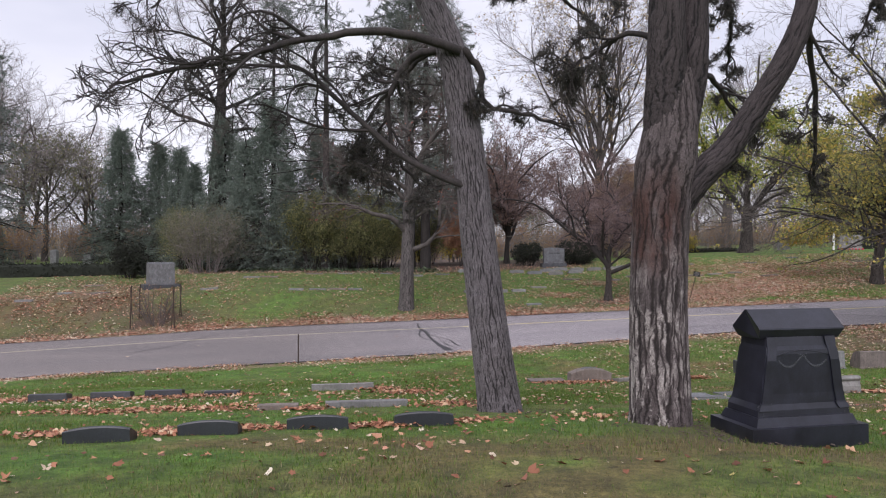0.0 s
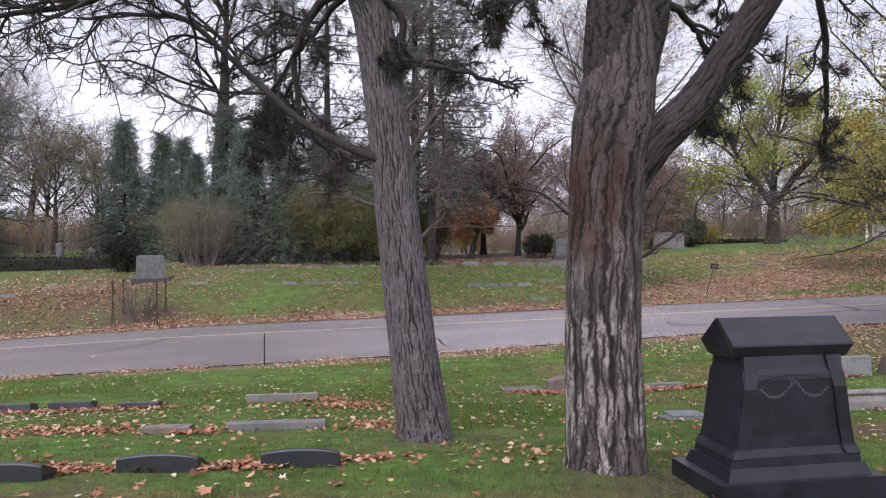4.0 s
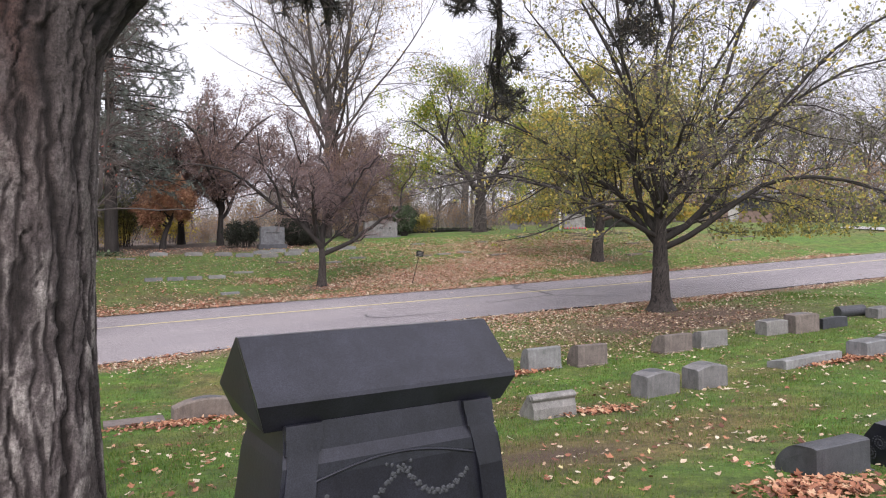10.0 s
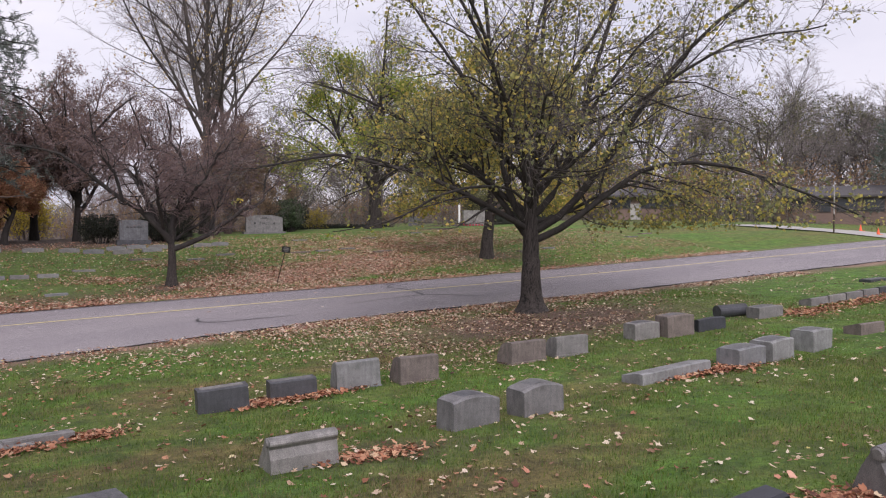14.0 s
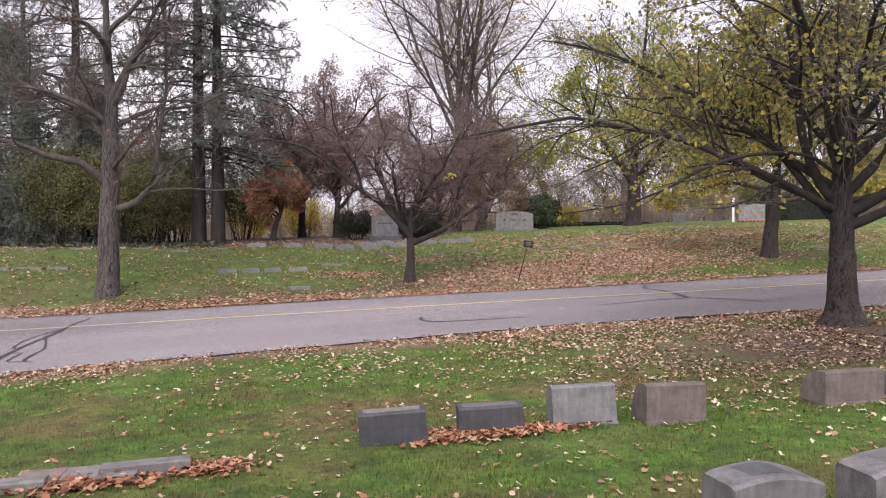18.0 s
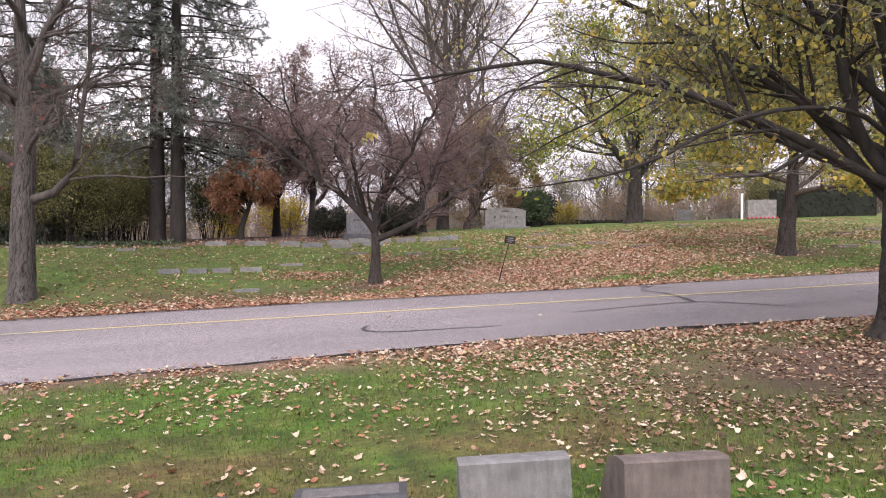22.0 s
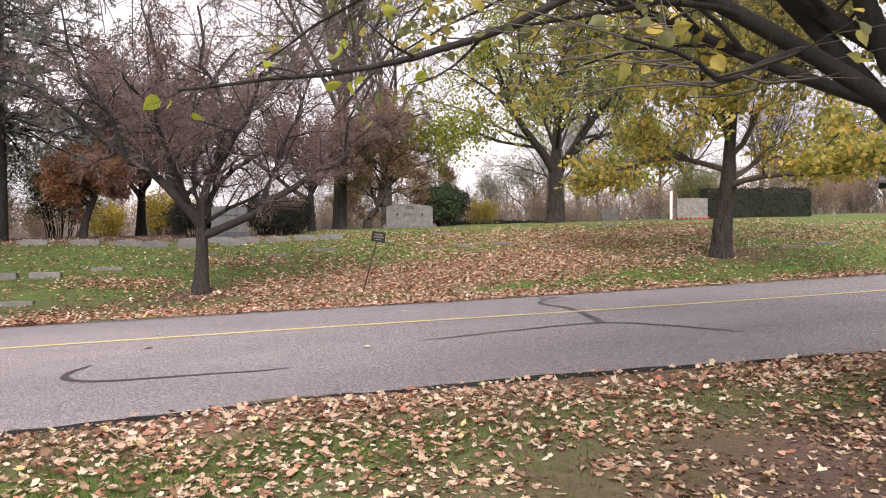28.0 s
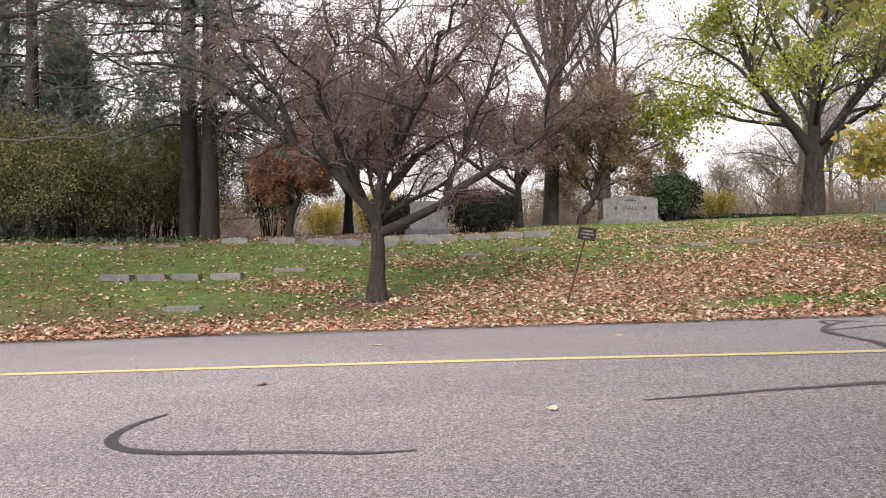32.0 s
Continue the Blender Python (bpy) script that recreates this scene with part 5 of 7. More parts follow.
# the big maple on the crest: a short stout trunk and wide dark limbs
_r = np.random.default_rng(23)
CREST_LIMBS = (
    ([(0, 0, 2.2), (-0.55, 0, 3.1), (-1.3, 0, 3.95), (-1.9, 0.1, 4.9), (-2.4, 0.1, 5.6), (-2.8, 0.2, 6.8), (-3.4, 0.3, 8.6)], 0.235),
    ([(0, 0, 2.3), (-0.05, 0, 3.6), (-0.1, 0, 4.8), (0, 0.1, 6.5), (0.3, 0.1, 9.0), (0.4, 0, 13.0)], 0.26),
    ([(0, 0, 2.2), (0.7, -0.1, 3.3), (1.45, -0.2, 4.4), (2.8, -0.4, 5.7), (4.2, -0.6, 6.8), (5.4, -0.7, 7.6)], 0.225),
    ([(-0.9, 0, 3.5), (-1.9, -0.3, 3.55), (-3.0, -0.6, 3.6), (-4.4, -0.8, 3.9), (-5.6, -0.9, 3.8)], 0.09),
    ([(-1.2, 0, 3.85), (-2.2, 0.3, 4.15), (-3.3, 0.5, 4.7), (-4.8, 0.8, 5.4), (-6.0, 0.9, 5.6)], 0.085),
    ([(-1.9, 0.1, 4.9), (-3.2, -0.3, 5.9), (-4.6, -0.6, 6.6), (-5.8, -0.7, 6.8)], 0.08),
    ([(-2.4, 0.1, 5.7), (-2.3, -0.3, 7.2), (-2.0, -0.5, 9.5)], 0.08),
    ([(-0.1, 0, 4.9), (-0.9, 0.6, 6.5), (-1.6, 1.0, 8.5), (-2.0, 1.2, 10.5)], 0.10),
    ([(-0.1, 0, 5.2), (0.9, 0.5, 6.8), (1.7, 0.8, 9.0), (2.1, 1.0, 11.5)], 0.10),
    ([(1.1, -0.2, 3.9), (2.4, 0.3, 4.2), (4.0, 0.7, 4.3), (5.6, 0.9, 3.9)], 0.08),
    ([(2.2, -0.3, 5.1), (2.6, -0.2, 6.8), (3.4, 0, 8.6)], 0.09),
    ([(0, 0, 3.4), (-0.5, -1.4, 4.4), (-0.9, -3.0, 5.2), (-1.1, -4.6, 5.5)], 0.10),
    ([(0.5, -0.1, 3.0), (1.2, -1.4, 4.5), (2.0, -2.8, 6.2), (2.7, -3.9, 7.2)], 0.10),
    ([(0, 0, 3.2), (0.3, 1.6, 4.4), (0.6, 3.4, 5.6), (0.8, 5.0, 6.2)], 0.10))
_m = broad_tree(_r, 15, 0.37, 2.2, MAT_DARK_BARK, MAT_TWIG, 2, 0.40, 40, (0.05, -0.02), (10, 8, 4), (0.1, 0), MAT_CREST_LEAF, 12, 0.13, 0.13, 0.35, 0.05, 0.007, 0.22, 11, 0.40, True, 0.6, None, CREST_LIMBS, clump=0.33, flat=0.35, bare=0.3, plated=MAT_DARK_PLATES)
stand(_m, "maple_tree", 24.3, 46.0, "large dark-limbed maple with yellow-green leaves on the crest")
# the tall bare tree behind the monuments: straight upswept stems
_r = np.random.default_rng(24)
TALL_STEMS = (
    ([(0, 0, 5.6), (-0.5, 0.2, 8.0), (-0.9, 0.3, 11.0), (-1.3, 0.4, 15.0), (-1.5, 0.5, 19.0)], 0.17), ([(0, 0, 5.9), (0.6, -0.2, 8.0), (1.1, -0.3, 11.0), (1.5, -0.4, 15.0), (1.9, -0.5, 19.5)], 0.18),
    ([(0, 0, 4.8), (-1.1, -0.4, 7.0), (-2.4, -0.7, 10.0), (-3.6, -1.0, 14.0)], 0.12), ([(0, 0, 6.4), (1.5, 0.4, 9.0), (3.0, 0.8, 12.0), (4.2, 1.2, 15.5)], 0.12))
_m = broad_tree(_r, 21, 0.26, 5.0, MAT_GREY_BARK, MAT_TWIG, 13, 0.46, 34, (0.035, 0.03), (11, 9, 4), (0.3, 0), MAT_GOLD_LEAF, 3, 0.12, 0.07, 0.7, 0.40, 0.0085, 0.12, 9, 0.36, True, extra=TALL_STEMS, clump=0.42)
stand(_m, "bare_tree", 14.3, 46.2, "tall bare tree with a few yellow leaves")
# the spreading tree across the road
_r = np.random.default_rng(25)
GREY_LIMBS = (
    ([(0, 0, 2.35), (0.5, -0.1, 2.45), (1.0, -0.2, 2.75), (1.35, -0.2, 3.4), (1.5, -0.1, 4.8), (1.7, 0, 6.8), (1.6, 0, 9)], 0.12), ([(0.9, -0.1, 2.8), (1.8, -0.4, 2.95), (2.9, -0.7, 2.95), (4.0, -0.9, 3.05), (4.7, -1.0, 3.4)], 0.035),
    ([(0, 0, 3.0), (-0.7, -0.3, 3.6), (-1.5, -0.6, 3.8), (-2.6, -0.8, 4.2), (-3.6, -0.9, 4.3)], 0.13), ([(0, 0, 5.4), (0.6, -0.3, 6.4), (1.3, -0.6, 7.4), (1.8, -0.9, 9.0)], 0.13),
    ([(0, 0, 4.2), (-0.9, 0.2, 5.2), (-2.0, 0.3, 5.7), (-3.2, 0.4, 6.4)], 0.09), ([(0, 0, 4.6), (0.9, 0.4, 5.2), (2.2, 0.8, 5.5), (3.4, 1.0, 6.1)], 0.08), ([(0, 0, 3.4), (0.7, -1.0, 4.0), (1.4, -2.2, 4.4), (1.8, -3.2, 4.5)], 0.07))
_m = broad_tree(_r, 12.5, 0.245, 4.2, MAT_GREY_BARK, MAT_TWIG, 8, 0.36, 48, (0.08, -0.02), (10, 9, 5), (-0.05, 0.1), MAT_RED_LEAF, 2, 0.07, 0.17, 0.75, 0.97, 0.0062, 0.05, 9, 0.42, True, extra=GREY_LIMBS, crook=0.2, plated=MAT_GREY_PLATES, shed=(3.9, 0.16))
stand(_m, "bare_tree", 1.2, 29.3, "grey spreading tree, almost bare, at the roadside")
# crab apples: low, dense with purple-brown twigs
_r = np.random.default_rng(26)
CRAB_LIMBS = (
    ([(0.02, 0, 1.05), (0.6, -0.1, 1.32), (1.3, -0.1, 1.75), (2.0, 0, 2.2), (2.45, 0, 2.75), (2.5, 0.05, 3.5), (2.9, 0.1, 4.2)], 0.085),
    ([(0, 0, 1.25), (-0.35, -0.05, 1.75), (-0.95, 0, 2.25), (-1.75, 0.1, 2.7), (-2.5, 0.2, 3.3), (-3.4, 0.3, 3.9), (-4.3, 0.4, 4.2)], 0.10),
    ([(0, 0, 1.3), (0.12, 0.1, 1.9), (0.5, 0.1, 2.6), (0.62, 0.1, 3.5), (0.4, 0.1, 4.4), (0.6, 0.1, 5.3)], 0.088),
    ([(-0.5, 0, 1.9), (-0.75, 0.15, 2.7), (-1.1, 0.1, 3.5), (-1.0, 0, 4.5), (-1.4, 0, 5.5)], 0.07),
    ([(-1.3, 0.05, 2.45), (-1.6, -0.2, 3.2), (-2.3, -0.4, 4.0), (-2.7, -0.5, 5.0)], 0.055),
    ([(0.05, 0.0, 1.35), (0.3, 0.5, 2.1), (1.0, 1.2, 2.9), (1.6, 1.8, 3.6)], 0.07),
    ([(0.2, 0.1, 2.1), (0.7, -0.5, 2.9), (1.2, -1.2, 3.6), (1.5, -1.9, 4.2)], 0.06),
    ([(-0.2, 0.0, 1.6), (-0.5, -0.7, 2.4), (-0.9, -1.5, 3.1), (-1.3, -2.2, 3.5)], 0.065),
    ([(-0.3, 0.0, 1.7), (-0.6, 0.8, 2.5), (-1.2, 1.7, 3.2), (-1.8, 2.4, 3.7)], 0.065),
    ([(1.1, -0.1, 1.65), (1.4, 0.1, 2.5), (1.7, 0.2, 3.4), (2.0, 0.2, 4.6)], 0.055),
    ([(0.55, 0.1, 3.1), (1.1, 0.2, 3.9), (1.5, 0.3, 4.9)], 0.045))
_m = broad_tree(_r, 5.4, 0.112, 1.15, MAT_DARK_BARK, MAT_PURPLE_TWIG, 2, 0.50, 40, (0.08, 0.03), (14, 11, 5), (0.04, 0), MAT_PURPLE_LEAF, 1, 0.045, 0.20, 0.30, 0.45, 0.0054, 0.05, 13, 0.55, True, 0.2, flat=0.6, bare=0.2, skirt=1.7, plated=MAT_DARK_PLATES, extra=CRAB_LIMBS)
stand(_m, "crab_apple_tree", 9.68, 29.7, "low crab apple with dense purple-brown twigs", group="crab apples", scale=1.08)
# fuller, browner ones of the same shape behind
_r = np.random.default_rng(36)
_m = broad_tree(_r, 5.4, 0.112, 1.15, MAT_DARK_BARK, MAT_PURPLE_TWIG, 5, 0.50, 52, (0.08, 0.0), (11, 10, 5), (0.04, 0), MAT_CRAB_LEAF, 3, 0.062, 0.20, 0.35, 0.25, 0.006, 0.06, 11, 0.55, True, 0.2, flat=0.6, bare=0.2, skirt=1.5, extra=CRAB_LIMBS)
brown_crab = stand(_m, "crab_apple_tree", 7.9, 43.6, "broad crab apple with thin brown leaves behind the headstones", group="crab apples", scale=1.3, turn=70)
for _x, _y, _s, _t in ((12.9, 43.4, 0.9, 200), (6.2, 46.5, 1.15, 130)):
    copy_thing(brown_crab, pose(_x, _y, gz(_x, _y), 0, 0, _t) @ Matrix.Diagonal((_s, _s, _s, 1)))
_r = np.random.default_rng(27)
RUST_STEMS = (([(0, 0, 0.7), (0.4, -0.1, 1.4), (1.1, -0.2, 2.0), (2.0, -0.2, 2.5), (2.8, -0.1, 2.7)], 0.075), ([(0, 0, 0.8), (0.2, 0.1, 1.6), (0.8, 0.2, 2.8), (1.3, 0.2, 3.9)], 0.08), ([(0, 0, 0.8), (-0.3, 0, 1.7), (-0.5, 0.1, 2.8), (-0.3, 0.1, 3.8)], 0.075))
_m = broad_tree(_r, 4.9, 0.115, 0.9, MAT_BROWN_BARK, MAT_TWIG, 11, 0.56, 66, (0.07, -0.04), (11, 10, 6), (0.9, 0), MAT_SMALL_RUST_LEAF, 6, 0.07, 0.15, 0.6, 0.1, 0.005, 0.08, 8, 0.44, True, extra=RUST_STEMS)
stand(_m, "small_tree", 15.5, 46.0, "small round tree with thin rust-brown leaves", group="rust-leaved trees", scale=1.18)
_r = np.random.default_rng(29)
_m = broad_tree(_r, 3.5, 0.12, 1.1, MAT_DARK_BARK, MAT_TWIG, 12, 0.52, 62, (0.05, -0.06), (10, 9, 5), (0.5, 0), MAT_ORANGE_LEAF, 7, 0.08, 0.16, 0.6, 0.05, 0.005, 0.07, 8, 0.44, True)
stand(_m, "small_tree", 5.0, 41.8, "small spreading tree with orange autumn leaves")

# the great bare tree beyond the caged shrub
_r = np.random.default_rng(28)
_m = broad_tree(_r, 23, 0.46, 8.5, MAT_DARK_BARK, MAT_TWIG, 16, 0.34, 52, (0.06, 0.01), (11, 9, 5), (0.4, 0), None, 0, 0.1, 0.13, 0.8, 0.9, 0.011, 0.1, 10, 0.30, True)
stand(_m, "bare_tree", -10.4, 48.0, "great bare dark tree rising above the conifers")

# conifers
_r = np.random.default_rng(31)
_dark = conifer(_r, 19, 0.34, 0.19, 4.2, MAT_DARK_BARK, MAT_SPRUCE, 16, 6, -0.09, 86, 12, 42, 0.21, 0.019, 0.5)
dark_con = stand(_dark, "spruce_tree", 1.9, 40.9, "tall dark spruce with layered boughs", group="tall dark spruces")
for _x, _y, _s, _t in ((2.75, 40.5, 0.94, 100), (-21.5, 41.0, 0.72, 30), (-25, 39, 0.75, 130)):
    copy_thing(dark_con, pose(_x, _y, gz(_x, _y), 0, 0, _t) @ Matrix.Diagonal((_s, _s, _s, 1)))
_r = np.random.default_rng(33)
_thin = conifer(_r, 18, 0.26, 0.20, 3.4, MAT_DARK_BARK, MAT_SPRUCE, 12, 5, -0.11, 82, 11, 30, 0.20, 0.015, 0.5)
thin_con = stand(_thin, "spruce_tree", -2.7, 39.8, "thin tall conifer with an ivy-dark trunk and sparse boughs", group="sparse conifers")
for _x, _y, _s, _t in ((-6.0, 43.5, 0.9, 90),):
    copy_thing(thin_con, pose(_x, _y, gz(_x, _y), 0, 0, _t) @ Matrix.Diagonal((_s, _s, _s, 1)))
_r = np.random.default_rng(32)
_blue = conifer(_r, 9.0, 0.2, 0.04, 3.1, MAT_DARK_BARK, MAT_BLUE_SPRUCE, 24, 9, -0.10, 92, 12, 26, 0.12, 0.017, 1.15)
blue_con = stand(_blue, "blue_spruce", -9.0, 44.5, "blue-green spruce with a pointed top", group="blue spruces")
for _x, _y, _s, _t in ((-5.8, 41.8, 1.05, 100), (-3.2, 42.5, 0.9, 60), (-4.9, 40.6, 0.62, 190), (-7.2, 41.0, 0.8, 330), (-2.2, 41.2, 0.75, 250), (-16.5, 49, 0.98, 20), (-14.4, 50, 0.9, 170), (-12.9, 49, 0.85, 300), (-11.2, 46, 0.7, 220), (68.4, 37.4, 1.5, 130), (-24, 45, 1.0, 70)):
    copy_thing(blue_con, pose(_x, _y, gz(_x, _y), 0, 0, _t) @ Matrix.Diagonal((_s, _s, _s, 1)))

# bare woods behind: a few kinds, repeated
WOODS = []
for _k, (_h, _tr, _fk, _lb, _an, _lf, _per, _dl) in enumerate(((19, 0.32, 5, 10, 34, None, 0, 0), (16, 0.28, 4, 10, 42, None, 0, 0), (13, 0.22, 2.5, 10, 46, MAT_OLIVE_LEAF, 2, 0.4), (15, 0.26, 3.5, 10, 38, MAT_RUST_LEAF, 1, 0.7))):
    _r = np.random.default_rng(40 + _k)
    WOODS.append(broad_tree(_r, _h, _tr, _fk, MAT_GREY_BARK, MAT_GREY_TWIG, _lb, 0.5, _an, (0.05, 0.02), (9, 8, 4), (0.6, 0.4), _lf, _per, 0.13, 0.12, 0.55, _dl, 0.013, 0.1, 8, 0.38))
_first = {}
_r = np.random.default_rng(50)
_spots = [(-29, 62, 1, 1.0), (-34, 66, 0, 1.0), (-26, 60, 2, 0.9), (-20.5, 58, 2, 0.85), (-38, 60, 1, 1.0), (-17, 66, 0, 0.9), (18.5, 58, 0, 1.1), (30, 60, 0, 1.0)]
LEFT_WOODS = [(-33, 62, 0, 0.95), (-28.5, 63, 2, 1.05), (-22.5, 61, 2, 0.8), (-25.5, 66, 3, 0.85)]
for _a in np.arange(-62, 75, 3.0):
    for _ring in (0, 1):
        _d = 72 + 24 * _ring + 14 * _r.random()
        _an = radians(_a + 1.5 * _r.random() + 1.3 * _ring)
        _spots.append((5 + _d * math.sin(_an), 8 + _d * math.cos(_an), int(_r.integers(0, 4)), (0.42 if _a < 20 else 0.7) + 0.28 * _r.random()))
for _a in np.arange(44, 84, 1.6):
    _d = 84 + 26 * _r.random()
    _spots.append((5 + _d * math.sin(radians(_a)), 8 + _d * math.cos(radians(_a)), int(_r.integers(0, 4)), 0.95 + 0.4 * _r.random()))
for _x, _y, _k, _s in LEFT_WOODS + _spots:
    if (_x, _y, _k, _s) in LEFT_WOODS:
        pass
    elif (44 < _x < 72 and 25 < _y < 58) or (_y > 50 and -1.0 < _x / (_y - 17) * 1.0 + 0.42 < 0.55 and _r.random() < 0.6):
        continue
    _pl = pose(_x, _y, gz(_x, _y) - (0.6 if _y > 62 else 0), 0, 0, 360 * _r.random()) @ Matrix.Diagonal((_s, _s, _s, 1))
    if _k not in _first:
        _first[_k] = stand(WOODS[_k], "bare_tree", _x, _y, ("tall bare grey tree in the woods", "bare grey tree with upswept twigs", "tree with thin olive autumn leaves", "tree with thin rust-brown leaves")[_k], group="woods", scale=_s)
    else:
        copy_thing(_first[_k], _pl)

# shrubs
_r = np.random.default_rng(61)
_grey_shrub = shrub(_r, 4.4, 3.3, MAT_GREY_TWIG, MAT_GREY_OLIVE_LEAF, 40, 6, 0.05, (9, 7))
stand(_grey_shrub, "shrub", -8.8, 38.5, "large rounded olive-grey shrub behind the grey monument", "shrub")
_dark_shrub = shrub(_r, 1.7, 1.35, MAT_DARK_BARK, MAT_HEDGE, 26, 6, 0.07, (8, 6))
_ds = stand(_dark_shrub, "dark_shrub", 11.1, 41.0, "dark leafy shrub beside a headstone", "shrub", group="dark shrubs")
for _x, _y, _s in ((12.0, 41.5, 0.95), (8.7, 41.0, 0.95), (11.6, 40.6, 0.8), (19.3, 47.0, 1.3)):
    copy_thing(_ds, pose(_x, _y, gz(_x, _y), 0, 0, 70 * _x) @ Matrix.Diagonal((_s, _s, _s, 1)))
copy_thing(_ds, pose(-11.6, 35.6, gz(-11.6, 35.6), 0, 0, 40) @ Matrix.Diagonal((1.05, 1.05, 1.15, 1)))
_holly = shrub(_r, 1.4, 1.7, MAT_DARK_BARK, MAT_IVY, 24, 9, 0.08, (8, 7), 22)
stand(_holly, "holly_bush", 18.7, 45.0, "green holly bush beside the wide headstone", "shrub")
_yew = shrub(_r, 4.2, 4.6, MAT_DARK_BARK, MAT_YEW, 26, 11, 0.075, (10, 8))
_yw = stand(_yew, "yew_bush", 0.4, 44.0, "tall olive-green yew bush under the conifers", "shrub", group="yews")
for _x, _y, _s, _t in ((-1.3, 39.6, 0.8, 60), (-3.4, 40.2, 0.85, 160), (0.1, 40.6, 0.7, 260), (-2.6, 43.0, 0.95, 60), (3.2, 46.5, 0.8, 130), (-1.2, 45.5, 1.1, 20), (-10.8, 43.0, 0.7, 100), (37, 54, 0.7, 90)):
    copy_thing(_yw, pose(_x, _y, gz(_x, _y), 0, 0, _t) @ Matrix.Diagonal((_s, _s, _s, 1)))
_yel = shrub(_r, 3.4, 2.6, MAT_TWIG, MAT_YELLOW_LEAF, 26, 3, 0.10, (8, 7))
_yl = stand(_yel, "yellow_shrub", 6.2, 55.0, "bright yellow autumn shrub in the woods", "shrub", group="yellow shrubs")
for _x, _y, _s in ((22.3, 50.5, 0.5), (-13.5, 58, 1.0), (-28, 55, 1.1), (3.0, 57, 0.8), (66, 57, 1.8)):
    copy_thing(_yl, pose(_x, _y, gz(_x, _y), 0, 0, 50 * _x) @ Matrix.Diagonal((_s, _s, _s, 1)))
_brown = shrub(_r, 5.0, 3.6, MAT_GREY_TWIG, MAT_RUST_LEAF, 26, 1, 0.11, (8, 7))
_bs = stand(_brown, "brown_thicket", 12, 62, "brown leafless thicket at the edge of the woods", "shrub", group="thicket")
for _a in np.concatenate([np.arange(-60, 62, 3.4), np.arange(-58, 60, 2.6)]):
    _d = 55 + 16 * _r.random()
    _an = radians(_a + 2 * _r.random())
    _x, _y = 6 + _d * math.sin(_an), 6 + _d * math.cos(_an)
    if _x > 40 and _y < 50:
        continue
    _s = (0.7 if _a < 0 else 0.45) + 0.4 * _r.random()
    copy_thing(_bs, pose(_x, _y, gz(_x, _y) - 0.2, 0, 0, 360 * _r.random()) @ Matrix.Diagonal((_s, _s, _s, 1)))


for _x, _y, _s in ((60, 52, 1.5), (64, 50, 1.7), (69, 47, 1.6), (73, 44, 1.6), (56, 55, 1.5), (52, 57, 1.4), (76, 40, 1.6), (47, 58, 1.4), (71, 41, 1.0), (62, 44, 0.55), (60, 41, 0.5)):
    copy_thing(_bs, pose(_x, _y, gz(_x, _y) - 0.2, 0, 0, 80 * _x) @ Matrix.Diagonal((_s, _s, _s, 1)))


def hedge(name, x0, y0, x1, y1, w, h, label, seed):
    """A clipped hedge: a rounded core set with leaves."""
    r = np.random.default_rng(seed)
    length = math.hypot(x1 - x0, y1 - y0)
    ob = thing(name, pose(x0, y0, gz(x0, y0), 0, 0, math.degrees(math.atan2(y1 - y0, x1 - x0))), label, "hedge")
    bm = extrude_profile([(-w / 2, -0.3), (w / 2, -0.3), (w / 2, h * 0.85), (w * 0.35, h * 0.96), (-w * 0.35, h * 0.96), (-w / 2, h * 0.85)], length, 24)
    bmesh.ops.translate(bm, verts=bm.verts[:], vec=(length / 2, 0, 0))
    for v in bm.verts:
        v.co += 0.06 * Vector((noise.noise(v.co * 1.5), noise.noise(v.co * 1.5 + Vector((9, 0, 0))), noise.noise(v.co * 1.5 + Vector((0, 9, 0)))))
    part("core", mesh_bm("core", bm, MAT_HEDGE), ob)
    n = int(length * (w + 2 * h) * 160)
    x, s = r.random(n) * length, r.random(n) * (w + 2 * h)
    y = np.where(s < h, -w / 2, np.where(s < h + w, s - h - w / 2, w / 2))
    z = np.where(s < h, s, np.where(s < h + w, h * 0.95, s - h - w))
    V, F = leaf_quads(r, np.stack([x, y, z], -1) + r.normal(size=(n, 3)) * 0.04, 0.10)
    tagged(part("foliage", mesh_np("foliage", V, F, MAT_HEDGE), ob), kind="stuff")
    return ob


hedge("hedge", -26, 36.6, -10.8, 37.6, 0.9, 0.8, "long low dark clipped hedge", 71)
hedge("hedge", 20.5, 53.0, 29.0, 53.4, 0.8, 0.5, "low dark clipped hedge on the crest", 72)
hedge("hedge", 32.6, 46.5, 37.5, 45.2, 1.2, 1.5, "tall dark clipped hedge", 73)

# ivy on the ground below the conifers
_r = np.random.default_rng(75)
_n = 3500
_x, _y = -9.5 + 13 * _r.random(_n), 36.2 + 4.2 * _r.random(_n) ** 1.5
_pl = np.stack([_x, _y, land(_x, _y) + 0.02 + 0.12 * _r.random(_n)], -1)
_V, _F = leaf_quads(_r, _pl[(_x < 3.2) & (_y > 38.6 - 0.12 * (_x + 9))], 0.11, 0.7)
thing("ivy_bed", Matrix(), "dark green ivy covering the ground under conifers", "ivy", kind="stuff", data=mesh_np("ivy_bed", _V, _F, MAT_IVY))

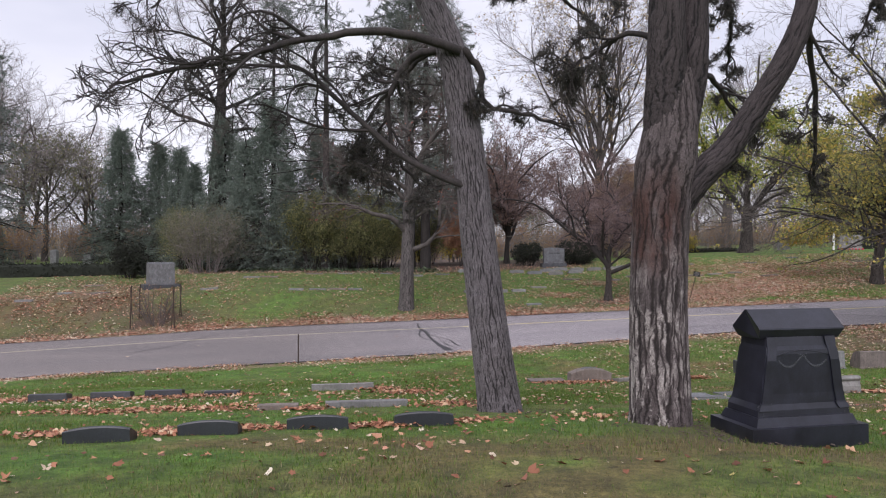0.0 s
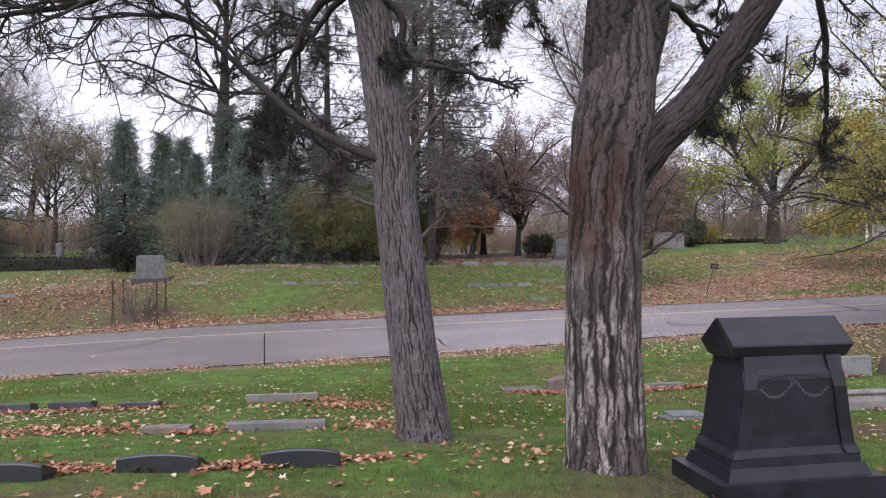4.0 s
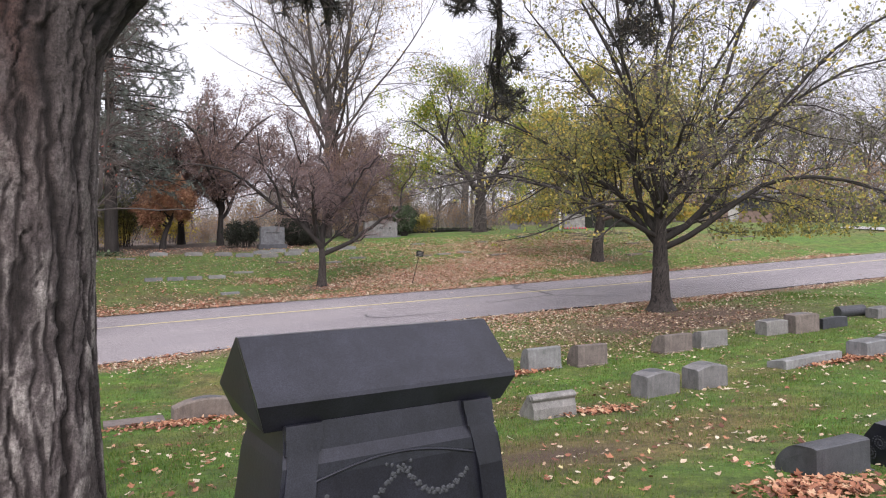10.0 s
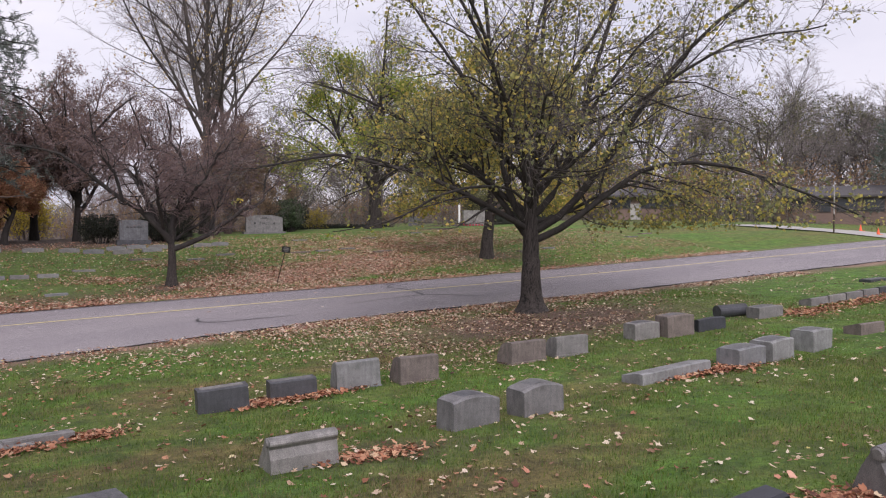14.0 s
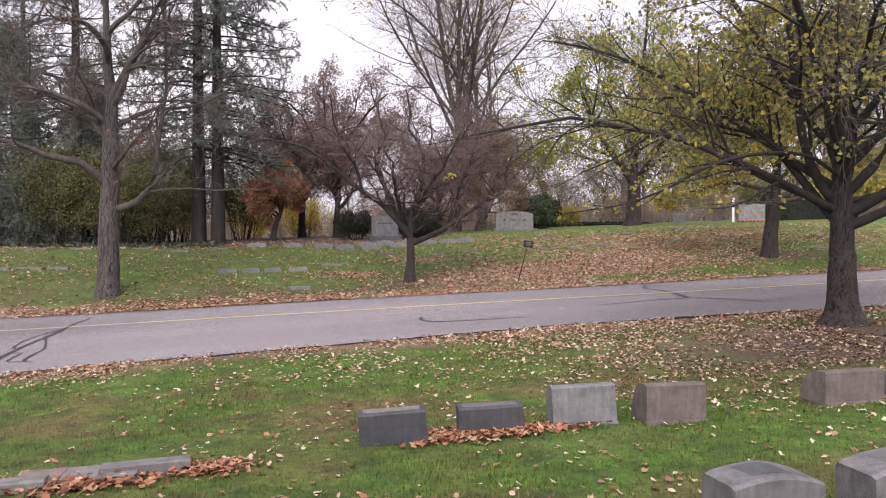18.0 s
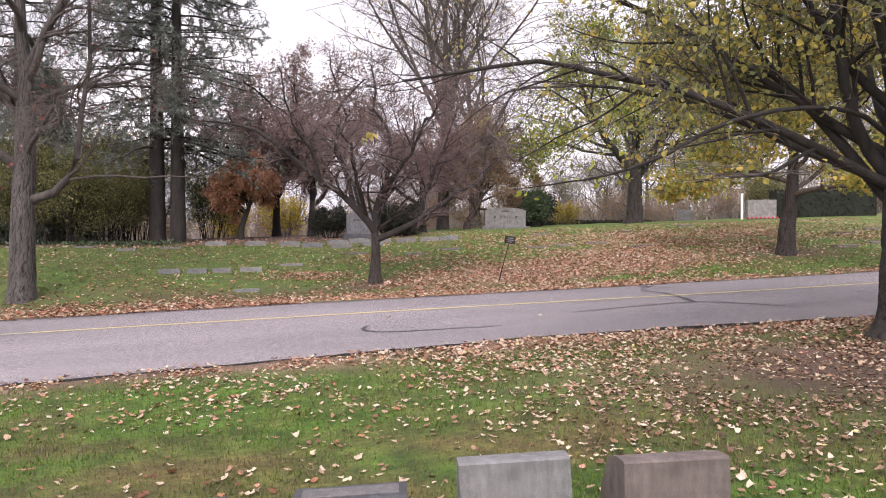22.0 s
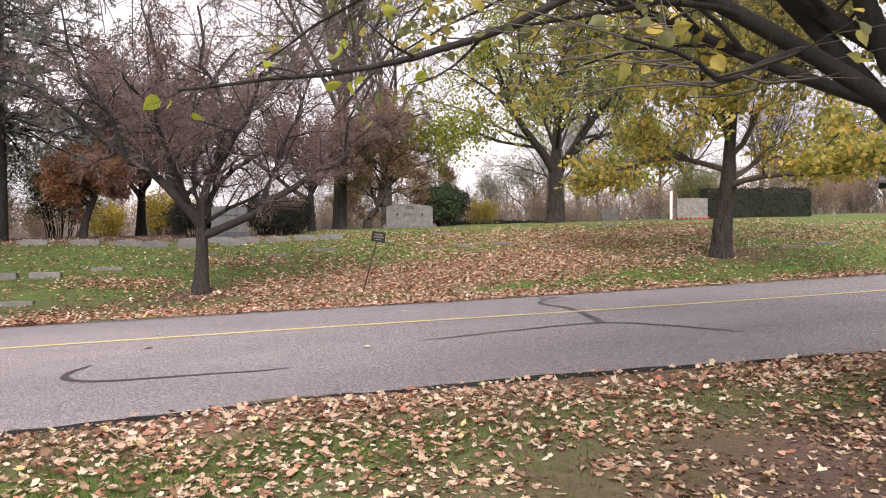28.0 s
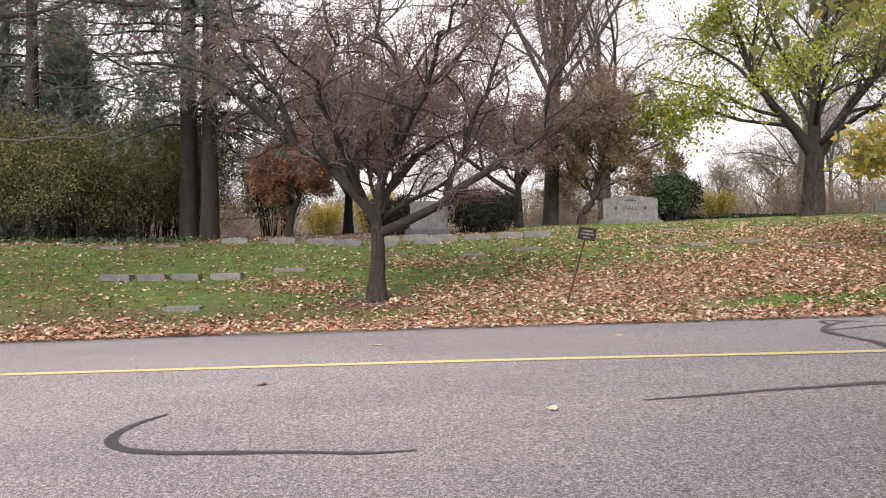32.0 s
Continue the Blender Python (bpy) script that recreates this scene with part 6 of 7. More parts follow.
# the far woods: a dense brush of trunks and twigs closing the distance
_r = np.random.default_rng(77)
_n = 38000
_a = np.radians(-80 + 165 * _r.random(_n))
_d = 84 + 50 * _r.random(_n)
_x, _y = 5 + _d * np.sin(_a), 8 + _d * np.cos(_a)
_z = land(_x, _y) - 1.0
_h = 2.0 + 5.0 * _r.random(_n) ** 1.8
_w = 0.03 + 0.07 * _r.random(_n)
_lx, _ly = 3.2 * _r.normal(size=_n), 3.2 * _r.normal(size=_n)
_c, _s2 = np.cos(_a) * _w, -np.sin(_a) * _w
_V = np.stack([np.stack([_x - _c, _y - _s2, _z], -1), np.stack([_x + _c, _y + _s2, _z], -1), np.stack([_x + _lx, _y + _ly, _z + _h], -1)], 1)
MAT_BRUSH = leaf_mat("far_brush", [(0, (0.13, 0.115, 0.11)), (0.5, (0.20, 0.18, 0.17)), (0.8, (0.24, 0.205, 0.15)), (1, (0.30, 0.25, 0.16))], 0.0, 0.95)
thing("far_woods", Matrix(), "grey-brown brush and saplings of distant woods", "woods", kind="stuff", data=mesh_np("far_woods", _V.reshape(-1, 3), np.arange(3 * _n).reshape(-1, 3), MAT_BRUSH))

# ---- gravestones ----
def stone(kind, w, h, d, x, y, turn, mat, label, name="headstone", sink=0.06, group="headstones", arch=None, cat="headstone", tilt=None):
    """A gravestone whose near lower edge has its middle at (x, y)."""
    if kind == "slant":
        prof = [(0, -sink), (d, -sink)] + [(d * (0.28 + 0.72 * math.cos(a)), h * (0.06 + 0.94 * math.sin(a))) for a in np.linspace(0, 1.5708, 9)] + [(0.02, h), (0, h * 0.97)]
    elif kind == "desk":
        prof = [(0, -sink), (d, -sink), (d, 0.10 * h), (d * 0.34, h), (0.02, h), (0, h * 0.97)]
    elif kind == "front_slant":
        prof = [(0, -sink), (d, -sink), (d, h), (d * 0.62, h), (d * 0.05, 0.22 * h), (0, 0.16 * h)]
    elif kind == "roll":
        prof = [(0, -sink), (d, -sink), (d, 0.10 * h), (d * 0.72, 0.55 * h), (d * 0.46, 0.86 * h)]
        prof += [(d * 0.26 + d * 0.22 * math.cos(a), h * 0.86 + h * 0.14 * math.sin(a)) for a in np.linspace(0.3, 3.9, 10)] + [(0.045, 0.70 * h), (0.012, 0.45 * h)]
    elif kind == "bevel":
        prof = [(0, -sink), (d, -sink), (d, h * 0.62), (0.05, h), (0, h * 0.93)]
    elif kind == "serp":
        prof = [(0, -sink), (d, -sink), (d, h * 0.30), (0.045, h), (0.006, h), (0, h * 0.94)]
    elif kind == "flat":
        prof = [(0, -sink), (d, -sink), (d, h), (0, h)]
    elif kind == "log":
        prof = [(d / 2 + d / 2 * math.cos(a), h / 2 + h / 2 * math.sin(a)) for a in np.linspace(-1.57, 4.71, 19)[:-1]]
    else:
        prof = [(0, -sink), (d, -sink), (d, h * 0.9), (d * 0.9, h), (d * 0.08, h), (0, h * 0.95)]
    if arch is None:
        arch = {"die": 0.05, "serp": 0.06}.get(kind, 0.0)
    bm = extrude_profile(prof, w, 12 if arch else 4, arch)
    soften(bm, 0.008 if kind != "log" else 0.012, 2, 35)
    for v in bm.verts:
        side = abs(v.co.x) > w / 2 - 0.03 or v.co.y > d * 0.6
        v.co += (0.010 if side else 0.002) * Vector((noise.noise(v.co * 9), noise.noise(v.co * 9 + Vector((5, 0, 0))), 0.5 * noise.noise(v.co * 9 + Vector((0, 5, 0)))))
    ca, sa = math.cos(radians(turn)), math.sin(radians(turn))
    cx, cy = x - sa * d / 2, y + ca * d / 2
    slope = math.degrees(math.atan2(gz(cx + 0.3 * ca, cy + 0.3 * sa) - gz(cx - 0.3 * ca, cy - 0.3 * sa), 0.6)) * 0.7 if tilt is None else tilt
    ob = thing(name, pose(x, y, gz(cx, cy), 0, -slope, turn), label, cat, group, data=mesh_bm(name, bm, mat))
    if kind == "die" and y < 20 and d > 0.21:
        rim = 0.035
        panel = extrude_profile([(0.08 * d + rim, h - 0.012), (0.9 * d - rim, h - 0.012), (0.9 * d - rim, h + 0.004), (0.08 * d + rim, h + 0.004)], w - 2.4 * rim, 12 if arch else 1, arch)
        part("top_panel", mesh_bm("top_panel", panel, MAT_BLUE_STONE if mat is not MAT_DARK_STONE else MAT_GREY_STONE), ob, "inset panel on the top")
    if kind == "roll":
        for end in (-1, 1):
            bm = bmesh.new()
            bmesh.ops.create_cone(bm, cap_ends=True, segments=18, radius1=0.13 * h, radius2=0.10 * h, depth=0.014, matrix=pose(end * (w / 2 + 0.004), d * 0.26, h * 0.86, 0, 90 * end, 0))
            part("scroll_end", mesh_bm("scroll_end", bm, mat), ob, "carved round end of the roll")
    if kind == "slant" and mat is not MAT_BLACK_STONE:
        bm = bmesh.new()
        box(bm, -w / 2 - 0.012, w / 2 + 0.012, -0.022, 0.02, -sink, 0.022)
        soften(bm, 0.006)
        part("footing", mesh_bm("footing", bm, mat), ob, "narrow ledge at the foot")
    return ob


# row of low dark markers with curved tops
for _x0, _y0, _x1, _y1 in ((-4.05, 6.35, -3.5, 6.5), (-2.64, 6.55, -2.12, 6.72), (-1.77, 6.85, -1.27, 7.03), (-0.83, 7.1, -0.29, 7.32), (0.19, 7.22, 0.74, 7.42)):
    _t = 3 if _x0 < -2 else 1
    stone("serp", math.hypot(_x1 - _x0, _y1 - _y0), 0.125, 0.24, (_x0 + _x1) / 2, (_y0 + _y1) / 2 - 0.18, _t, MAT_MARKER_STONE, "low dark granite marker with a curved top, fallen leaves beside", "grave_marker", cat="grave marker", group="low dark markers", arch=0.03, tilt=1.2 if _x0 < -1 else 0.0)
# rows of low grey markers behind them
for _x, _y, _w, _h, _k, _m in ((-4.95, 11.5, 0.54, 0.14, "bevel", MAT_DARK_STONE), (-4.1, 11.7, 0.58, 0.14, "bevel", MAT_DARK_STONE), (-3.36, 11.9, 0.56, 0.14, "bevel", MAT_DARK_STONE), (-2.48, 12.0, 0.54, 0.10, "bevel", MAT_DARK_STONE),
                               (-0.57, 12.6, 1.05, 0.13, "bevel", MAT_GREY_STONE), (-1.23, 9.25, 0.5, 0.09, "bevel", MAT_BROWN_STONE), (-0.12, 9.45, 1.05, 0.10, "bevel", MAT_GREY_STONE)):
    stone(_k, _w, _h, 0.28, _x, _y, 4, _m, "low granite marker with a sloping top in the lawn", "grave_marker", cat="grave marker", group="low grey markers")
stone("die", 0.78, 0.17, 0.22, 3.98, 13.2, 4, MAT_BROWN_STONE, "low round-topped brown marker among leaves", "grave_marker", cat="grave marker", arch=0.09, group="low grey markers")
for _x, _y, _w, _m in ((3.17, 13.2, 0.66, MAT_BROWN_STONE), (4.66, 10.1, 0.42, MAT_LIGHT_STONE), (5.55, 10.2, 0.4, MAT_GREY_STONE), (5.3, 13.3, 0.6, MAT_GREY_STONE), (4.95, 13.25, 0.3, MAT_BROWN_STONE)):
    stone("flat", _w, 0.05, 0.3, _x, _y, 3, _m, "flat granite plaque flush with the lawn", "grave_marker", cat="grave marker", group="flat plaques")
stone("bevel", 0.62, 0.09, 0.26, 5.64, 13.45, 10, MAT_GREY_STONE, "low grey marker heaped with leaves", "grave_marker", cat="grave marker", group="low grey markers")
stone("bevel", 0.62, 0.08, 0.24, 4.75, 13.1, 10, MAT_GREY_STONE, "low grey marker heaped with leaves", "grave_marker", cat="grave marker", group="low grey markers")
stone("flat", 0.85, 0.022, 0.30, 5.7, 10.7, 12, MAT_BLUE_STONE, "flat grey plaque in the grass", "grave_marker", cat="grave marker", group="flat plaques")
stone("flat", 0.8, 0.022, 0.30, 4.75, 10.0, 12, MAT_BLUE_STONE, "flat grey plaque in the grass", "grave_marker", cat="grave marker", group="flat plaques")
# the row of four upright stones, then a pair
stone("die", 0.57, 0.28, 0.24, 7.50, 13.93, -5, MAT_DARK_STONE, "dark grey granite block headstone with a flat top", arch=0, tilt=3.4)
stone("die", 0.58, 0.23, 0.24, 8.39, 14.1, -5, MAT_DARK_STONE, "dark blue-grey granite block headstone ringed by leaves", arch=0, tilt=2.4)
stone("slant", 0.57, 0.355, 0.34, 9.23, 14.04, -7, MAT_LIGHT_STONE, "light grey slanted granite headstone", tilt=2.8)
stone("slant", 0.55, 0.335, 0.34, 9.99, 13.82, -2, MAT_BROWN_STONE, "pinkish brown slanted granite headstone", tilt=0.6)
stone("slant", 0.62, 0.30, 0.34, 11.76, 13.82, 2, MAT_BROWN_STONE, "weathered brown-grey slanted headstone", tilt=0.8)
stone("slant", 0.59, 0.28, 0.30, 12.53, 13.78, -1, MAT_GREY_STONE, "grey slanted headstone touching its neighbour", tilt=0.9)
# next row
stone("roll", 0.55, 0.28, 0.34, 7.39, 10.89, -1, MAT_GREY_STONE, "grey headstone with a rolled top", tilt=1.6)
stone("die", 0.53, 0.26, 0.30, 9.21, 11.26, 2, MAT_GREY_STONE, "grey granite headstone with a gently curved top", arch=0.05, tilt=-0.5)
stone("die", 0.49, 0.27, 0.30, 9.98, 11.21, 0, MAT_GREY_STONE, "grey granite headstone with a curved top and pale face", arch=0.05, tilt=3.0)
stone("bevel", 1.18, 0.15, 0.34, 12.28, 11.57, 1, MAT_LIGHT_STONE, "long low light grey granite marker", tilt=3.2)
for _x, _w, _h, _tl in ((13.54, 0.55, 0.235, 1.8), (14.17, 0.47, 0.26, 4.0), (15.03, 0.45, 0.285, 1.8)):
    stone("die", _w, _h, 0.34, _x, 11.48, 2, MAT_LIGHT_STONE, "light grey granite headstone in a tight row", arch=0.012, tilt=_tl)
stone("bevel", 0.52, 0.18, 0.3, 16.65, 11.7, -8, MAT_BROWN_STONE, "brown granite marker standing alone in the grass")
# the row under the maple
for _x, _y, _w, _h, _k, _m in ((14.25, 13.95, 0.5, 0.25, "die", MAT_GREY_STONE), (14.8, 13.75, 0.55, 0.33, "die", MAT_BROWN_STONE), (15.55, 13.75, 0.6, 0.2, "bevel", MAT_DARK_STONE), (17.25, 13.85, 0.6, 0.2, "die", MAT_GREY_STONE)):
    stone(_k, _w, _h, 0.3, _x, _y, -6, _m, "squat granite headstone under the maple", arch=0.02)
stone("log", 0.62, 0.24, 0.24, 16.9, 14.35, -12, MAT_DARK_STONE, "dark granite marker shaped like a log")
for _x in np.linspace(19.2, 22.2, 6):
    stone("bevel", 0.52, 0.16, 0.28, _x, 14.15, -4, MAT_GREY_STONE if int(_x * 3) % 2 else MAT_DARK_STONE, "low granite marker in a close row")
for _x, _m in ((23.3, MAT_BROWN_STONE), (23.9, MAT_BROWN_STONE), (24.6, MAT_DARK_STONE), (25.3, MAT_GREY_STONE)):
    stone("bevel", 0.6, 0.2, 0.28, _x, 14.1, -4, _m, "low granite marker in a far row")
stone("flat", 0.8, 0.06, 0.3, 24.0, 15.6, -4, MAT_DARK_STONE, "flat dark plaque in the lawn", "grave_marker", cat="grave marker")
# the nearest row beside the walk
k1 = stone("desk", 0.42, 0.34, 0.36, 8.14, 7.44, -3, MAT_BLACK_STONE, "polished dark slant headstone with carved scrolls on its side", tilt=6.0)
bm = bmesh.new()
for _k in range(60):
    _s, _c2 = _k % 30, _k // 30
    _rr = 0.055 * (1 - _s / 36)
    bmesh.ops.create_icosphere(bm, subdivisions=1, radius=0.007, matrix=Matrix.Translation((-0.21, 0.09 + 0.08 * _c2 + _rr * math.cos(0.45 * _s), 0.20 - 0.09 * _c2 + _rr * math.sin(0.45 * _s))) @ Matrix.Diagonal((0.6, 1, 1, 1)))
part("scroll", mesh_bm("scroll", bm, MAT_ORNAMENT), k1, "frosted carved scroll")
stone("slant", 0.52, 0.235, 0.34, 7.5, 7.5, -1, MAT_DARK_STONE, "rough dark grey slant marker beside a polished stone", tilt=2.2)
stone("roll", 0.42, 0.31, 0.23, 9.82, 7.68, -5, MAT_GREY_STONE, "grey granite headstone with a rolled top among leaves", tilt=5.4)
stone("bevel", 0.55, 0.17, 0.3, 10.9, 7.9, -8, MAT_GREY_STONE, "low grey granite marker deep in leaves")
stone("bevel", 0.7, 0.18, 0.3, 11.7, 7.85, -8, MAT_BROWN_STONE, "low brown granite marker deep in leaves")
stone("bevel", 0.7, 0.18, 0.3, 12.7, 7.8, -8, MAT_GREY_STONE, "low grey granite marker deep in leaves")

# flat markers across the road
for _x, _y, _w, _m in ((4.15, 31.5, 0.58, MAT_LIGHT_STONE), (4.87, 31.55, 0.54, MAT_LIGHT_STONE), (5.53, 31.65, 0.52, MAT_GREY_STONE), (6.32, 31.75, 0.6, MAT_LIGHT_STONE)):
    stone("bevel", _w, 0.11, 0.3, _x, _y, 4, _m, "low pale marker in a row of four across the road", "grave_marker", cat="grave marker", group="row of four markers")
for _i, (_x, _y) in enumerate(((-3.4, 31.4), (-2.5, 31.5), (-1.7, 31.7), (-0.9, 31.8), (-5.8, 34.6), (-5.0, 34.8), (6.45, 29.25), (7.4, 32.6), (9.4, 34.3), (11.3, 33.8), (12.6, 34.6), (15.5, 34.2), (16.6, 34.3), (17.7, 34.5), (18.8, 33.2), (2.0, 35.6), (3.3, 36.0), (-11.5, 31.5), (-13, 31.8),
                                (-14.2, 30.8), (-12.4, 33.4), (20.4, 38.0), (17.0, 38.5), (24.4, 30.6), (25.8, 30.9), (-7.0, 31.4), (27, 34), (29, 35), (33, 33), (35, 34), (24, 40), (-1.5, 36.2), (-3, 36.0), (0.5, 36.4))):
    stone("flat", 0.6 + 0.1 * (_i % 3), 0.05, 0.3, _x, _y, (_i * 7) % 11 - 5, (MAT_LIGHT_STONE, MAT_GREY_STONE, MAT_BROWN_STONE)[_i % 3], "flat granite plaque in the leafy lawn", "grave_marker", cat="grave marker", group="flat plaques across the road")
for _x, _y in ((8.0, 36.2), (8.9, 37.2), (9.7, 37.6), (10.5, 37.3), (11.4, 37.2), (12.3, 37.4), (13.1, 37.7), (7.2, 36.8), (9.0, 35.8), (10.1, 36.2), (6.0, 37.2), (4.6, 37.4)):
    stone("serp", 0.72, 0.14, 0.28, _x, _y, 2, MAT_LIGHT_STONE if int(_x * 10) % 3 else MAT_GREY_STONE, "low pale marker in rows below the family stone", "grave_marker", cat="grave marker", group="pale markers", arch=0.03)


def bars(parent, rows, y, mat, name="lettering"):
    """Writing too small to read: rows of short cut bars (x0, x1, z, height)."""
    for x0, x1, z, hh in rows:
        bm = bmesh.new()
        box(bm, x0, x1, y - 0.004, y + 0.004, z, z + hh)
        part(name, mesh_bm(name, bm, mat), parent)


def block(w, d, h, z0=0.0, soft_w=0.01, taper=0.0):
    bm = bmesh.new()
    v = box(bm, -w / 2, w / 2, -d / 2, d / 2, z0, z0 + h)
    for q in v[4:]:
        q.co.x *= 1 - taper
        q.co.y *= 1 - taper
    soften(bm, soft_w)
    return bm


def lettering(text, size, mat, parent, m, depth=0.006):
    cu = bpy.data.curves.new("letters", "FONT")
    cu.body, cu.size, cu.extrude, cu.align_x = text, size, depth, "CENTER"
    tmp = bpy.data.objects.new("letters", cu)
    me = bpy.data.meshes.new_from_object(tmp)
    bpy.data.objects.remove(tmp)
    me.materials.clear()
    me.materials.append(mat)
    return part("lettering", me, parent, "incised capital letters", m)


# wide family stone on the crest
_x, _y = 17.05, 44.5
hall = thing("monument", pose(_x, _y, gz(_x, _y), 0, 0, -6), "wide light grey granite family headstone with a shallow arched top", "monument")
part("base", mesh_bm("base", block(2.25, 0.7, 0.2, -0.1), MAT_GREY_STONE), hall)
part("tablet", mesh_bm("tablet", extrude_profile([(-0.2, 0.1), (0.2, 0.1), (0.2, 0.88), (-0.2, 0.88)], 1.95, 14, 0.12), MAT_GREY_STONE), hall)
lettering("HALL", 0.22, MAT_LETTER, hall, pose(0, -0.202, 0.48, 90))
for _sx in (-0.52, 0.52):
    bm = bmesh.new()
    bmesh.ops.create_circle(bm, cap_ends=True, segments=8, radius=0.06, matrix=pose(_sx, -0.206, 0.55, 90))
    part("rosette", mesh_bm("rosette", bm, MAT_LETTER), hall)
bars(hall, [(-0.22, 0.22, 0.8, 0.035), (-0.14, 0.14, 0.86, 0.03)], -0.202, MAT_LETTER)
# upright family stone with an inscription
_x, _y = 9.9, 40.0
hs = thing("monument", pose(_x, _y, gz(_x, _y), 0, 0, 0), "grey granite family headstone on a base beside dark shrubs", "monument")
part("base", mesh_bm("base", block(1.38, 0.6, 0.26, -0.06), MAT_DARK_STONE), hs)
part("tablet", mesh_bm("tablet", extrude_profile([(-0.18, 0.2), (0.18, 0.2), (0.15, 1.02), (-0.15, 1.02)], 1.16, 12, 0.05), MAT_BLUE_STONE), hs)
bars(hs, [(-0.32, -0.2, 0.72, 0.06), (-0.17, -0.06, 0.72, 0.06), (-0.03, 0.1, 0.72, 0.06), (0.13, 0.32, 0.72, 0.06)], -0.165, MAT_LETTER)
# square grey monument behind the caged shrub
_x, _y = -9.35, 32.7
urn = thing("monument", pose(_x, _y, gz(_x, _y), 0, 0, 24), "square grey granite monument on a low base", "monument")
part("base", mesh_bm("base", block(1.5, 1.15, 0.22, -0.1), MAT_DARK_STONE), urn)
part("die", mesh_bm("die", block(1.08, 0.8, 0.88, 0.12, 0.012, 0.03), MAT_BLUE_STONE), urn)
part("cap", mesh_bm("cap", block(1.06, 0.78, 0.08, 0.99, 0.03, 0.1), MAT_BLUE_STONE), urn)
# pale monument on the far crest
_x, _y = 30.9, 45.0
wm = thing("monument", pose(_x, _y, gz(_x, _y), 0, 0, -20), "pale stone tablet beside a white post with flowers at its foot", "monument")
part("tablet", mesh_bm("tablet", block(1.4, 0.35, 1.0, 0), MAT_GREY_STONE), wm)
part("post", mesh_bm("post", block(0.11, 0.11, 1.35, 0), MAT_WHITE), wm, "white post", pose(-0.95, 0, 0))
for _k in range(8):
    bm = bmesh.new()
    bmesh.ops.create_icosphere(bm, subdivisions=1, radius=0.07, matrix=pose(-0.7 + 0.2 * _k, -0.3, 0.06))
    part("flower", mesh_bm("flower", bm, plain_mat("red_flower", (0.45, 0.05, 0.07), 0.7, 0, 0.3, 5, 0)), wm)
# more stones far off to the right
for _i, (_x, _y, _w, _h) in enumerate(((29, 49.5, 0.8, 0.6), (-19, 50, 0.6, 0.8), (-22, 52, 0.5, 1.0), (-30, 50, 0.6, 0.7))):
    stone("die", _w, _h, 0.25, _x, _y, -20, MAT_LIGHT_STONE, "upright pale headstone far across the lawn", arch=0.06, group="far headstones")

# ---- the ornate dark monument ----
MX, MY = 3.76, 6.378
mon = thing("monument", pose(MX, MY, -0.496, 0, 0, 7.5), "large black granite monument with a sloping cap, columns and carved garlands", "monument")
bm = bmesh.new()
box(bm, -0.588, 0.588, -0.315, 0.315, -0.2, 0.165)
soften(bm, 0.014)
for q in bm.verts:
    q.co += 0.003 * Vector((noise.noise(q.co * 8), noise.noise(q.co * 8 + Vector((4, 0, 0))), 0))
part("plinth", mesh_bm("plinth", bm, MAT_BLACK_STONE), mon)
bm = bmesh.new()
v = box(bm, -0.515, 0.515, -0.268, 0.268, 0.165, 0.245)
for q in v[4:]:
    q.co.x *= 0.94
    q.co.y *= 0.90
soften(bm, 0.012)
part("moulding", mesh_bm("moulding", bm, MAT_BLACK_STONE), mon)
BODY = ((0.24, 0.472, 0.222), (0.30, 0.466, 0.216), (0.35, 0.440, 0.202), (0.44, 0.420, 0.196), (0.58, 0.404, 0.194), (0.70, 0.386, 0.194), (0.79, 0.374, 0.194), (0.825, 0.368, 0.190), (0.86, 0.360, 0.172), (0.94, 0.352, 0.160))


def body_at(z):
    """Half width and half depth of the flared body at a height."""
    zs = [b[0] for b in BODY]
    return float(np.interp(z, zs, [b[1] for b in BODY])), float(np.interp(z, zs, [b[2] for b in BODY]))


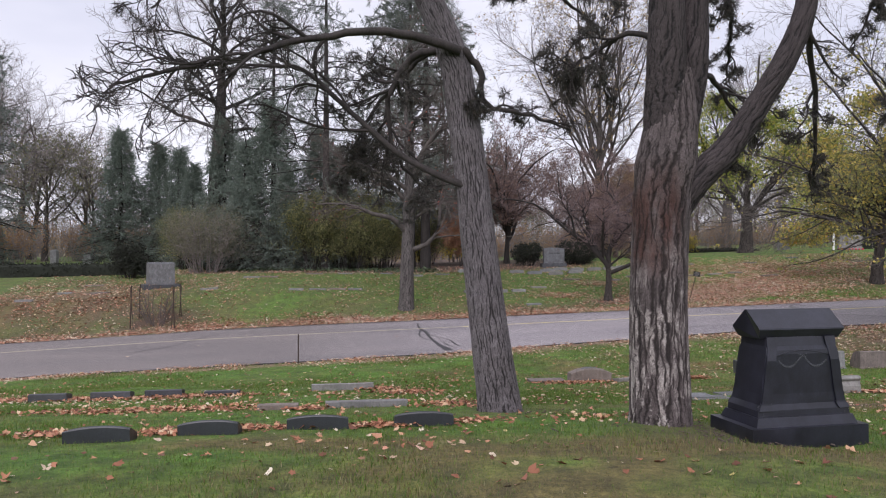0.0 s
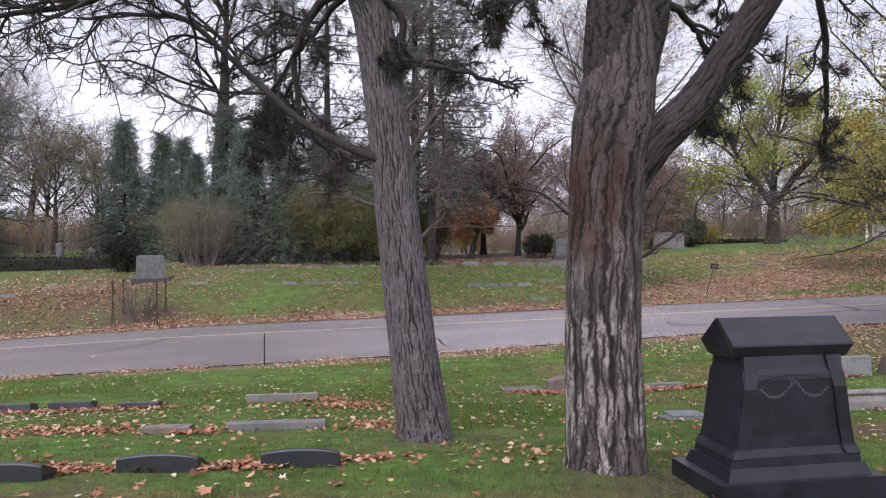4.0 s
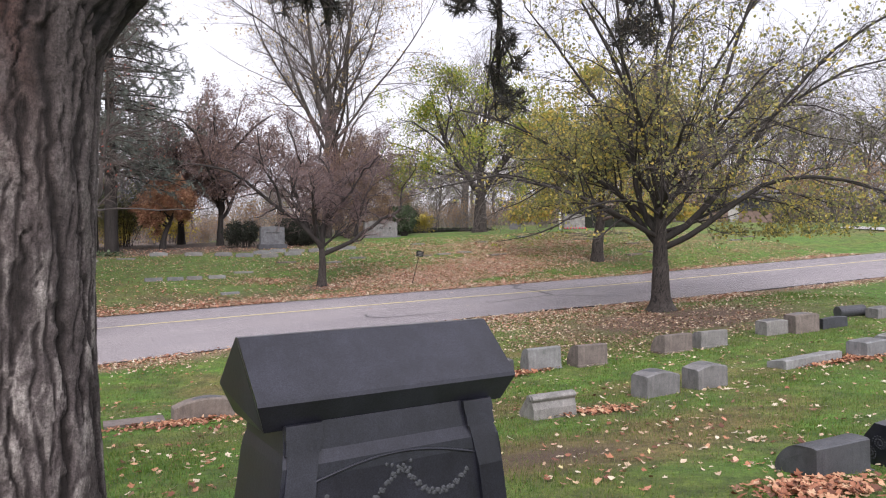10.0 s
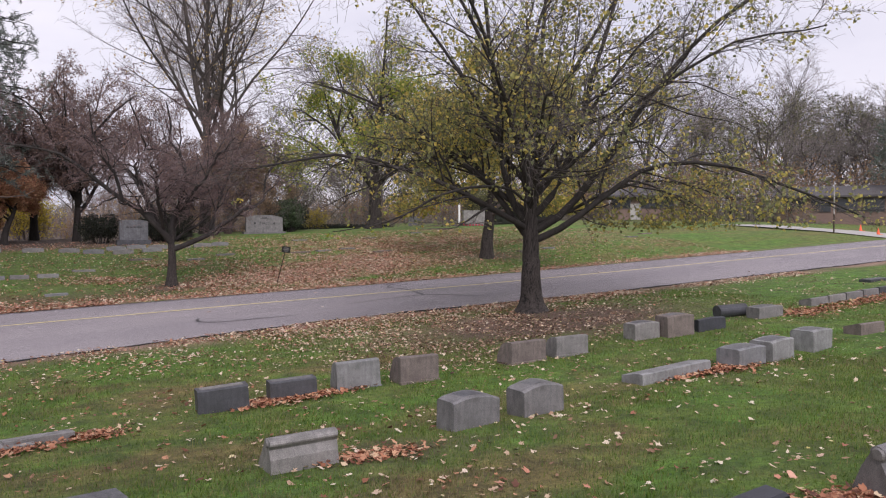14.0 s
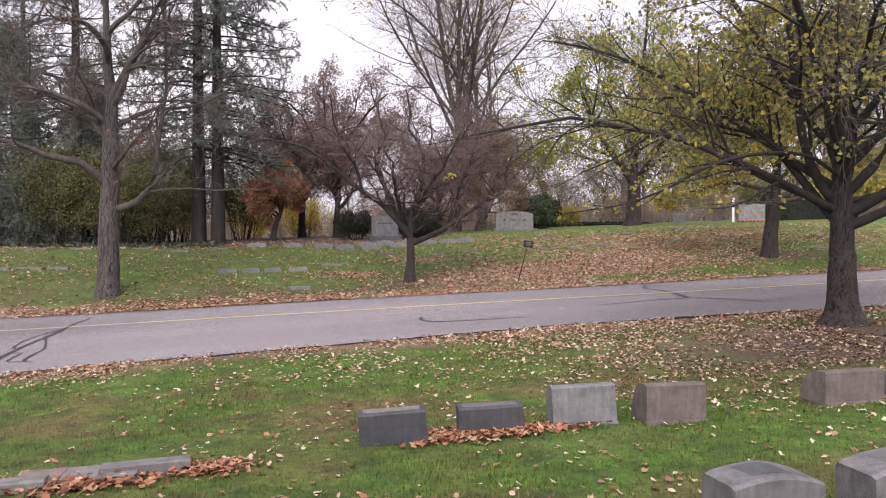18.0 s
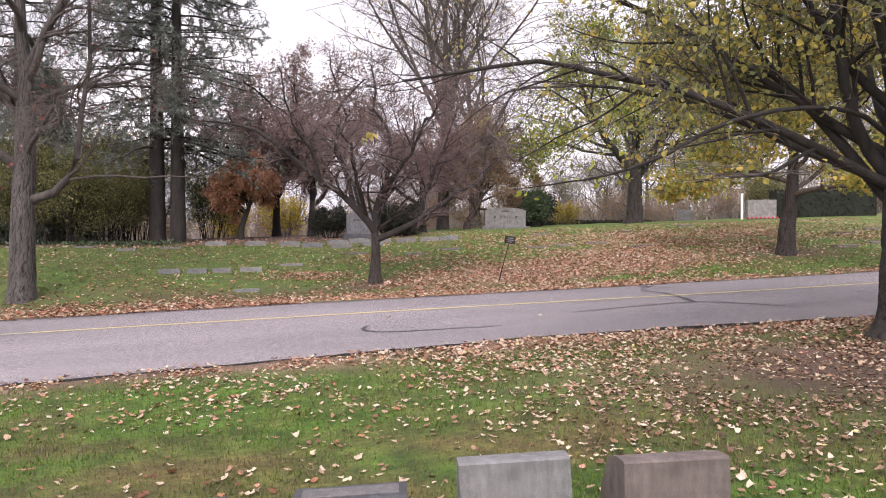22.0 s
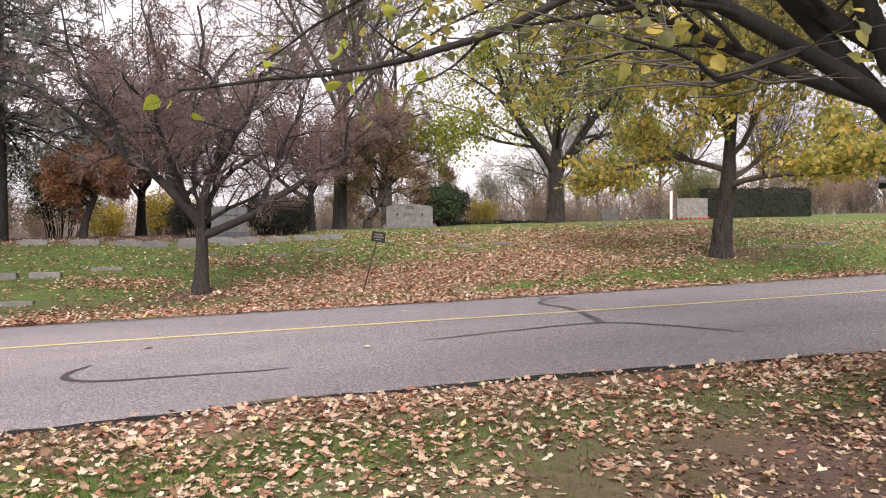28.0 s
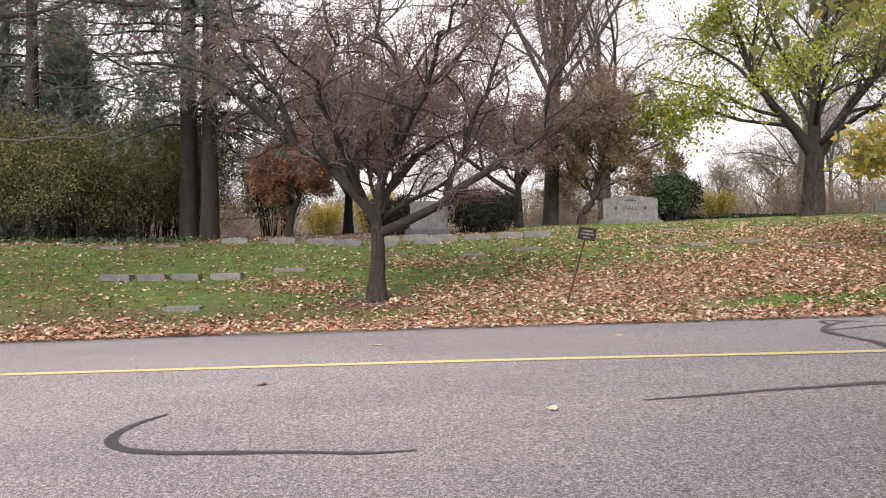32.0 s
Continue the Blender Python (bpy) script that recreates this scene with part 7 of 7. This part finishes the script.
bm = bmesh.new()
_rings = [[bm.verts.new((sx * bx, sy * by, z)) for sx, sy in ((-1, -1), (1, -1), (1, 1), (-1, 1))] for z, bx, by in BODY]
for _a, _b2 in zip(_rings, _rings[1:]):
    for _i in range(4):
        bm.faces.new((_a[_i], _a[(_i + 1) % 4], _b2[(_i + 1) % 4], _b2[_i]))
bm.faces.new(_rings[0][::-1])
bm.faces.new(_rings[-1])
part("body", mesh_bm("body", bm, MAT_BLACK_STONE), mon)
for _sy in (-1, 1):
    for _sx in (-1, 1):
        bm = bmesh.new()
        for _z0, _z1, _hw in ((0.30, 0.36, 0.054), (0.36, 0.86, 0.046), (0.86, 0.90, 0.052), (0.90, 0.94, 0.055)):
            for _k in range(4):
                _za, _zb = _z0 + (_z1 - _z0) * _k / 4, _z0 + (_z1 - _z0) * (_k + 1) / 4
                _a, _b2 = body_at(_za), body_at(_zb)
                _x0, _x1 = _a[0] - 0.056, _b2[0] - 0.056
                _q = [bm.verts.new((_sx * (_x0 + _e * _hw), _sy * (_a[1] + _o), _za)) for _e, _o in ((-1, -0.01), (1, -0.01), (1, 0.016), (-1, 0.016))]
                _q += [bm.verts.new((_sx * (_x1 + _e * _hw), _sy * (_b2[1] + _o), _zb)) for _e, _o in ((-1, -0.01), (1, -0.01), (1, 0.016), (-1, 0.016))]
                for _f in ((3, 2, 1, 0), (4, 5, 6, 7), (0, 1, 5, 4), (1, 2, 6, 5), (2, 3, 7, 6), (3, 0, 4, 7)):
                    bm.faces.new([_q[_i] for _i in _f])
        part("pilaster", mesh_bm("pilaster", bm, MAT_BLACK_STONE), mon)
# cap: a long gabled stone
bm = extrude_profile([(-0.150, 0.925), (0.150, 0.925), (0.194, 1.008), (0.190, 1.020), (0.012, 1.178), (-0.012, 1.178), (-0.190, 1.020), (-0.194, 1.008)], 0.875, 1)
for q in bm.verts:
    if q.co.z < 0.95:
        q.co.x *= 0.93
soften(bm, 0.005)
part("cap", mesh_bm("cap", bm, MAT_BLACK_STONE), mon, "sloping dark cap stone")
# an arched moulding over the front and back panels
for _sy in (-1, 1):
    _w = Wood()
    _pts = [(-0.30 + 0.6 * _k / 8, _sy * (body_at(0.77 + 0.05 * math.sin(math.pi * _k / 8))[1] + 0.001), 0.77 + 0.05 * math.sin(math.pi * _k / 8)) for _k in range(9)]
    _P, _R = curve(_pts, [0.004] * 9, 24)
    _w.add(_P, _R, 6)
    part("arch_moulding", _w.mesh("arch_moulding", MAT_BLACK_STONE), mon)


def beads(rows, sy):
    """Low carved beads (x, z, radius) set on the sloping face."""
    bm = bmesh.new()
    for x, z, r in rows:
        bmesh.ops.create_icosphere(bm, subdivisions=1, radius=r, matrix=Matrix.Translation((x, sy * (body_at(z)[1] + 0.001), z)) @ Matrix.Diagonal((1, 0.5, 1, 1)))
    return bm


for _sy in (-1, 1):
    for _sx in (-1, 1):
        for _zz, _xx, _rr in ((0.725, 0.338, 0.030), (0.315, 0.435, 0.034)):
            _rows = [(_sx * (_xx + _rr * (1 - _k / 24) * math.cos(0.5 * _k)), _zz + _rr * (1 - _k / 24) * math.sin(0.5 * _k), 0.0055) for _k in range(22)]
            _rows += [(_sx * (_xx - 0.02 + 0.006 * math.sin(_k * 1.1)), _zz - _rr - 0.008 * _k, 0.005) for _k in range(5)]
            part("scroll", mesh_bm("scroll", beads(_rows, _sy), MAT_ORNAMENT), mon, "frosted carved scroll")
    _rows = []
    for _half in (-1, 1):
        for _k in range(40):
            _s = _k / 39
            _rows.append((_half * (0.02 + 0.225 * _s), 0.755 - 0.065 * math.sin(math.pi * _s) - 0.03 * _s + 0.007 * math.sin(_k * 1.7), 0.0055 + 0.0045 * math.sin(_k * 2.1) ** 2))
    for _k in range(16):
        _rows.append((0.05 * math.sin(_k * 2.4) * (_k / 16), 0.768 + 0.028 * math.cos(_k * 1.3) * (_k / 16), 0.007))
    part("garland", mesh_bm("garland", beads(_rows, _sy), MAT_ORNAMENT), mon, "frosted carved flower garland")

# ---- small things ----
def rod(name, a, b, r, mat, parent=None, sides=8):
    w = Wood()
    P, R = curve([a, b], [r, r], 2)
    w.add(P, R, sides)
    return part(name, w.mesh(name, mat), parent)


_x, _y = 12.80, 28.86
sgn = thing("stake_sign", pose(_x, _y, gz(_x, _y)), "small dark sign on a leaning metal stake", "sign")
rod("stake", (0, 0, -0.1), (0.32, 0, 1.08), 0.014, MAT_RUSTY, sgn)
bm = bmesh.new()
box(bm, -0.14, 0.14, -0.008, 0.008, -0.10, 0.10)
soften(bm, 0.006)
_pl = part("plate", mesh_bm("plate", bm, MAT_SIGN), sgn, "dark rectangular sign plate", pose(0.335, -0.02, 1.11, 0, 8, 0))
bars(_pl, [(-0.08, 0.08, 0.035, 0.025), (-0.1, 0.1, -0.015, 0.025), (-0.06, 0.06, -0.065, 0.02)], -0.011, MAT_GREY_STONE)
_x, _y = -1.93, 18.4
pst = thing("marker_post", pose(_x, _y, gz(_x, _y)), "thin rusty steel post at the road's edge", "post")
rod("post", (0, 0, -0.2), (0.0, 0, 0.74), 0.016, MAT_RUSTY, pst)
# caged shrub
_r = np.random.default_rng(81)
_x, _y = -8.3, 28.5
cage = thing("plant_cage", pose(_x, _y, gz(_x, _y)), "square of leaning metal stakes round a bare shrub", "fence")
for _sx in (-0.8, 0.8):
    for _sy in (-0.5, 0.5):
        rod("stake", (_sx, _sy, -0.1), (_sx * 0.93, _sy, 1.5), 0.022, MAT_RUSTY, cage)
        rod("stake", (_sx * 0.86, _sy, -0.1), (_sx * 1.0, _sy, 1.45), 0.014, MAT_RUSTY, cage)
stand(shrub(_r, 1.9, 1.7, MAT_TWIG, MAT_RUST_LEAF, 14, 1, 0.04, (6, 4), 55), "bare_shrub", _x, _y, "bare dark shrub inside a stake cage", "shrub")
# traffic cones, pole and buildings to the right
for _x, _y in ((49.4, 29.6), (50.9, 31.5), (49.0, 28.6)):
    cn = thing("traffic_cone", pose(_x, _y, gz(_x, _y)), "orange traffic cone by the side road", "traffic cone", "cones")
    bm = bmesh.new()
    bmesh.ops.create_cone(bm, cap_ends=True, segments=16, radius1=0.10, radius2=0.02, depth=0.4, matrix=pose(0, 0, 0.22))
    part("cone", mesh_bm("cone", bm, MAT_ORANGE), cn)
    part("foot", mesh_bm("foot", block(0.34, 0.34, 0.04), MAT_ORANGE), cn)
_x, _y = 46.6, 30.6
pole = thing("pole", pose(_x, _y, gz(_x, _y)), "slim pole, dark below and pale above", "pole")
rod("lower", (0, 0, -0.2), (0, 0, 1.1), 0.04, MAT_RUSTY, pole)
rod("upper", (0, 0, 1.1), (0, 0, 3.0), 0.035, MAT_CONCRETE, pole)
_dv = thing("side_road", Matrix(), "pale concrete side road leading to a house", "road", kind="structure")
_sx = np.linspace(0, 1, 30)
_cx, _cy = 50 - 4.0 * _sx, 26.4 + 10.5 * _sx ** 0.8
_V = np.concatenate([np.stack([_cx - 2.2, _cy, land(_cx - 2.2, _cy) + 0.04], -1), np.stack([_cx + 2.2, _cy, land(_cx + 2.2, _cy) + 0.04], -1)])
_k = np.arange(29)
part("slab", mesh_np("slab", _V, np.stack([_k, _k + 30, _k + 31, _k + 1], -1), MAT_CONCRETE), _dv)


def house(x, y, turn, w, d, h, roof_h, label, garage):
    ob = thing("house", pose(x, y, gz(x, y), 0, 0, turn), label, "house")
    part("wall", mesh_bm("wall", block(w, d, h + 0.3, -0.3, 0.02), MAT_BRICK), ob)
    bm = extrude_profile([(-d / 2 - 0.6, h), (d / 2 + 0.6, h), (d / 2 + 0.6, h + 0.15), (0.2, h + roof_h), (-0.2, h + roof_h), (-d / 2 - 0.6, h + 0.15)], w + 1.2, 1)
    part("roof", mesh_bm("roof", bm, MAT_SHINGLE), ob)
    for i in range(4):
        wx = -w / 2 + w * (i + 0.6) / 4.2
        if i == garage:
            part("garage_door", mesh_bm("garage_door", block(0.8, 0.1, 1.3), MAT_CONCRETE), ob, "pale door", pose(wx, -d / 2 - 0.03, 0))
        else:
            win = part("window", mesh_bm("window", block(1.5, 0.08, 1.1), MAT_SHINGLE), ob, "dark framed window", pose(wx, -d / 2 - 0.02, 0.9))
            for s in (-0.36, 0.36):
                part("pane", mesh_bm("pane", block(0.64, 0.04, 0.96, 0.07, 0.004), MAT_PANE), win, "", pose(s, -0.045, 0))
    return ob


house(66, 42.5, -58, 8, 6, 2.1, 1.1, "low brown brick house with a dark shingle roof", -1)
house(50, 49, -45, 4.6, 4, 1.8, 0.8, "low dark outbuilding with a white door", 1)

# ---- grass blades and fallen leaves ----
_r = np.random.default_rng(91)


def strew(n, x0, x1, y0, y1, weight, even=False):
    """Places picked in a stretch of ground, thicker where weight is larger."""
    x, y = x0 + (x1 - x0) * _r.random(n), y0 + (y1 - y0) * _r.random(n)
    clump = vnoise(x * 0.8, y * 0.8, np.random.default_rng(7)) * 0.5 + vnoise(x * 2.7, y * 2.7, np.random.default_rng(8)) * 0.5
    keep = _r.random(n) < weight(x, y) * (np.clip(clump * 2.6 - 0.35, 0.12, 1.6) if even else np.clip(clump * 3.4 - 1.05, 0.03, 2.0))
    return x[keep], y[keep]


def surface(x, y):
    on = (y > near_edge(x)) & (y < far_edge(x))
    return np.where(on, road_z(x, y) + 0.004, land(x, y))


LEAF_SHAPE = np.array([(0, -0.48), (0.2, -0.36), (0.40, -0.33), (0.36, -0.08), (0.48, 0.16), (0.24, 0.24), (0.06, 0.52), (-0.2, 0.30), (-0.42, 0.24), (-0.36, 0.0), (-0.46, -0.22), (-0.2, -0.34)])
OVAL_SHAPE = np.array([(0, -0.5), (0.25, -0.25), (0.3, 0.05), (0.17, 0.32), (0, 0.55), (-0.17, 0.32), (-0.3, 0.05), (-0.25, -0.25)])


def leaf_carpet(name, x, y, size, mat, shape, label, lift=0.018, tilt=0.5):
    """One mesh of separate curled leaves lying on the ground."""
    n, k = len(x), len(shape)
    z = surface(x, y) + lift * (0.3 + _r.random(n))
    a = _r.random(n) * 2 * np.pi
    s = size * (0.6 + 0.7 * _r.random(n))
    lx = shape[None, :, 0] * s[:, None] * (0.75 + 0.4 * _r.random((n, 1)))
    ly = shape[None, :, 1] * s[:, None]
    fold = _r.normal(size=(n, 1))
    lx, ly = lx + 0.07 * s[:, None] * _r.normal(size=(n, k)), ly + 0.07 * s[:, None] * _r.normal(size=(n, k))
    curl = (0.05 + 0.5 * _r.random((n, 1))) * ((lx + 0.5 * fold * ly) ** 2 * 1.4 + 0.3 * ly**2) / s[:, None] + 0.04 * s[:, None] * _r.normal(size=(n, k))
    tx, ty = tilt * _r.normal(size=(n, 1)) * 0.5, tilt * _r.normal(size=(n, 1)) * 0.5
    lz = np.maximum(curl + tx * lx + ty * ly, -0.015)
    vx = x[:, None] + lx * np.cos(a)[:, None] - ly * np.sin(a)[:, None]
    vy = y[:, None] + lx * np.sin(a)[:, None] + ly * np.cos(a)[:, None]
    V = np.concatenate([np.stack([vx, vy, z[:, None] + lz], -1), np.stack([x, y, z], -1)[:, None, :]], 1)
    i = np.arange(n)[:, None, None] * (k + 1)
    j = np.arange(k)
    F = i + np.stack([j, (j + 1) % k, np.full(k, k)], -1)[None]
    thing(name, Matrix(), label, "leaves", kind="stuff", data=mesh_np(name, V.reshape(-1, 3), F.reshape(-1, 3), mat))


# leaves on the near lawn
_x, _y = strew(260000, -12, 26, 2.0, 20.5, lambda x, y: (y < near_edge(x) + 0.15 - 0.24 * (x > 7)) * (0.0025 + 0.0415 / (1 + np.exp(-(x - 6.5) * 1.2)) + 0.16 * blob(x, y, 5, 11, 9, 4) * 0.3 + 0.6 * blob(x, y, 12.0, 17.9, 4.0, 1.6) * (1 - 0.8 * blob(x, y, 14.6, 16.8, 2.2, 1.3)) + 0.75 * np.exp(-((y - near_edge(x) + 0.4) / 0.6) ** 2) + 0.14 * blob(x, y, 15, 15.5, 5, 2.5) + 0.12 * blob(x, y, 13.0, 16.4, 2.6, 1.6) + 0.25 * blob(x, y, -3, 12, 3, 1.2)))
_h = len(_x) // 2
leaf_carpet("fallen_leaves", _x[:_h], _y[:_h], 0.049, MAT_FALLEN_PALE, OVAL_SHAPE, "pale fallen leaves scattered over the lawn", 0.015, 0.5)
leaf_carpet("fallen_leaves", _x[_h:], _y[_h:], 0.051, MAT_FALLEN_PALE, LEAF_SHAPE, "pale and brown curled leaves scattered over the lawn", 0.015, 0.5)
_x, _y = strew(130000, -12, 26, 2.0, 20.5, lambda x, y: (y < near_edge(x) + 0.15 - 0.24 * (x > 7)) * (0.02 + 0.5 * blob(x, y, 11.5, 18.5, 5.5, 1.0) + 0.2 * blob(x, y, 5.5, 13.6, 1.6, 0.5) + (0.25 + 0.9 / (1 + np.exp(-(x - 9.6) * 2.5))) * np.exp(-((y - near_edge(x) + 0.35) / 0.5) ** 2) + 0.12 * blob(x, y, 10, 8, 4, 1.5) + 0.10 * blob(x, y, -2.5, 12, 3, 1.0)))
_h = len(_x) // 2
leaf_carpet("fallen_maple_leaves", _x[:_h], _y[:_h], 0.054, MAT_FALLEN, LEAF_SHAPE, "rust and tan fallen maple leaves on the lawn", 0.02)
leaf_carpet("fallen_maple_leaves", _x[_h:], _y[_h:], 0.052, MAT_FALLEN_PALE, LEAF_SHAPE, "pale tan fallen maple leaves on the lawn", 0.02)

_x, _y = strew(9000, 5.5, 19, 18.5, 20.3, lambda x, y: 1.1 / (1 + np.exp(-(x - 9.6) * 2.5)) * (y < near_edge(x) - 0.06 * (x > 7)) * np.exp(-((y - near_edge(x) + 0.35) / 0.38) ** 2) * (1 - 0.95 * blob(x, y, 12.15, 19.82, 0.34, 0.13)), True)
_h = len(_x) // 3
leaf_carpet("roadside_leaves", _x[:_h], _y[:_h], 0.052, MAT_FALLEN, LEAF_SHAPE, "thick band of rust and tan leaves along the asphalt", 0.035, 0.7)
leaf_carpet("roadside_leaves", _x[_h:], _y[_h:], 0.052, MAT_FALLEN_PALE, LEAF_SHAPE, "pale curled leaves heaped along the asphalt", 0.04, 0.7)

_x, _y = strew(60000, 10, 19, 13.5, 19.2, lambda x, y: 0.6 * blob(x, y, 14.0, 16.7, 3.2, 1.9))
leaf_carpet("brown_leaf_litter", _x, _y, 0.045, MAT_BROWN_LITTER, OVAL_SHAPE, "small brown leaf crumbs on the soil under the maple", 0.012, 0.6)

_x, _y = strew(90000, -12, 9, 3.0, 20.3, lambda x, y: (y < near_edge(x) + 0.2) * (0.036 + 0.6 * np.exp(-((y - near_edge(x) + 0.25) / 0.35) ** 2) + 0.16 * blob(x, y, -2, 12.2, 5, 0.9) + 0.10 * blob(x, y, 2, 7.6, 4, 0.6)))
leaf_carpet("fallen_orange_leaves", _x, _y, 0.056, MAT_DRIFT, LEAF_SHAPE, "orange-brown leaves along the road and between the markers", 0.02)
_x, _y = strew(26000, -20, 8, 26.0, 31.0, lambda x, y: (y > far_edge(x) - 0.1) * (0.9 * np.exp(-((y - far_edge(x) - 0.3) / 0.4) ** 2) + 0.05 + 0.5 * blob(x, y, -13.5, 30.6, 4, 1.2)))
leaf_carpet("fallen_orange_leaves", _x, _y, 0.08, MAT_DRIFT, LEAF_SHAPE, "orange-brown leaves along the far side of the road", 0.02)


def heap(cx, cy, rx, ry, n):
    n = int(n * 5.2)
    return cx + rx * _r.normal(size=n) * 0.6, cy + ry * _r.normal(size=n) * 0.6


_hx, _hy = [], []
for _cx, _cy, _rx, _ry, _n in ((7.85, 14.1, 0.35, 0.2, 90), (8.5, 14.0, 0.6, 0.16, 120), (5.2, 13.3, 0.5, 0.25, 150), (6.1, 13.5, 0.25, 0.2, 60), (9.35, 7.8, 0.28, 0.2, 60), (10.5, 7.75, 0.45, 0.16, 90), (11.4, 7.7, 0.8, 0.2, 150), (8.55, 7.45, 0.25, 0.16, 60),
                               (7.0, 7.3, 0.4, 0.25, 90), (13.2, 11.55, 0.4, 0.2, 70), (12.7, 11.55, 0.5, 0.12, 70), (20.5, 13.8, 1.8, 0.3, 200), (18.2, 13.8, 0.6, 0.4, 100), (-1.9, 7.0, 0.3, 0.2, 40), (0.0, 7.2, 0.3, 0.15, 40), (-0.9, 9.3, 0.3, 0.15, 40), (-4.4, 11.7, 1.2, 0.25, 120),
                               (-2.9, 12.0, 0.8, 0.25, 90), (3.6, 13.0, 0.6, 0.25, 80), (0.1, 12.6, 0.3, 0.2, 40), (8.0, 10.9, 0.35, 0.2, 60),
                               (-3.4, 9.4, 0.9, 0.3, 70), (-2.2, 9.6, 0.8, 0.35, 70), (0.5, 11.8, 0.5, 0.4, 60), (1.0, 9.6, 0.5, 0.4, 50), (-1.3, 7.2, 0.6, 0.2, 60), (-2.9, 7.1, 0.5, 0.2, 50), (-5.6, 11.9, 1.0, 0.2, 80), (0.9, 7.4, 0.4, 0.15, 30)):
    _a, _b2 = heap(_cx, _cy, _rx, _ry, _n)
    _hx.append(_a), _hy.append(_b2)
leaf_carpet("leaf_drift", np.concatenate(_hx), np.concatenate(_hy), 0.052, MAT_DRIFT, LEAF_SHAPE, "drifts of orange-brown leaves against the stones", 0.03, 0.6)
_x, _y = strew(1300, -5, 9, 1.5, 7.5, lambda x, y: 0.12 + 0 * x)
leaf_carpet("large_fallen_leaves", _x, _y, 0.085, MAT_DRIFT, LEAF_SHAPE, "large brown leaves lying singly on the lawn", 0.03, 0.5)
# sticks and bark crumbs under the pines
_n = 110
_a = _r.random(_n) * 2 * np.pi
_q = _r.random(_n)
_x = np.where(_q < 0.7, 3.0, 1.6) + 0.55 * _r.normal(size=_n)
_y = np.where(_q < 0.7, 6.2, 8.3) + 0.28 * _r.normal(size=_n)
_l = 0.02 + 0.09 * _r.random(_n) ** 2
_p0 = np.stack([_x, _y, land(_x, _y) + 0.012], -1)
_x1, _y1 = _x + _l * np.cos(_a), _y + _l * np.sin(_a)
_p1 = np.stack([_x1, _y1, land(_x1, _y1) + 0.012 + 0.02 * _r.random(_n)], -1)
_w = Wood()
_w.add(np.stack([_p0, 0.5 * (_p0 + _p1) + 0.008 * _r.normal(size=_p0.shape) * [1, 1, 0], _p1], 1), (0.003 + 0.004 * _r.random((_n, 1))) * np.ones((1, 3)), 5)
thing("fallen_twigs", Matrix(), "broken twigs and bark crumbs under the pines", "twigs", kind="stuff", data=_w.mesh("fallen_twigs", MAT_BROWN_BARK))
# leaves beyond the road
_x, _y = strew(290000, -16, 34, 26.2, 42, lambda x, y: (y > far_edge(x) - 0.15) * (0.10 + 0.03 * (x > 10) + 1.9 * litter_at(x, y)), True)
_h = len(_x) * 3 // 5
leaf_carpet("leaf_carpet", _x[:_h], _y[:_h], 0.078, MAT_FALLEN, OVAL_SHAPE, "thick carpet of orange-tan leaves on the bank", 0.03)
leaf_carpet("leaf_carpet", _x[_h:], _y[_h:], 0.074, MAT_FALLEN_PALE, OVAL_SHAPE, "pale tan leaves strewn over the bank", 0.035)
# a few on the road
_x, _y = strew(1000, -8, 26, 19.3, 26.5, lambda x, y: 0.03 * (y > near_edge(x)))
leaf_carpet("road_leaves", _x, _y, 0.095, MAT_FALLEN_PALE, LEAF_SHAPE, "single pale leaves on the asphalt", 0.006, 0.2)

# grass: blades in tufts
def grass(name, n, x0, x1, y0, y1, size, thin, label):
    x, y = x0 + (x1 - x0) * _r.random(n), y0 + (y1 - y0) * _r.random(n)
    keep = ((y < near_edge(x) - 0.05) | (y > far_edge(x) + 0.1)) & (_r.random(n) > 0.85 * np.clip(earth_shade_at(x, y), 0, 1))
    x, y = x[keep], y[keep]
    dead = _r.random(len(x)) < 0.10 + 0.75 * dry_at(x, y)
    for tone, mat in ((~dead, MAT_BLADE), (dead, MAT_DRY_BLADE)):
        blades(name, x[tone], y[tone], size, thin, label if mat is MAT_BLADE else "dry brown tufts in the lawn", mat)


def blades(name, x, y, size, thin, label, mat):
    n = len(x)
    z = land(x, y) - 0.012
    a = _r.random(n) * 2 * np.pi
    h = size * (0.5 + 0.8 * _r.random(n))
    lean = 0.8 * h * _r.random(n)
    b = a + 1.57 + _r.normal(size=n)
    w = thin * (0.7 + 0.6 * _r.random(n))
    V = np.stack([np.stack([x - w * np.cos(a), y - w * np.sin(a), z], -1), np.stack([x + w * np.cos(a), y + w * np.sin(a), z], -1), np.stack([x + lean * np.cos(b), y + lean * np.sin(b), z + h], -1)], 1)
    thing(name, Matrix(), label, "grass", kind="stuff", data=mesh_np(name, V.reshape(-1, 3), np.arange(3 * n).reshape(-1, 3), mat))


grass("grass", 300000, -7, 16, 3.5, 12, 0.042, 0.0035, "short green lawn grass")
grass("grass", 215000, -8, 20, 12, 20.3, 0.045, 0.0045, "short green lawn grass")
grass("grass", 70000, -14, 30, 27, 40, 0.07, 0.008, "short green lawn grass across the road")
